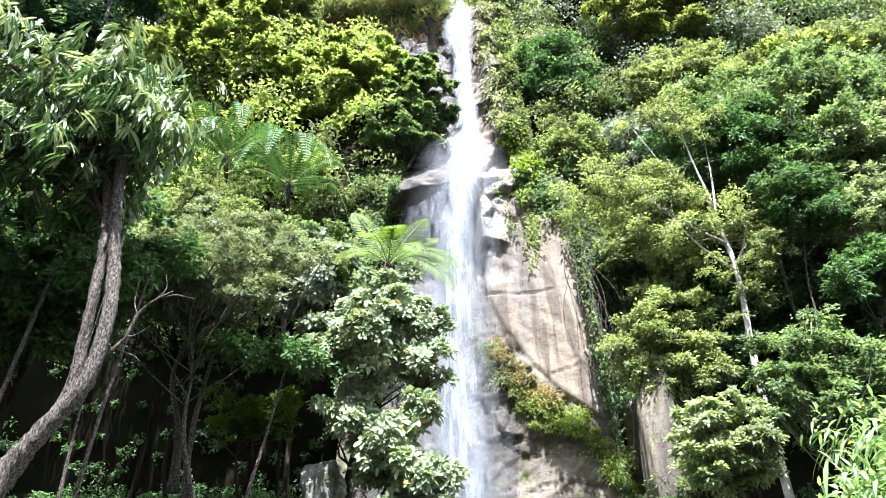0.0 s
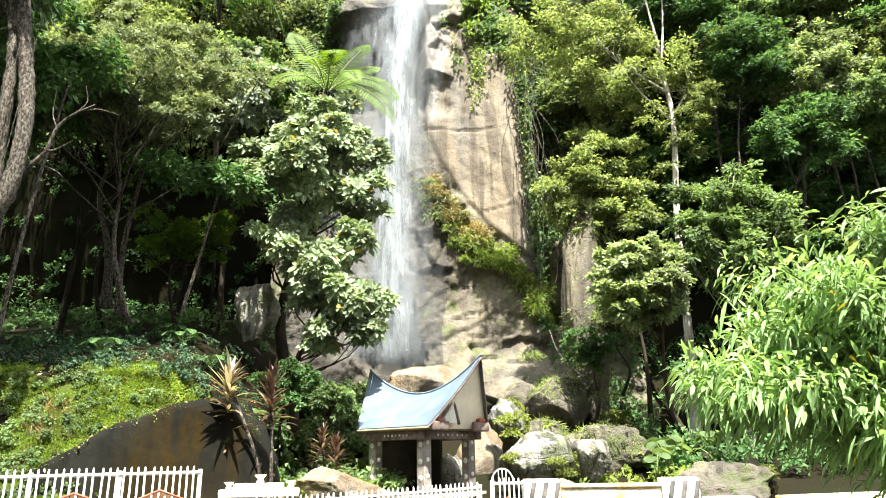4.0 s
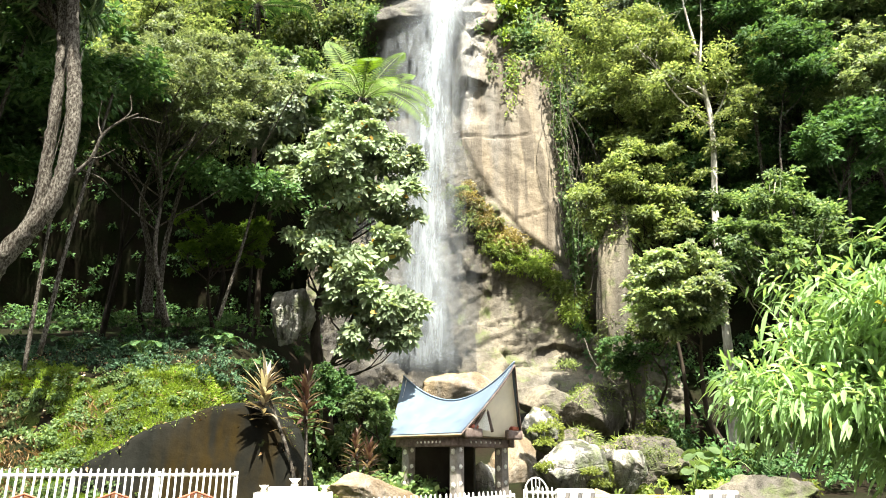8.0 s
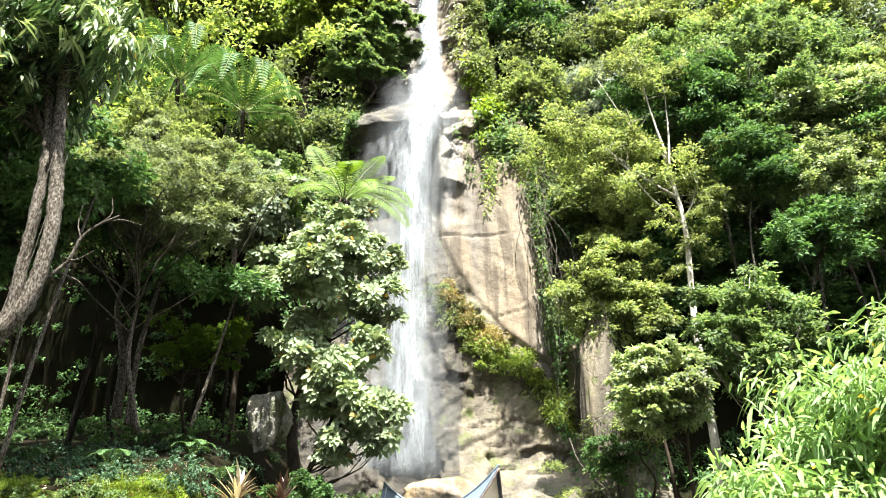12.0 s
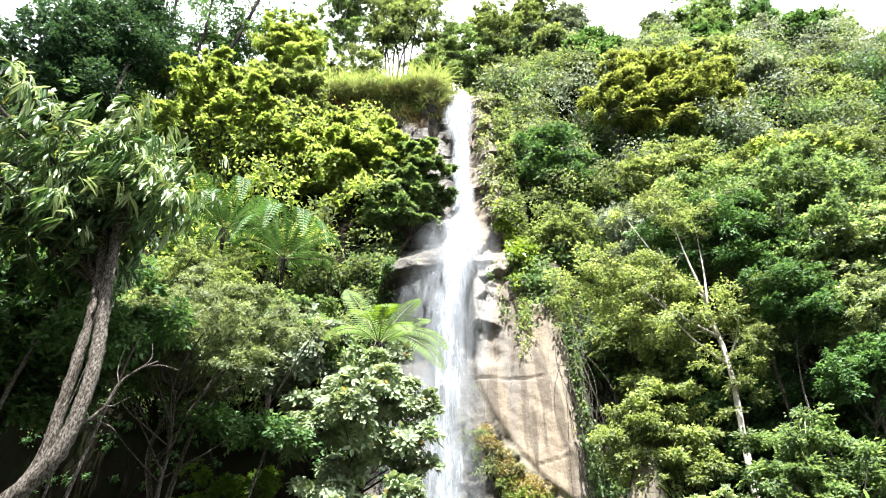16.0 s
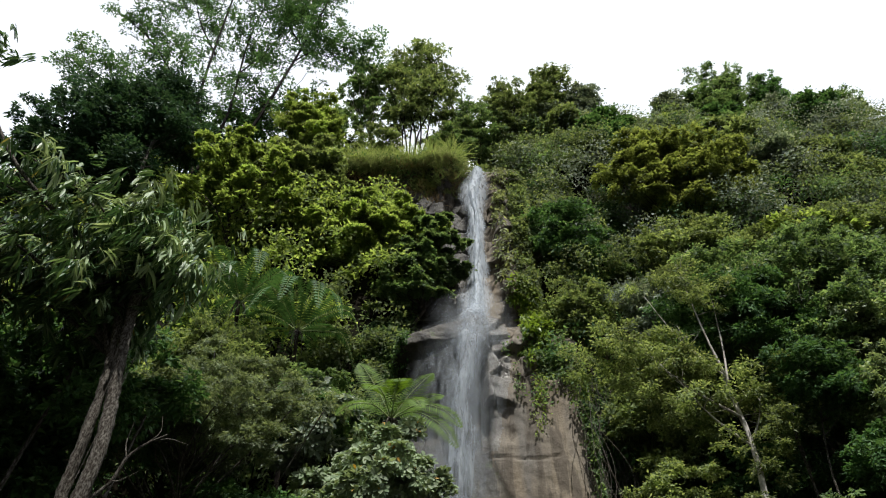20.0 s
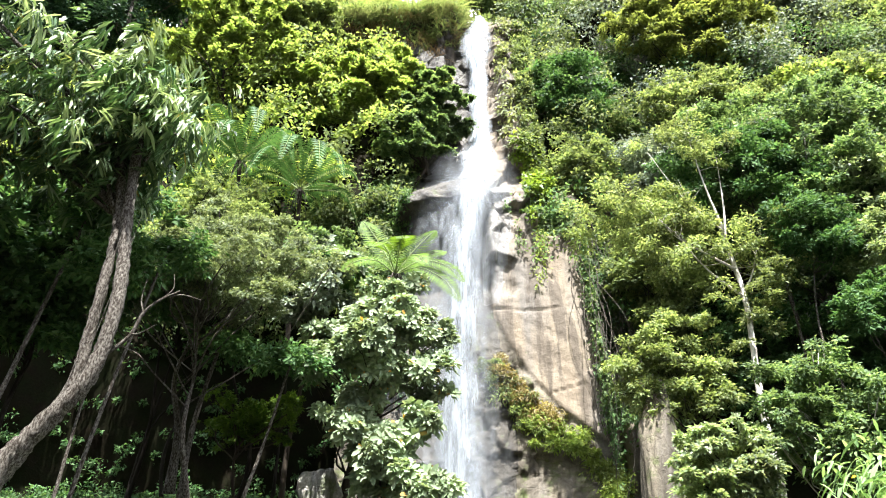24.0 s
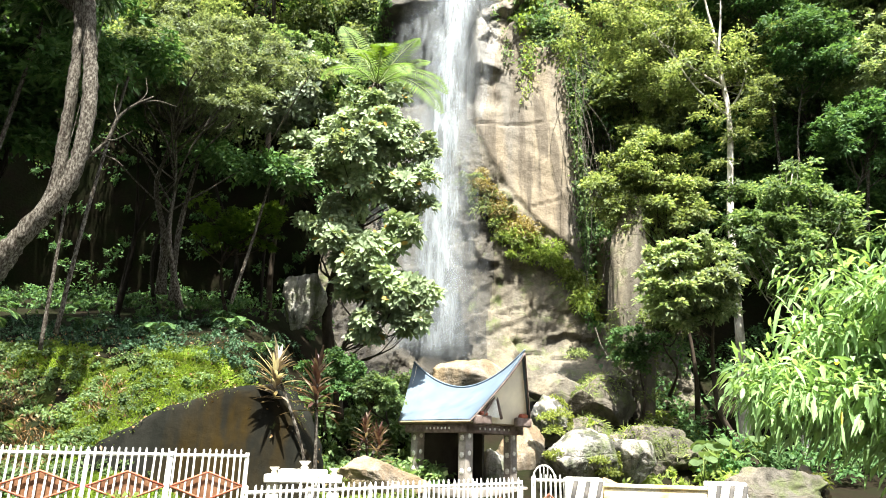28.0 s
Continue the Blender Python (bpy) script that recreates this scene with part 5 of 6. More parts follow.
    part("crown", crown(rng, bunch(rng, c - a, (1.1, 0.8, 0.8), 4, 0.7), 1500, 0.2, 0.1), LEAF_DEEP, t)


# ---- tree ferns ----
def frond_parts(t, line, reach, broad, leaf, count, stem_r, toward=(0, 0, 1.0)):
    """One fern frond along a line: its rib, and leaflets in two ranks with gaps between."""
    n = 2 * count
    line = curve_points(line, n + 8)
    frond = part("frond", tube(line, stem_r, stem_r * 0.25, 5, 20), STEM_GREEN, t, smooth=True)
    u = np.linspace(0, 1, n + 8)[8::2]
    d = unit(np.gradient(line, axis=0))[8::2]
    side = unit(np.cross(d, toward))
    w = reach * broad * np.sin(np.pi * np.clip(u * 0.86 + 0.12, 0, 1)) ** 0.8
    base = np.vstack([line[8::2]] * 2)
    way = np.vstack([side + d * 0.4 - [0, 0, 0.1], -side + d * 0.4 - [0, 0, 0.1]])
    long = np.linalg.norm(np.diff(line, axis=0), axis=1).sum()
    tagged(part("frond_blade", leaves(base, way, np.vstack([np.cross(side, d)] * 2), np.r_[w, w], np.full(2 * len(w), long / count * 0.72), 0.1, 0.06), leaf, frond), kind="stuff")


def tree_fern(at, height, fronds, reach, leaf, label, seed, rise=0.75, lean_=(0, 0), broad=0.21, drop=0.28, tips=()):
    rng = np.random.default_rng(seed)
    t = thing("tree_fern", at, label, "tree fern")
    top = np.array([lean_[0], lean_[1], height])
    part("trunk", tube([(0, 0, 0), top * [0.3, 0.3, 0.5], top], 0.13, 0.1, 9, 16, 0.12, rng), BARK_DARK, t, smooth=True)
    for k in range(fronds):
        a = 6.283 * (k + rng.uniform(-0.25, 0.25)) / fronds
        up = rise * rng.uniform(0.35, 1.25)
        out, long = np.array([math.cos(a), math.sin(a), 0]), reach * rng.uniform(0.85, 1.12)
        frond_parts(t, [top, top + out * long * 0.35 + [0, 0, long * up * 0.42], top + out * long * 0.72 + [0, 0, long * up * 0.5], top + out * long + [0, 0, long * (up * 0.5 - drop)]], reach, broad, leaf, 32, 0.03)
    for tip in tips:
        tip = np.array(tip)
        lift = np.array([0, 0, (0.16 if tip[2] > 0.6 else 0.34) * np.linalg.norm(tip[:2])])
        frond_parts(t, [top, top + tip * 0.36 + lift * 0.8, top + tip * 0.75 + lift * 0.7, top + tip], 3.0, broad, leaf, 30, 0.035, (0, -0.75, 0.65))
    for k in range(12):
        a = rng.uniform(0, 6.28)
        out = np.array([math.cos(a), math.sin(a), 0]) * rng.uniform(0.3, 0.7)
        part("dead_frond", tube([top, top + out * 0.6 + [0, 0, -0.2], top + out + [0, 0, -rng.uniform(0.8, 1.6)]], 0.03, 0.012, 4, 6), BARK, t, "withered brown frond hanging under the crown", True)
    return t


tree_fern((-3.3, 23.8, 7.8), 7.27, 0, 3.1, LEAF_FERN, "bright green tree fern beside the falling water", 31, 0.62, (0.4, -0.6), 0.225, 0.28, [(-1.57, 0.3, 2.8), (1.56, 0.2, 2.25), (2.0, 0.5, 1.4), (2.75, -0.3, -0.5), (2.6, -0.8, -1.6), (-3.1, 0.3, 1.2), (-2.0, -0.8, -0.3), (0.5, -2.2, 0.3), (-0.7, -2.0, 0.1), (0.4, 1.9, 1.9), (1.3, -1.7, -0.5)])
tree_fern((-12.6, 30.6, 16.0), 9.2, 13, 3.9, LEAF_FERN_DULL, "tall tree fern among the forest trees", 32, 0.75, (0.1, -2.4), 0.17, 0.6)
tree_fern((-9.0, 30.4, 15.0), 8.2, 12, 3.7, LEAF_FERN_DULL, "tall tree fern with arching dull green fronds", 33, 0.7, (0.1, -2.2), 0.17, 0.65)

def tufts_at(seed, spots, per, length, width):
    """Small leafy tufts sitting at the given places: rows of x, y, z, radius."""
    rng = np.random.default_rng(seed)
    p = np.asarray(spots, float)
    which = np.repeat(np.arange(len(p)), per)
    d = ball_ways(rng, len(which))
    d[:, 2] = np.abs(d[:, 2])
    base = p[which, :3] + d * (p[which, 3] * rng.random(len(which)) ** 0.5)[:, None] * [1, 1, 0.6]
    return leaves(base, unit(d + rng.normal(size=d.shape) * 0.6), unit(d + [-0.2, -0.4, 0.6] + rng.normal(size=d.shape) * 0.4), length * (0.6 + 0.7 * rng.random(len(which))), width)


# ---- hanging growth on the cliff ----
def curtain(seed, n, xr, zr, drop, leaf_len, off=0.35, per=24, wide=False):
    rng = np.random.default_rng(seed)
    x = rng.uniform(*xr, n) if wide else (xr[0] + xr[1]) / 2 + (xr[1] - xr[0]) * 0.27 * rng.normal(size=n)
    z = rng.uniform(*zr, n) if wide else (zr[0] + zr[1]) / 2 + (zr[1] - zr[0]) * 0.27 * rng.normal(size=n)
    keep = (waves(x, z, seed, 1.1) > -0.25) & ~((x > 7.3) & (x < 9.3) & (z < 13.5) & (rng.random(n) < 0.85))
    x, z = x[keep], z[keep]
    n = len(x)
    long = drop * (0.4 + rng.random(n))
    which = np.repeat(np.arange(n), per)
    u = rng.random(n * per)
    px_ = x[which] + 0.15 * np.sin(u * 5 + which) + rng.normal(size=n * per) * 0.1
    pz_ = z[which] - long[which] * u
    base = np.stack([px_, face(px_, pz_) - off * rng.uniform(0.3, 1.2, n * per), pz_], -1)
    way = unit(rng.normal(size=(n * per, 3)) + [0, -0.5, -0.6])
    f = unit(rng.normal(size=(n * per, 3)) * 0.6 + [0, -0.8, 0.6])
    return leaves(base, way, f, leaf_len * (0.6 + 0.7 * rng.random(n * per)), leaf_len * 0.55)


def along_shelf(seed, n, line, size, per, leaf_len):
    """Cushions of small plants, larger and smaller, along a line of x and z on the cliff."""
    rng = np.random.default_rng(seed)
    line = np.array(line)
    u = rng.random(n) * (len(line) - 1)
    x, z = np.interp(u, range(len(line)), line[:, 0]), np.interp(u, range(len(line)), line[:, 1])
    x, z = x + 0.3 * rng.normal(size=n), z + 0.4 * rng.normal(size=n)
    r = size * (0.35 + 1.0 * rng.random(n) ** 1.5)
    which = np.repeat(np.arange(n), per)
    d = ball_ways(rng, n * per)
    d = unit(d + [0, -0.4, 0.25])
    base = np.stack([x, face(x, z) - 0.25, z], -1)[which] + d * (r[which] * rng.uniform(0.4, 1.05, n * per))[:, None] * [1.2, 0.9, 0.75]
    way = unit(d * 0.8 + rng.normal(size=d.shape) * 0.7 - [0, 0, 0.25])
    return leaves(base, way, unit(d + rng.normal(size=d.shape) * 0.5 + [0, -0.3, 0.5]), leaf_len * (0.5 + 0.9 * rng.random(n * per)), leaf_len * 0.45)


stuff("cliff_creepers", curtain(51, 420, (6.2, 10.4), (9, 26), 4.0, 0.26, 0.7, 40, True), LEAF_FRESH, "leafy creepers hanging down the recess of the cliff", "creepers")
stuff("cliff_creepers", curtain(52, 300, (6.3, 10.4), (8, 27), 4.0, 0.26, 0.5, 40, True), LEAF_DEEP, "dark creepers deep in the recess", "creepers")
stuff("cliff_creepers", curtain(53, 34, (3.8, 4.5), (21, 24.5), 3.2, 0.2, 0.25, 26), LEAF_YELLOW, "strand of light green creeper down the slab", "creepers")
stuff("cliff_creepers", curtain(54, 110, (3.0, 6.4), (22.5, 26.5), 1.8, 0.24, 0.5, 30), LEAF_FRESH, "creepers over the brow of the slab", "creepers")
stuff("cliff_creepers", curtain(77, 120, (2.2, 4.2), (33, 49), 2.6, 0.36, 0.3, 22, True), GRASS_DRY, "brown and green grass hanging on the rocks by the lip", "grass")
stuff("cliff_creepers", curtain(55, 330, (3.7, 5.8), (31, 48.8), 2.6, 0.28, 0.7, 42, True), LEAF_OLIVE, "bushy creepers beside the upper fall", "creepers")
stuff("ledge_grass", curtain(56, 130, (3.4, 5.2), (26.5, 32.5), 1.8, 0.34, 0.5, 40), GRASS, "yellow-green grass tussocks on the high ledge", "grass")
stuff("rust_plants", along_shelf(57, 46, [(1.0, 14.5), (2.2, 13.0), (3.3, 11.8), (4.2, 11.0)], 0.42, 150, 0.15), LEAF_RUST, "rust-coloured plants on the rock shelf", "plants")
stuff("shelf_plants", along_shelf(58, 60, [(2.6, 12.2), (3.6, 11.0), (5.0, 10.2), (6.1, 8.9), (6.6, 7.8)], 0.5, 150, 0.17), LEAF_YELLOW, "yellow-green plants along the rock shelf", "plants")
stuff("shelf_plants", along_shelf(59, 26, [(0.9, 14.6), (1.5, 13.4), (2.2, 12.2), (2.8, 11.8)], 0.36, 130, 0.14), LEAF_OLIVE, "mossy plants in the wet angle by the fall", "plants")
stuff("cliff_creepers", curtain(48, 260, (-6.4, -3.3), (18, 31.5), 2.6, 0.24, 0.6, 40, True), LEAF_FRESH, "leafy creepers hanging beside the ledge", "creepers")
stuff("cliff_creepers", curtain(49, 160, (-6.4, -3.0), (13, 25), 2.6, 0.24, 0.5, 40, True), LEAF_DEEP, "dark creepers under the ledge", "creepers")
# the overhanging wall beside the lip, with its thick cap of grass
LIP_Z, LIP_Y = [40, 43.0, 45.2, 46.6, 47.2, 48.2, 50.2, 51.6], [38.4, 37.7, 37.4, 36.6, 36.5, 37.2, 39.6, 43.0]


def lip_wall(x, u):
    z = np.interp(u, range(8), LIP_Z) + (0.6 + 0.22 * u) * waves(x, u * 0.4, 91, 0.7)
    p, j = cells(x + 0.2 * z, z, 92, 0.9, 2.6)
    y = np.interp(u, range(8), LIP_Y) + (0.7 * p + 0.25 * (j < 0.08)) * (1 - smooth(u, 3.6, 4.4)) + 0.5 * waves(x, z, 93, 0.8)
    return np.stack([x, y + 1.6 * smooth(x, -1.2, 0.0) + 1.5 * smooth(-x, 10, 12.5), z - 1.2 * smooth(-x, 8, 12)], -1)


LU, LX = np.meshgrid(np.linspace(0, 7, 90), np.linspace(-13, 0.1, 120), indexing="ij")
tagged(part("cliff", grid(lip_wall(LX, LU)), SHADY), "overhanging rock wall, its stone darkened as if shaded, under a cap of grass beside the lip", "cliff", "", "structure")


def lip_tussocks(seed, n, ur, per, length, width):
    rng = np.random.default_rng(seed)
    p = lip_wall(rng.uniform(-12.5, -0.2, n), rng.uniform(*ur, n))
    which = np.repeat(np.arange(n), per)
    a = rng.uniform(0, 6.28, len(which))
    way = np.stack([np.cos(a) * 0.7, np.sin(a) * 0.7 - 0.35, rng.uniform(0.1, 1.4, len(which))], -1)
    s = 0.45 + 0.8 * rng.random(len(which))
    return straps(p[which] + rng.normal(size=(len(which), 3)) * 0.25, way, length * s * (0.3 + 1.1 * rng.random(n) ** 1.6)[which], width, 0.3 + 0.6 * rng.random(len(which)), 2, 0.3, 0.1)


stuff("lip_grass", lip_tussocks(94, 110, (3.0, 6.0), 90, 1.6, 0.045), GRASS_DRY, "thick pale green grass tussocks capping the wall beside the lip", "grass")
stuff("lip_grass", lip_tussocks(95, 36, (4.0, 6.0), 90, 2.6, 0.05), LEAF_STRAW, "fresh yellow-green grass tussocks on the cap", "grass")
stuff("hanging_roots", lip_tussocks(99, 110, (0.8, 3.5), 26, 1.3, 0.03), LITTER, "dry brown roots and stems hanging on the dark wall", "roots")
stuff("lip_grass", lip_tussocks(96, 90, (1.0, 3.4), 40, 1.5, 0.04), LEAF_OLIVE, "green growth hanging on the dark wall", "grass")
rng = np.random.default_rng(97)
for n, ur, m, label in ((34, (2.4, 6.0), LEAF_OLIVE, "small olive bushes among the grass on the cap"), (22, (1.5, 5.0), LEAF_DEEP, "dark bushes hanging on the wall beside the lip"), (16, (3.5, 6.0), LEAF_YELLOW, "light green bushes on the cap beside the lip")):
    p = lip_wall(rng.uniform(-12.5, -0.3, n), rng.uniform(*ur, n))
    stuff("lip_bushes", tufts_at(98 + n, np.hstack([p, rng.uniform(0.4, 1.3, (n, 1))]), 190, 0.2, 0.11), m, label, "bushes")
stuff("lip_bushes", thicket(60, (-13, -1.5), (8.15, 9.0), 150, 1.5, 150, 0.27, 0.15), LEAF_OLIVE, "low bushes behind the grass along the lip", "bushes")
rng = np.random.default_rng(15)
tagged(part("fallen_branch", tube([(5.8, 25.8, 6.2), (6.0, 25.3, 5.2), (6.7, 24.9, 4.3), (7.6, 23.8, 2.9)], 0.024, 0.012, 6, 14, 0.2, rng), BARK, None, "", True), "dead bare branch leaning on the rubble slope", "branch")
for k in range(80):
    x, z = rng.uniform(5.6, 9.8), rng.uniform(14, 25)
    long = rng.uniform(4, 10)
    pts = [(x + 0.2 * rng.normal(), float(face(np.array(x), np.array(z))) - 1.0, z), (x + 0.7 * rng.normal(), float(face(np.array(x), np.array(z - long / 2))) - 1.4, z - long / 2), (x + 0.5 * rng.normal(), float(face(np.array(x), np.array(z - long))) - 1.2, z - long)]
    tagged(part("vine", tube(pts, 0.018, 0.01, 4, 14), (BARK, BARK_DARK, BARK)[k % 3], None, "", True), "thin bare vine hanging before the cliff", "vine", "hanging vines")


# ---- rocks ----
def boulder(at, size, seed, mat, label, turn=0.0, rough=0.22, cut=0.35, name="boulder", group=""):
    bm = bmesh.new()
    bmesh.ops.create_icosphere(bm, subdivisions=5, radius=1)
    r = np.random.default_rng(seed)
    planes = [(Vector(unit(r.normal(size=3))), r.uniform(0.5, 0.88)) for _ in range(13)]
    off = Vector(r.uniform(-50, 50, 3))
    for v in bm.verts:
        p = v.co.copy()
        for n_, d_ in planes:
            over = p.dot(n_) - d_
            if over > 0:
                p -= n_ * over * (1 - cut * 0.3)
        p *= 1 + rough * 0.8 * noise.fractal(p * 1.6 + off, 0.9, 2.0, 5) + rough * 0.4 * noise.fractal(p * 6 + off, 0.8, 2.0, 3)
        v.co = p
    v, f = from_bm(bm)
    ob = part(name, (v * np.array(size), f), mat, None, "", True)
    ob.matrix_basis = pose(*at, 0, 0, turn)
    return tagged(ob, label, "boulder", group)


def rock_slab(at, turn):
    """A broad split rock: a flat dark face with a long sloping shoulder."""
    outline = [(-2.9, -1.2), (-2.7, -0.35), (-2.2, 0.05), (-1.2, 0.62), (0.0, 1.08), (0.75, 1.16), (1.15, 1.0), (1.55, 0.45), (1.95, -0.3), (2.1, -1.2)]
    bm = bmesh.new()
    f = bm.faces.new([bm.verts.new((x, -0.75 + 0.25 * z, z)) for x, z in outline])
    e = bmesh.ops.extrude_face_region(bm, geom=[f])
    bmesh.ops.translate(bm, verts=[v for v in e["geom"] if isinstance(v, bmesh.types.BMVert)], vec=(0.1, 1.7, 0.25))
    bmesh.ops.bevel(bm, geom=bm.edges[:], offset=0.14, segments=3, affect="EDGES", profile=0.6)
    bmesh.ops.triangulate(bm, faces=bm.faces[:])
    for _ in range(3):
        bmesh.ops.subdivide_edges(bm, edges=[g for g in bm.edges if g.calc_length() > 0.16], cuts=1)
        bmesh.ops.triangulate(bm, faces=bm.faces[:])
    bmesh.ops.recalc_face_normals(bm, faces=bm.faces[:])
    bm.normal_update()
    for v in bm.verts:
        v.co += v.normal * (0.07 * noise.fractal(v.co * 0.9, 1.0, 2.0, 4) + 0.015 * noise.noise(v.co * 7))
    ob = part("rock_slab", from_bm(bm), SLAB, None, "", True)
    ob.matrix_basis = pose(*at, 0, 0, turn)
    return tagged(ob, "great dark flat-faced rock slab below the grassy bank, darkened further to imitate shade", "rock")


def overgrow(rocks, seed, n, length, width, patch=1.3, cover=0.1, sky=-0.2):
    """Small leaves clinging to rocks in patches."""
    rng = np.random.default_rng(seed)
    out = []
    for ob in rocks:
        me = ob.data
        v, k = np.empty(len(me.vertices) * 3), np.empty(len(me.vertices) * 3)
        me.vertices.foreach_get("co", v)
        me.vertices.foreach_get("normal", k)
        m = np.array(ob.matrix_basis)
        v, k = v.reshape(-1, 3) @ m[:3, :3].T + m[:3, 3], k.reshape(-1, 3) @ m[:3, :3].T
        ok = np.flatnonzero((waves(v[:, 0] + v[:, 1], v[:, 2] * 1.3, seed, patch) > cover) & (k[:, 2] > sky))
        i = rng.choice(ok, n)
        way = unit(k[i] * 0.6 + rng.normal(size=(n, 3)) * 0.7 - [0, 0, 0.2])
        out.append(leaves(v[i] + rng.normal(size=(n, 3)) * 0.03, way, unit(k[i] + rng.normal(size=(n, 3)) * 0.5), length * (0.5 + rng.random(n)), width))
    return join(*out)


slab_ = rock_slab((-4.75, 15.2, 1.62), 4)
stuff("fallen_leaves", overgrow([slab_], 34, 110, 0.1, 0.06, 0.6, -0.4, -0.3), LITTER, "pale fallen leaves lying on the dark slab", "leaves")
stuff("slab_moss", overgrow([slab_], 35, 900, 0.035, 0.022, 0.7, 0.35, 0.3), GRASS, "green moss along the top of the slab", "moss")
boulder((-5.0, 22.7, 6.5), (0.95, 0.6, 1.35), 4, BOULDER, "pale boulder in the shade behind the pale-leaved tree", 20)
boulder((0.75, 26.0, 3.6), (2.0, 1.3, 1.35), 5, BOULDER_TAN, "tan boulder at the foot of the fall behind the pavilion", 0, 0.08)
boulder((2.6, 22.6, 1.3), (1.0, 0.9, 1.6), 6, BOULDER_TAN, "tall tan rock beside the pavilion", 30, 0.12)
white_a = boulder((3.75, 19.6, 1.35), (1.2, 0.8, 1.0), 7, BOULDER, "white-flecked mossy boulder beyond the barrier", 10, 0.1)
white_b = boulder((5.3, 20.2, 1.3), (0.95, 0.8, 1.0), 8, BOULDER, "white-flecked boulder with a broken face", 50, 0.1)
upright = boulder((3.35, 21.4, 2.5), (0.6, 0.5, 0.75), 9, BOULDER, "small upright rock overgrown with moss", 15)
mound = boulder((6.4, 22.6, 1.3), (1.9, 1.4, 1.2), 10, MOUND, "earthy rock mound below the cliff", 0)
grey = boulder((7.1, 15.8, 0.7), (1.55, 0.9, 0.85), 11, MOUND, "grey boulder with a mossy top behind the barrier", 0)
boulder((3.4, 23.6, 2.0), (1.3, 1.0, 1.1), 21, RUBBLE, "brown broken rock on the rubble slope", 20, 0.12)
# added for a bare cliff face, placed to fit the view and catch sun
rib = boulder((7.3, 25.6, 6.8), (1.2, 0.8, 4.9), 27, RUBBLE, "tall bare rib of tan rock set forward of the cliff to catch the sun", 10, 0.1, name="rock_rib")
rub_b = boulder((4.9, 23.2, 1.9), (1.2, 0.9, 0.9), 22, MOUND, "low brown rock on the rubble slope", 60, 0.12)
rub_a = boulder((5.9, 24.9, 3.2), (1.4, 1.0, 1.1), 23, MOUND, "earthy rock half sunk in the slope", 10, 0.12)
boulder((4.2, 25.6, 3.7), (1.5, 1.0, 1.1), 24, RUBBLE, "brown rock below the cliff", 35, 0.12)
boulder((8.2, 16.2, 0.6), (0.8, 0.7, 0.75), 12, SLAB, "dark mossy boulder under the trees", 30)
low = boulder((-1.6, 17.6, 0.75), (1.35, 0.8, 0.7), 13, BOULDER_TAN, "low mossy rock beside the pavilion steps", 12, 0.12)
boulder((4.2, 17.2, 0.5), (0.7, 0.5, 0.6), 14, BOULDER_TAN, "low flat stone behind the barrier", 40, 0.1)
boulder((1.5, 21.6, 0.9), (0.7, 0.5, 0.9), 16, BOULDER, "rock standing behind the pavilion posts", 40, 0.12)
stuff("boulder_moss", overgrow([white_a, upright, grey], 31, 1500, 0.09, 0.05), LEAF_MUSTARD, "small yellow-green plants clinging to the boulders", "moss")
stuff("boulder_moss", overgrow([white_b, low, mound], 32, 1100, 0.07, 0.04, cover=0.25), LEAF_YELLOW, "mossy growth in patches on the boulders", "moss")
stuff("creepers", overgrow([rib], 36, 1900, 0.12, 0.06, 0.9, 0.05, -1.0), LEAF_OLIVE, "leafy creepers hanging over the bare rock rib", "creeper")
stuff("boulder_moss", overgrow([mound, rub_a, rub_b], 33, 420, 0.24, 0.03, cover=0.2, sky=0.2), LEAF_STRAW, "pale grass growing on the earthy rocks", "grass")


# ---- grass and herbs on the banks ----
def turf(seed, xr, sr, n, tall, wide, keep=None, tilt=0.5):
    rng = np.random.default_rng(seed)
    p, nrm = land_frames(rng, xr, sr, n)
    ok = waves(p[:, 0], p[:, 1], seed, 0.9) > -0.35 if keep is None else keep(p)
    p, nrm = p[ok], nrm[ok]
    n = len(p)
    return leaves(p - nrm * 0.02, unit(nrm * 0.6 + rng.normal(size=(n, 3)) * tilt + [0, 0, 0.5]), unit(rng.normal(size=(n, 3)) + [0, 0, 0.4]), tall * (0.4 + rng.random(n)), wide, 0.1, 0.2)


MS, MX = np.meshgrid(np.linspace(1.1, 3.3, 120), np.linspace(-13.8, -3.7, 200), indexing="ij")
moss_v = land(MX, MS)
fine_ = waves(MX * 3, MS * 9, 44, 0.8)
moss_v[..., 2] += 0.01 + 0.03 * fine_ - 0.3 * smooth(MS, 2.9, 3.3) - 0.3 * (1 - smooth(MS, 1.1, 1.3)) - 0.2 * smooth(waves(MX, MS * 4, 45, 0.7), 0.25, 0.7)
stuff("bank_moss", grid(moss_v), MOSS, "bright green moss carpet over the sunlit bank", "moss", True)
stuff("bank_grass", turf(71, (-13.5, -3.6), (1.05, 3.25), 150000, 0.1, 0.036, keep=lambda p: waves(p[:, 0], p[:, 1], 46, 1.3) > 0.9 * smooth(-p[:, 0], 7.0, 9.5) - 0.9), GRASS, "bright green mossy grass on the sunlit bank", "grass")
stuff("bank_herbs", thicket(72, (-14, -3.5), (1.2, 3.3), 620, 0.18, 60, 0.065, 0.04, keep=lambda p: waves(p[:, 0], p[:, 1], 4, 1.2) > 0.05), LEAF_FRESH, "leafy herbs scattered over the bank", "herbs")
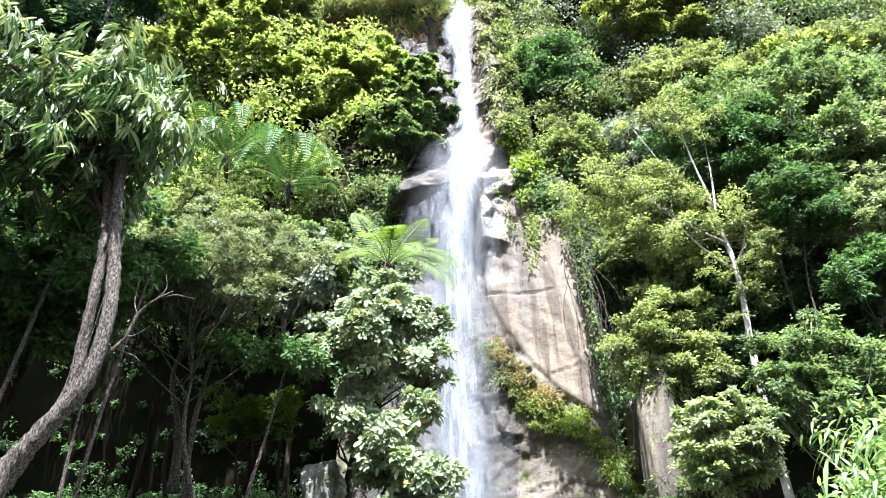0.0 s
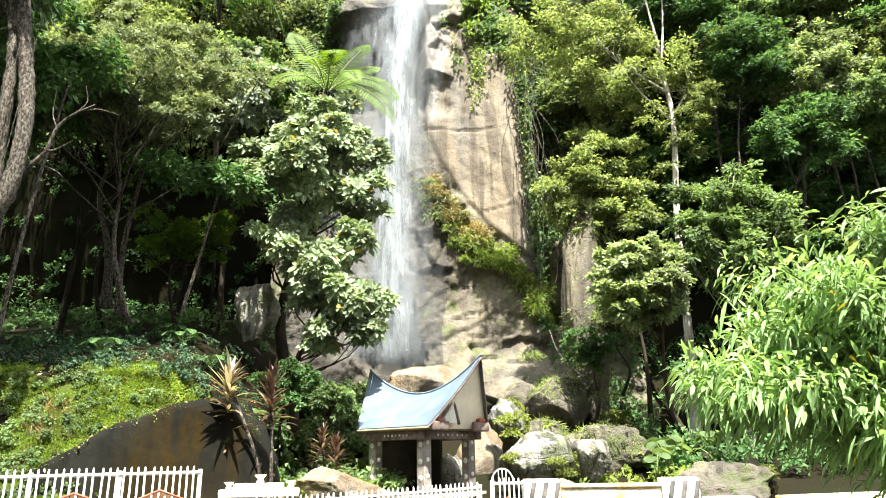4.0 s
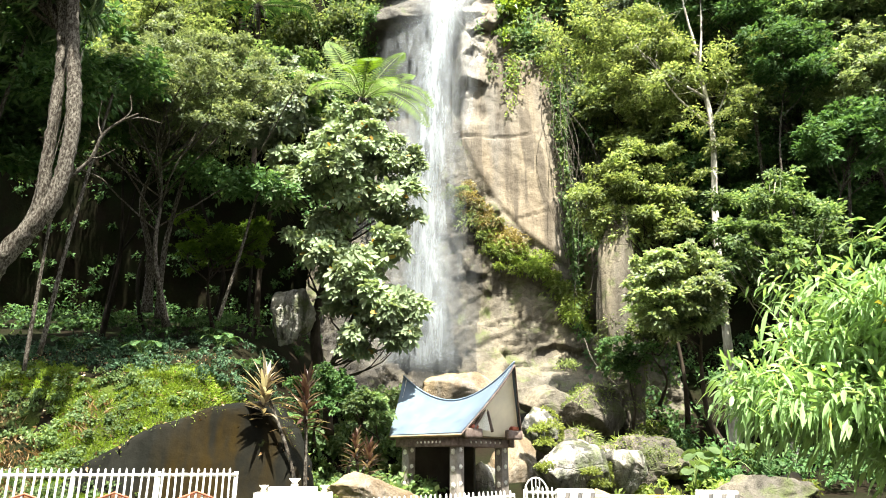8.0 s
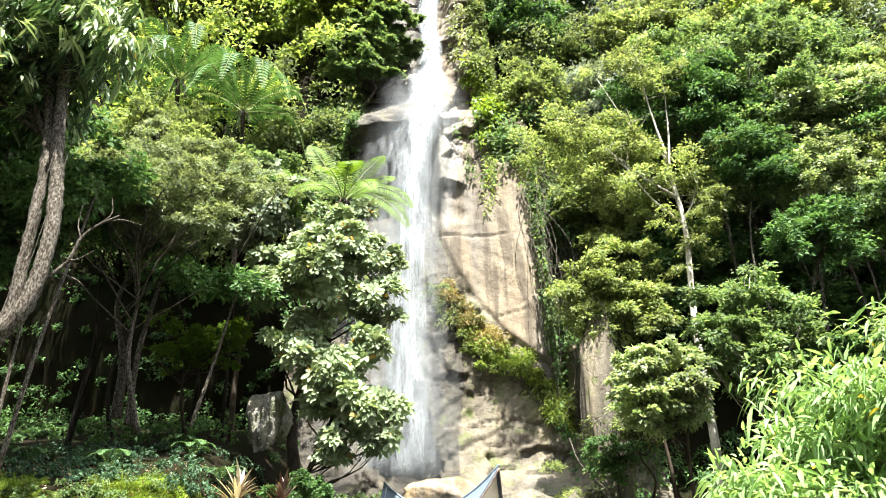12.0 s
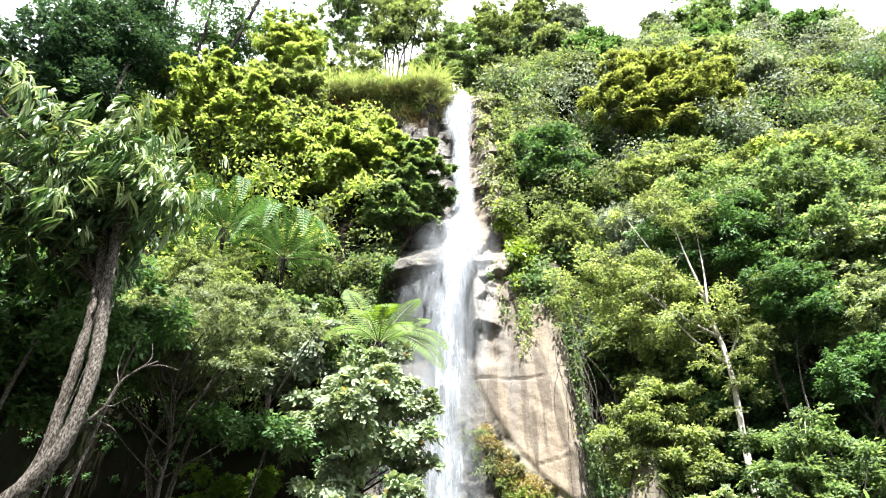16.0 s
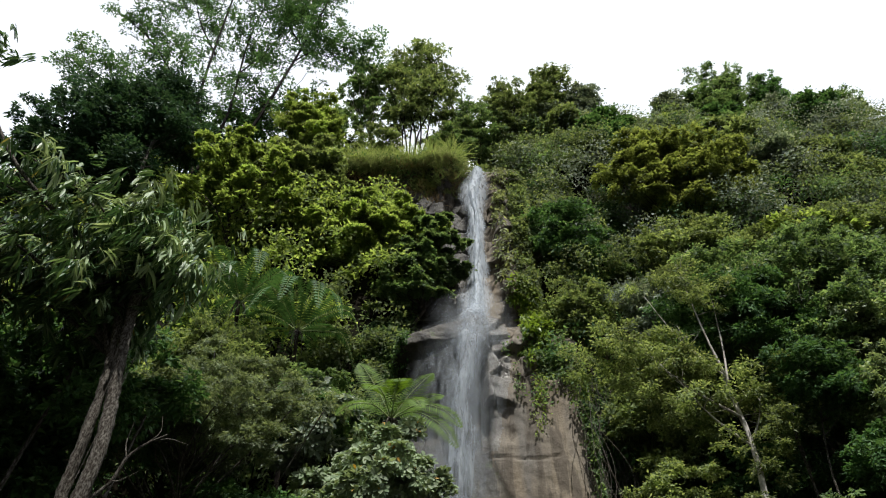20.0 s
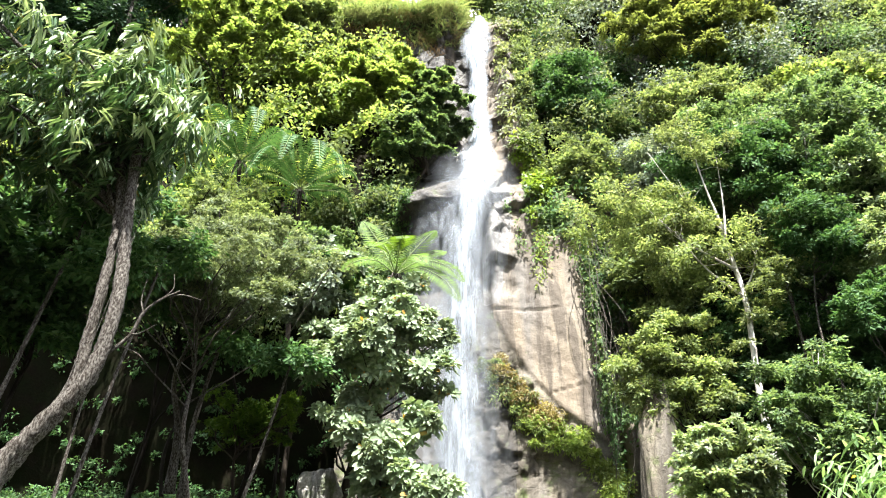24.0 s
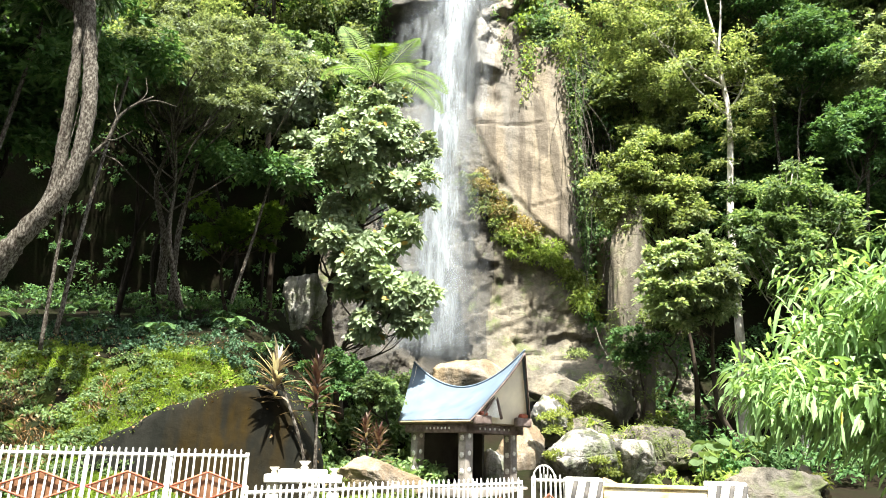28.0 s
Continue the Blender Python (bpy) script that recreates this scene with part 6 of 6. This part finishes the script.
stuff("bank_herbs", thicket(73, (-4.2, -0.9), (1.6, 2.7), 320, 0.24, 60, 0.09, 0.055), LEAF_YELLOW, "leafy herbs beside the pavilion", "herbs")
stuff("bank_herbs", thicket(74, (-4.5, 0.0), (2.6, 4.4), 240, 0.45, 70, 0.2, 0.12), LEAF_FRESH, "green shrubs behind the pavilion", "shrubs")
stuff("rock_plants", thicket(75, (4.5, 9.5), (2.4, 4.6), 80, 0.35, 60, 0.2, 0.08), LEAF_YELLOW, "tufts of light green plants on the rubble", "plants")
stuff("bank_herbs", thicket(17, (-13, -4.4), (3.1, 4.0), 150, 0.26, 60, 0.09, 0.05), LEAF_SHADE, "low herbs at the back of the bank, shade put into their colour", "herbs")
stuff("bank_herbs", thicket(16, (-13.5, -7.0), (1.2, 3.0), 420, 0.2, 50, 0.08, 0.05), LEAF_FRESH, "leafy weeds on the darker end of the bank", "herbs")
stuff("dry_stems", turf(78, (-13.2, -7.6), (1.15, 3.2), 9000, 0.3, 0.022, keep=lambda p: waves(p[:, 0], p[:, 1], 47, 1.1) > 0.1), LITTER, "withered brown stems and litter on the end of the bank", "litter")
stuff("fallen_leaves", turf(77, (-12, -3.5), (1.2, 3.6), 5200, 0.1, 0.06, keep=lambda p: p[:, 0] < 99, tilt=1.2), LITTER, "dry fallen leaves on the bank", "leaves")


# ---- ground plants ----
def ground_fern(at, count, reach, leaf, label, seed):
    rng = np.random.default_rng(seed)
    t = thing("ground_fern", at, label, "fern")
    for k in range(count):
        a = 6.283 * (k + rng.uniform(-0.3, 0.3)) / count
        out, long = np.array([math.cos(a), math.sin(a), 0]), reach * rng.uniform(0.75, 1.1)
        line = curve_points([np.zeros(3), out * long * 0.4 + [0, 0, long * 0.5], out * long * 0.8 + [0, 0, long * 0.5], out * long + [0, 0, long * 0.3]], 26)
        frond = part("frond", tube(line, 0.01, 0.003, 4, 10), STEM_GREEN, t, smooth=True)
        u = np.linspace(0, 1, 26)[3:]
        d = unit(np.gradient(line, axis=0))[3:]
        side = unit(np.cross(d, [0, 0, 1.0]))
        w = reach * 0.24 * np.sin(np.pi * np.clip(u * 0.9 + 0.1, 0, 1)) ** 0.7
        part("frond_blade", leaves(np.vstack([line[3:]] * 2), np.vstack([side + d * 0.4, -side + d * 0.4]), np.vstack([np.cross(side, d)] * 2), np.r_[w, w], np.full(46, long / 26 * 1.7), 0.1, 0.12), leaf, frond)
    return t


ground_fern((-9.7, 13.5, 3.6), 9, 0.9, LEAF_FERN_DULL, "blue-green fern at the foot of the leaning tree", 1)
for k, (x, s) in enumerate([(-8.2, 3.4), (-6.6, 3.7), (-5.6, 3.5), (-10.6, 3.5), (-7.4, 4.0), (-4.6, 3.3), (9.0, 3.2), (11.5, 3.4)]):
    p = land(np.array(x), np.array(s))
    ground_fern(tuple(p), 8, 0.75, LEAF_FERN_DULL, "green fern on the shaded bank", 10 + k)


def taro(at, count, size, seed):
    """Broad heart-shaped leaves on upright stalks."""
    rng = np.random.default_rng(seed)
    t = thing("taro_plant", at, "broad-leaved taro plant at the forest edge", "plant")
    for k in range(count):
        a = 6.283 * k / count + rng.uniform(-0.4, 0.4)
        out = np.array([math.cos(a), math.sin(a), 0])
        top = out * size * rng.uniform(0.3, 0.7) + [0, 0, size * rng.uniform(0.9, 1.5)]
        stalk = part("stalk", tube([(0, 0, 0), top * [0.4, 0.4, 0.7], top], 0.02, 0.012, 5, 8), STEM_GREEN, t, smooth=True)
        b = np.linspace(0, 2 * np.pi, 25)[:-1]
        r = size * 0.42 * (0.62 + 0.38 * np.cos(b) + 0.16 * np.abs(np.sin(b)) ** 0.5)
        side = np.cross(out, [0, 0, 1.0])
        tilt = unit(out + np.array([0, -0.4, -0.75]))
        v = np.vstack([top, top + np.outer(r * np.cos(b), tilt) + np.outer(r * np.sin(b), side) + np.outer(np.abs(np.sin(b)) * r * 0.2, [0, 0, 1.0])])
        i = np.arange(24)
        part("leaf", (v, [np.stack([0 * i, 1 + i, 1 + (i + 1) % 24], -1)]), LEAF_FRESH, stalk)
    return t


taro((8.3, 21.5, 1.0), 7, 0.75, 1)
taro((7.6, 20.6, 0.8), 5, 0.6, 2)
taro((10.2, 22.5, 1.2), 6, 0.7, 3)


def strap_clump(at, n, reach, leaf, label, seed):
    rng = np.random.default_rng(seed)
    t = thing("strap_plant", at, label, "plant")
    a, el = rng.uniform(0, 6.28, n), rng.uniform(0.75, 1.45, n)
    way = np.stack([np.cos(a) * np.cos(el), np.sin(a) * np.cos(el), np.sin(el)], -1)
    for k in range(n):
        part("leaf", straps(np.zeros((1, 3)), way[k : k + 1], reach * rng.uniform(0.6, 1.1), 0.09, rng.uniform(0.35, 0.85), 9, 0.3, 0.2), leaf, t)
    return t


strap_clump((9.2, 22.6, 1.1), 26, 3.0, LEAF_FRESH, "tall arching strap-leaved plant beside the pale tree", 4)
strap_clump((5.9, 22.2, 2.0), 16, 0.9, LEAF_YELLOW, "light green grassy tuft on the rock mound", 5)
strap_clump((4.9, 23.0, 2.3), 16, 0.9, LEAF_YELLOW, "light green grassy tuft below the cliff", 6)


stuff("rubble_plants", tufts_at(2, [(5.2, 26.9, 5.2, 0.5), (5.5, 27.0, 5.3, 0.35), (5.9, 24.8, 3.6, 0.4), (6.2, 24.9, 3.7, 0.5), (6.8, 26.0, 5.0, 0.6), (7.4, 24.4, 3.4, 0.6)], 110, 0.2, 0.05), LEAF_STRAW, "light green plants rooted in the rubble slope", "plants")
stuff("rock_plants", tufts_at(4, [(3.3, 20.7, 2.1, 0.35), (3.45, 20.7, 2.6, 0.4), (3.1, 20.8, 2.5, 0.3), (4.2, 18.9, 1.3, 0.3), (4.5, 19.2, 1.0, 0.3)], 260, 0.1, 0.05), LEAF_MUSTARD, "yellow-green plants rooted between the boulders", "plants")
stuff("verge_herbs", tufts_at(3, [(-5.2, 10.2, 0.55, 0.35), (-4.7, 10.5, 0.6, 0.4), (-4.2, 10.6, 0.5, 0.35), (-5.8, 10.0, 0.35, 0.35), (-3.9, 10.9, 0.4, 0.3)], 160, 0.12, 0.05), LEAF_YELLOW, "light green roadside herbs before the fence", "herbs")


# ---- cordylines ----
def cordyline(at, stems, label, seed, mats=(LEAF_STRAP,), size=1.0):
    rng = np.random.default_rng(seed)
    t = thing("cordyline", at, label, "plant", "cordylines by the slab")
    for k, tip in enumerate(stems):
        tip = np.array(tip, float)
        part("stem", tube([(0, 0, 0), tip * [0.4, 0.4, 0.5], tip], 0.045, 0.03, 7, 12, 0.05, rng), BARK, t, smooth=True)
        n = 64
        u = rng.random(n)
        a, el = rng.uniform(0, 6.28, n), 0.15 + 1.2 * u
        way = np.stack([np.cos(a) * np.cos(el), np.sin(a) * np.cos(el), np.sin(el)], -1)
        base = tip + np.stack([0 * u, 0 * u, 0.8 * (u - 0.75)], -1) * size
        part("leaf_rosette", straps(base, way, size * rng.uniform(0.4, 0.75, n), 0.075 * size, rng.uniform(0.05, 0.5, n), 5, 0.4, 0.2), mats[k % len(mats)], t)
    return t


cordyline((-2.6, 14.5, 0.35), [(-1.0, 0.0, 2.75), (-0.12, 0.05, 2.55)], "tall cordyline with purple and cream strap leaves", 1, (LEAF_STRAP_PALE, LEAF_STRAP), 1.1)
cordyline((-2.0, 18.8, 1.0), [(-0.1, 0, 1.0), (0.25, 0.1, 0.7)], "purple cordyline against the pavilion", 2, (LEAF_STRAP,), 0.9)
cordyline((-9.7, 13.7, 1.1), [(0, 0, 0.9)], "dark purple cordyline at the fence", 3, (LEAF_STRAP,), 0.9)


# ---- the pavilion with its swept saddle roof ----
def pavilion(at, turn):
    t = thing("pavilion", at, "small pavilion with a swept zinc saddle roof and painted posts", "pavilion", turn=turn)
    half_u, half_v, tip_u, eave, ridge = 1.45, 1.27, 2.3, 1.87, 2.85

    def roof_at(p, q, lift=0.0, side=-1):
        u = p * (tip_u * (1 - q) + half_u * q)
        top = ridge + 0.9 * np.abs(p) ** 1.9
        z = top + (eave - top) * (q**0.86) + lift
        return np.stack([u, side * half_v * q, z + 0 * q], -1)

    P, Q = np.meshgrid(np.linspace(-1, 1, 41), np.linspace(0, 1, 15))
    for side in (-1, 1):
        a, b = grid(roof_at(P, Q, 0.03, side)), grid(roof_at(P, Q, 0.0, side))
        rim = join(a, b)
        part("roof_sheet", rim, ZINC, t, "blue-grey zinc roof sheet", True)
        e = roof_at(np.linspace(-1, 1, 25), np.ones(25), -0.03, side)
        part("eave_board", tube(e, 0.035, 0.035, 6, 30), WOOD, t, smooth=True)
    r = roof_at(np.linspace(-1, 1, 25), np.zeros(25), 0.04)
    part("ridge_cap", tube(r, 0.03, 0.03, 6, 40), ZINC, t, smooth=True)
    for end in (-1, 1):
        q = np.linspace(0, 1, 13)
        low, high = roof_at(end * np.ones(13), q, -0.04, -1), roof_at(end * np.ones(13), q, -0.04, 1)
        inset = np.array([-end * 0.10, 0, 0])
        v = np.vstack([low + inset, high + inset, low + inset * 1.4, high + inset * 1.4])
        i = np.arange(12)
        f = np.vstack([np.stack([i, i + 1, 13 + i + 1, 13 + i], -1), np.stack([26 + i, 39 + i, 39 + i + 1, 26 + i + 1], -1)])
        part("gable", (v, [f]), CREAM, t, "cream painted gable board")
        for lineup in (low, high):
            part("barge_board", tube(lineup, 0.025, 0.025, 6, 26), CARVED, t, smooth=True)
        top = np.array([end * (half_u + 0.22), -0.5, eave + 0.72])
        for foot in (-0.92, -0.12):
            part("gable_brace", tube([(end * (half_u + 0.10), foot, eave + 0.08), top], 0.045, 0.045, 6, 6), CARVED, t, smooth=True)
        tri = np.array([(end * (half_u + 0.10), -0.84, eave + 0.1), (end * (half_u + 0.10), -0.2, eave + 0.1), top - [0, 0, 0.12]])
        part("gable_panel", (np.vstack([tri, tri + [end * 0.012, 0, 0]]), [np.array([[0, 1, 2], [3, 4, 5]])]), PAINT_WHITE, t, "white board within the gable brace")
        for s in (-1, 1):
            part("carved_board", moved(box((0, 0, 0), (0.16, 0.62, 0.26), 0.05), (end * (half_u + 0.06), s * 0.85, eave + 0.02)), CARVED, t, "carved board with worn red paint")
            part("carved_top", moved(box((0, 0, 0), (0.17, 0.30, 0.12), 0.04), (end * (half_u + 0.06), s * 0.85, eave + 0.19)), PAINT_RED, t)
    for s in (-1, 1):
        part("beam", box((0, s * 1.08, eave - 0.20), (2.5, 0.22, 0.24), 0.03), CARVED, t)
        part("beam", box((s * 1.08, 0, eave - 0.205), (0.22, 2.3, 0.23), 0.03), CARVED, t)
        for k in range(7):
            part("rosette", moved(petals(0.035), (0.3 + 0.15 * k - 0.6, s * 1.195 if s < 0 else 1.195, eave - 0.2), 0), PAINT_WHITE, t)
            part("rosette", moved(petals(0.035), (s * 1.195, -0.6 + 0.2 * k, eave - 0.2), 90 if s > 0 else -90), PAINT_WHITE, t)
    for su in (-1, 1):
        for sv in (-1, 1):
            post = part("post", box((su * 0.97, sv * 0.92, (eave - 0.3) / 2), (0.28, 0.28, eave - 0.3), 0.02), CONCRETE_GREY, t, "grey post painted with white flowers")
            for z in (0.55, 0.98, 1.42):
                part("painted_flower", moved(petals(0.085), (su * 0.97, sv * 0.92 - 0.143, z)), PAINT_WHITE, post)
                part("painted_flower", moved(petals(0.07), (su * 0.97 + 0.143, sv * 0.92, z + 0.05), 90), PAINT_WHITE, post)
    # near-black walls imitating shade within; the second is added to darken the opening
    part("back_wall", box((-1.02, 0, 0.85), (0.10, 1.7, 1.6), 0.02), INNER_SHADE, t)
    part("back_wall", box((-0.55, 1.02, 0.85), (0.75, 0.10, 1.6), 0.02), INNER_SHADE, t)
    part("plinth", box((0, 0, 0.02), (2.6, 2.6, 0.24), 0.03), CONCRETE_GREY, t)
    part("ceiling_board", box((0, 0, eave - 0.06), (2.5, 2.5, 0.04)), WOOD, t)
    return t


def petals(r):
    """A flat flower of eight rounded petals, facing towards -y."""
    a = np.linspace(0, 2 * np.pi, 33)[:-1]
    d = r * (0.68 + 0.32 * np.abs(np.cos(a * 4)))
    v = np.vstack([np.stack([d * np.cos(a), 0 * a - 0.006, d * np.sin(a)], -1), np.stack([d * np.cos(a), 0 * a + 0.004, d * np.sin(a)], -1), [[0, -0.009, 0]]])
    i = np.arange(32)
    k = (i + 1) % 32
    return v, [np.stack([i, k, 0 * i + 64], -1), np.stack([i, i + 32, k + 32, k], -1)]


pavilion((0.6, 20.2, 0.45), -46)


# ---- fences ----
def picket(tall, wide=0.032, thick=0.018):
    w, d = wide / 2, thick / 2
    v = [(sx * w, sy * d, z) for z in (0, tall - 0.03) for sx, sy in ((-1, -1), (1, -1), (1, 1), (-1, 1))] + [(0, -d, tall), (0, d, tall)]
    return np.array(v), [np.array([[0, 1, 5, 4], [1, 2, 6, 5], [2, 3, 7, 6], [3, 0, 4, 7]]), np.array([[4, 5, 8], [6, 7, 9], [5, 6, 9], [5, 9, 8], [7, 4, 8], [7, 8, 9]])]


def fence(a, b, base, tall, spacing, label, posts=4, diamonds=True, arch=()):
    a, b = np.array(a, float), np.array(b, float)
    long = np.linalg.norm((b - a)[:2])
    turn = math.degrees(math.atan2(b[1] - a[1], b[0] - a[0]))
    t = thing("picket_fence", (a[0], a[1], base), label, "fence", turn=turn)
    shape = picket(tall)
    mesh = build_mesh("picket", *shape, PAINT_WHITE)
    rise = (b[2] - a[2])
    for k in range(int(long / spacing)):
        ob = new("picket", mesh)
        ob.parent = t
        ob.matrix_basis = pose((k + 0.5) * spacing, -0.03 + 0.004 * ((k * 7) % 5 - 2), rise * (k + 0.5) * spacing / long, 0, 0.9 * ((k * 13) % 7 - 3) / 3, 0)
    for z in (tall - 0.12, 0.12):
        part("rail", tube([(0, 0, z), (long, 0, z + rise)], 0.032, 0.032, 4, 3), PAINT_WHITE, t)
    for k in range(posts):
        x = long * k / (posts - 1)
        part("post", box((x, 0.02, tall / 2 - 0.05 + rise * k / (posts - 1)), (0.07, 0.06, tall - 0.02), 0.008), PAINT_WHITE, t)
    if diamonds:
        bay = long / (posts - 1)
        for k in range(posts - 1):
            x0, x1, zm = bay * k + 0.05, bay * (k + 1) - 0.05, tall * 0.42 + rise * (k + 0.5) / (posts - 1)
            xm = (x0 + x1) / 2
            v = np.array([(x0, 0.03, zm), (xm, 0.03, zm - 0.24), (x1, 0.03, zm), (xm, 0.03, zm + 0.24)])
            v = np.vstack([v, v + [0, 0.012, 0]])
            panel = part("diamond_panel", (v, [np.array([[0, 1, 2, 3], [7, 6, 5, 4]])]), PANEL_BROWN, t, "red-brown diamond panel")
            for p, q in ((0, 1), (1, 2), (2, 3), (3, 0)):
                part("diamond_edge", tube([v[p] - [0, 0.07, 0], v[q] - [0, 0.07, 0]], 0.018, 0.018, 4, 2), PAINT_RED, panel)
    for x, r in arch:
        pts = [(x + r * math.cos(k * math.pi / 8), 0, tall - 0.1 + 1.2 * r * math.sin(k * math.pi / 8)) for k in range(9)]
        part("arch", tube(pts, 0.016, 0.016, 5, 20), PAINT_WHITE, t, smooth=True)
        for f in (-0.35, 0, 0.35):
            part("arch_bar", tube([(x + f * r, 0, tall - 0.1), (x + f * r, 0, tall - 0.1 + 1.2 * r * math.sqrt(1 - f * f))], 0.012, 0.012, 5, 2), PAINT_WHITE, t)
    return t


fence((-9.6, 10.2, 0), (-3.62, 13.0, 0), 0.38, 1.1, 0.115, "white steel picket fence with red-brown diamond panels", 6)
fence((-3.2, 11.5, 0), (1.62, 14.5, 0.12), -0.12, 1.06, 0.11, "white picket fence along the road before the pavilion", 6, True, ((1.15, 0.22),))
fence((1.84, 14.35, 0), (2.46, 14.2, 0), 0.08, 1.06, 0.1, "small white picket gate with an arched top", 2, True, ((0.22, 0.22),))


def white_gateway(at, turn):
    t = thing("gateway", at, "white plastered gateway top with urn finials", "gateway", turn=turn)
    part("slab", box((0, 0, 0.98), (1.42, 0.42, 0.15), 0.03), CONCRETE, t)
    part("cap", box((-0.02, 0, 1.10), (0.9, 0.3, 0.10), 0.03), CONCRETE, t)
    for x, z, s in ((-0.55, 1.06, 0.9), (0.0, 1.15, 1.1), (0.55, 1.06, 0.9)):
        rings = [(0.05, 0.0), (0.07, 0.03), (0.04, 0.06), (0.10, 0.13), (0.09, 0.135)]
        a = np.linspace(0, 2 * np.pi, 17)
        v = np.stack([np.stack([x + s * r * np.cos(a), s * r * np.sin(a), z + s * h + 0 * a], -1) for r, h in rings])
        part("urn", grid(v), CONCRETE, t, smooth=True)
    for x in (-0.55, 0.55):
        part("pillar", box((x, 0, 0.45), (0.22, 0.26, 0.9), 0.02), CONCRETE, t)
    return t


white_gateway((-2.58, 13.2, 0.0), 8)


def barrier(at, turn, long):
    """A concrete road barrier: a wall between two striped posts."""
    t = thing("road_barrier", at, "white and yellow concrete road barrier with black-striped posts", "barrier", turn=turn)
    v, f = box((long / 2, 0, 0.42), (long, 0.26, 0.94), 0.03)
    part("wall", (v, f), PAINT_YELLOW, t, "barrier wall, yellow paint worn to white")
    part("coping", box((long / 2, 0, 0.905), (long + 0.01, 0.32, 0.07), 0.02), PAINT_YELLOW, t)
    for x in (-0.38, long + 0.36):
        post = part("post", box((x, 0, 0.5), (0.72, 0.40, 1.08), 0.03), CONCRETE, t, "white post with slanting black stripes")
        for k in range(3):
            a = x - 0.24 + 0.24 * k
            v = np.array([(a - 0.12, -0.206, 0.25), (a - 0.03, -0.206, 0.25), (a + 0.14, -0.206, 0.98), (a + 0.05, -0.206, 0.98)])
            v = np.vstack([v, v + [0, 0.008, 0]])
            part("stripe", (v, [np.array([[0, 1, 2, 3]]), np.array([[0, 4, 5, 1], [1, 5, 6, 2], [2, 6, 7, 3], [3, 7, 4, 0]])]), PAINT_BLACK, post, "worn black stripe")
    return t


barrier((3.18, 14.05, 0.06), -8, 1.95)
low = thing("low_wall", (6.2, 13.2, 0.0), "low whitewashed kerb wall beside the road", "wall", turn=-6)
part("wall", box((0, 0, 0.36), (0.9, 0.3, 0.8), 0.03), CONCRETE, low)
low = thing("low_wall", (7.3, 11.6, 0.0), "low white and orange road wall", "wall", turn=12)
part("wall", box((0, 0, 0.42), (2.2, 0.3, 0.9), 0.03), PAINT_YELLOW, low)


# ---- the shed roof at the edge ----
shed = thing("shed", (-6.77, 7.6, 0.0), "small shed with a corrugated zinc roof", "shed", turn=47)
u, w = np.meshgrid(np.linspace(0, 1.7, 100), np.linspace(0, 1.9, 12))
part("roof_sheet", grid(np.stack([u - 0.5, w - 0.95, 2.48 + 0.86 * w + 0.022 * np.sin(u * 2 * np.pi / 0.076)], -1)), ZINC_OLD, shed, "corrugated zinc roof sheet", True)
part("fascia", box((0.35, -0.93, 2.40), (1.7, 0.04, 0.14), 0.01), WOOD, shed, "raw timber fascia")
for x in (-0.4, 1.1):
    for y in (-0.85, 0.9):
        part("post", box((x, y, 1.2 + 0.72 * (y > 0)), (0.09, 0.09, 2.4 + 1.44 * (y > 0)), 0.01), WOOD, shed)


# ---- the shrub close by ----
def lance_shrub(at, stems, seed, label):
    rng = np.random.default_rng(seed)
    t = thing("lance_leaved_shrub", at, label, "shrub")
    for tip in stems:
        tip = np.array(tip, float)
        mid = tip * [0.4, 0.45, 0.82] + rng.normal(size=3) * 0.07
        line = [(0, 0, 0), mid, tip]
        stem = part("stem", tube(line, 0.025, 0.006, 6, 22), STEM_GREEN, t, smooth=True)
        c = curve_points(line, 60)
        c = c[28:]
        pick = np.repeat(np.arange(32), 9)
        d = unit(np.gradient(c, axis=0))[pick]
        a = rng.uniform(0, 6.28, 288)
        ref = unit(np.cross(d, [0.3, 0.2, 1.0]))
        out = ref * np.cos(a)[:, None] + np.cross(d, ref) * np.sin(a)[:, None]
        base = c[pick] + rng.normal(size=(288, 3)) * 0.07 + out * 0.05
        way = unit(out * 0.9 + d * 0.5 - [0.1, 0.15, 0.25] + rng.normal(size=(288, 3)) * 0.25)
        part("foliage", straps(base, way, rng.uniform(0.07, 0.16, 288), rng.uniform(0.018, 0.032, 288), rng.uniform(0.1, 0.6, 288), 3, 0.36, 0.16, rng.normal(size=288) * 0.6), LEAF_NEAR, stem)
    return t


rng = np.random.default_rng(19)
stems = []
for _ in range(78):
    x = rng.uniform(-1.85, 0.9)
    reach = float(smooth(x, -1.9, -0.9))
    stems.append((x, rng.uniform(-0.55, 0.55), 1.98 + 0.06 * rng.normal() + reach * rng.uniform(-0.35, 1.2)))
lance_shrub((3.62, 4.1, 0.0), stems, 20, "bright green shrub with long lance-shaped leaves at the roadside")
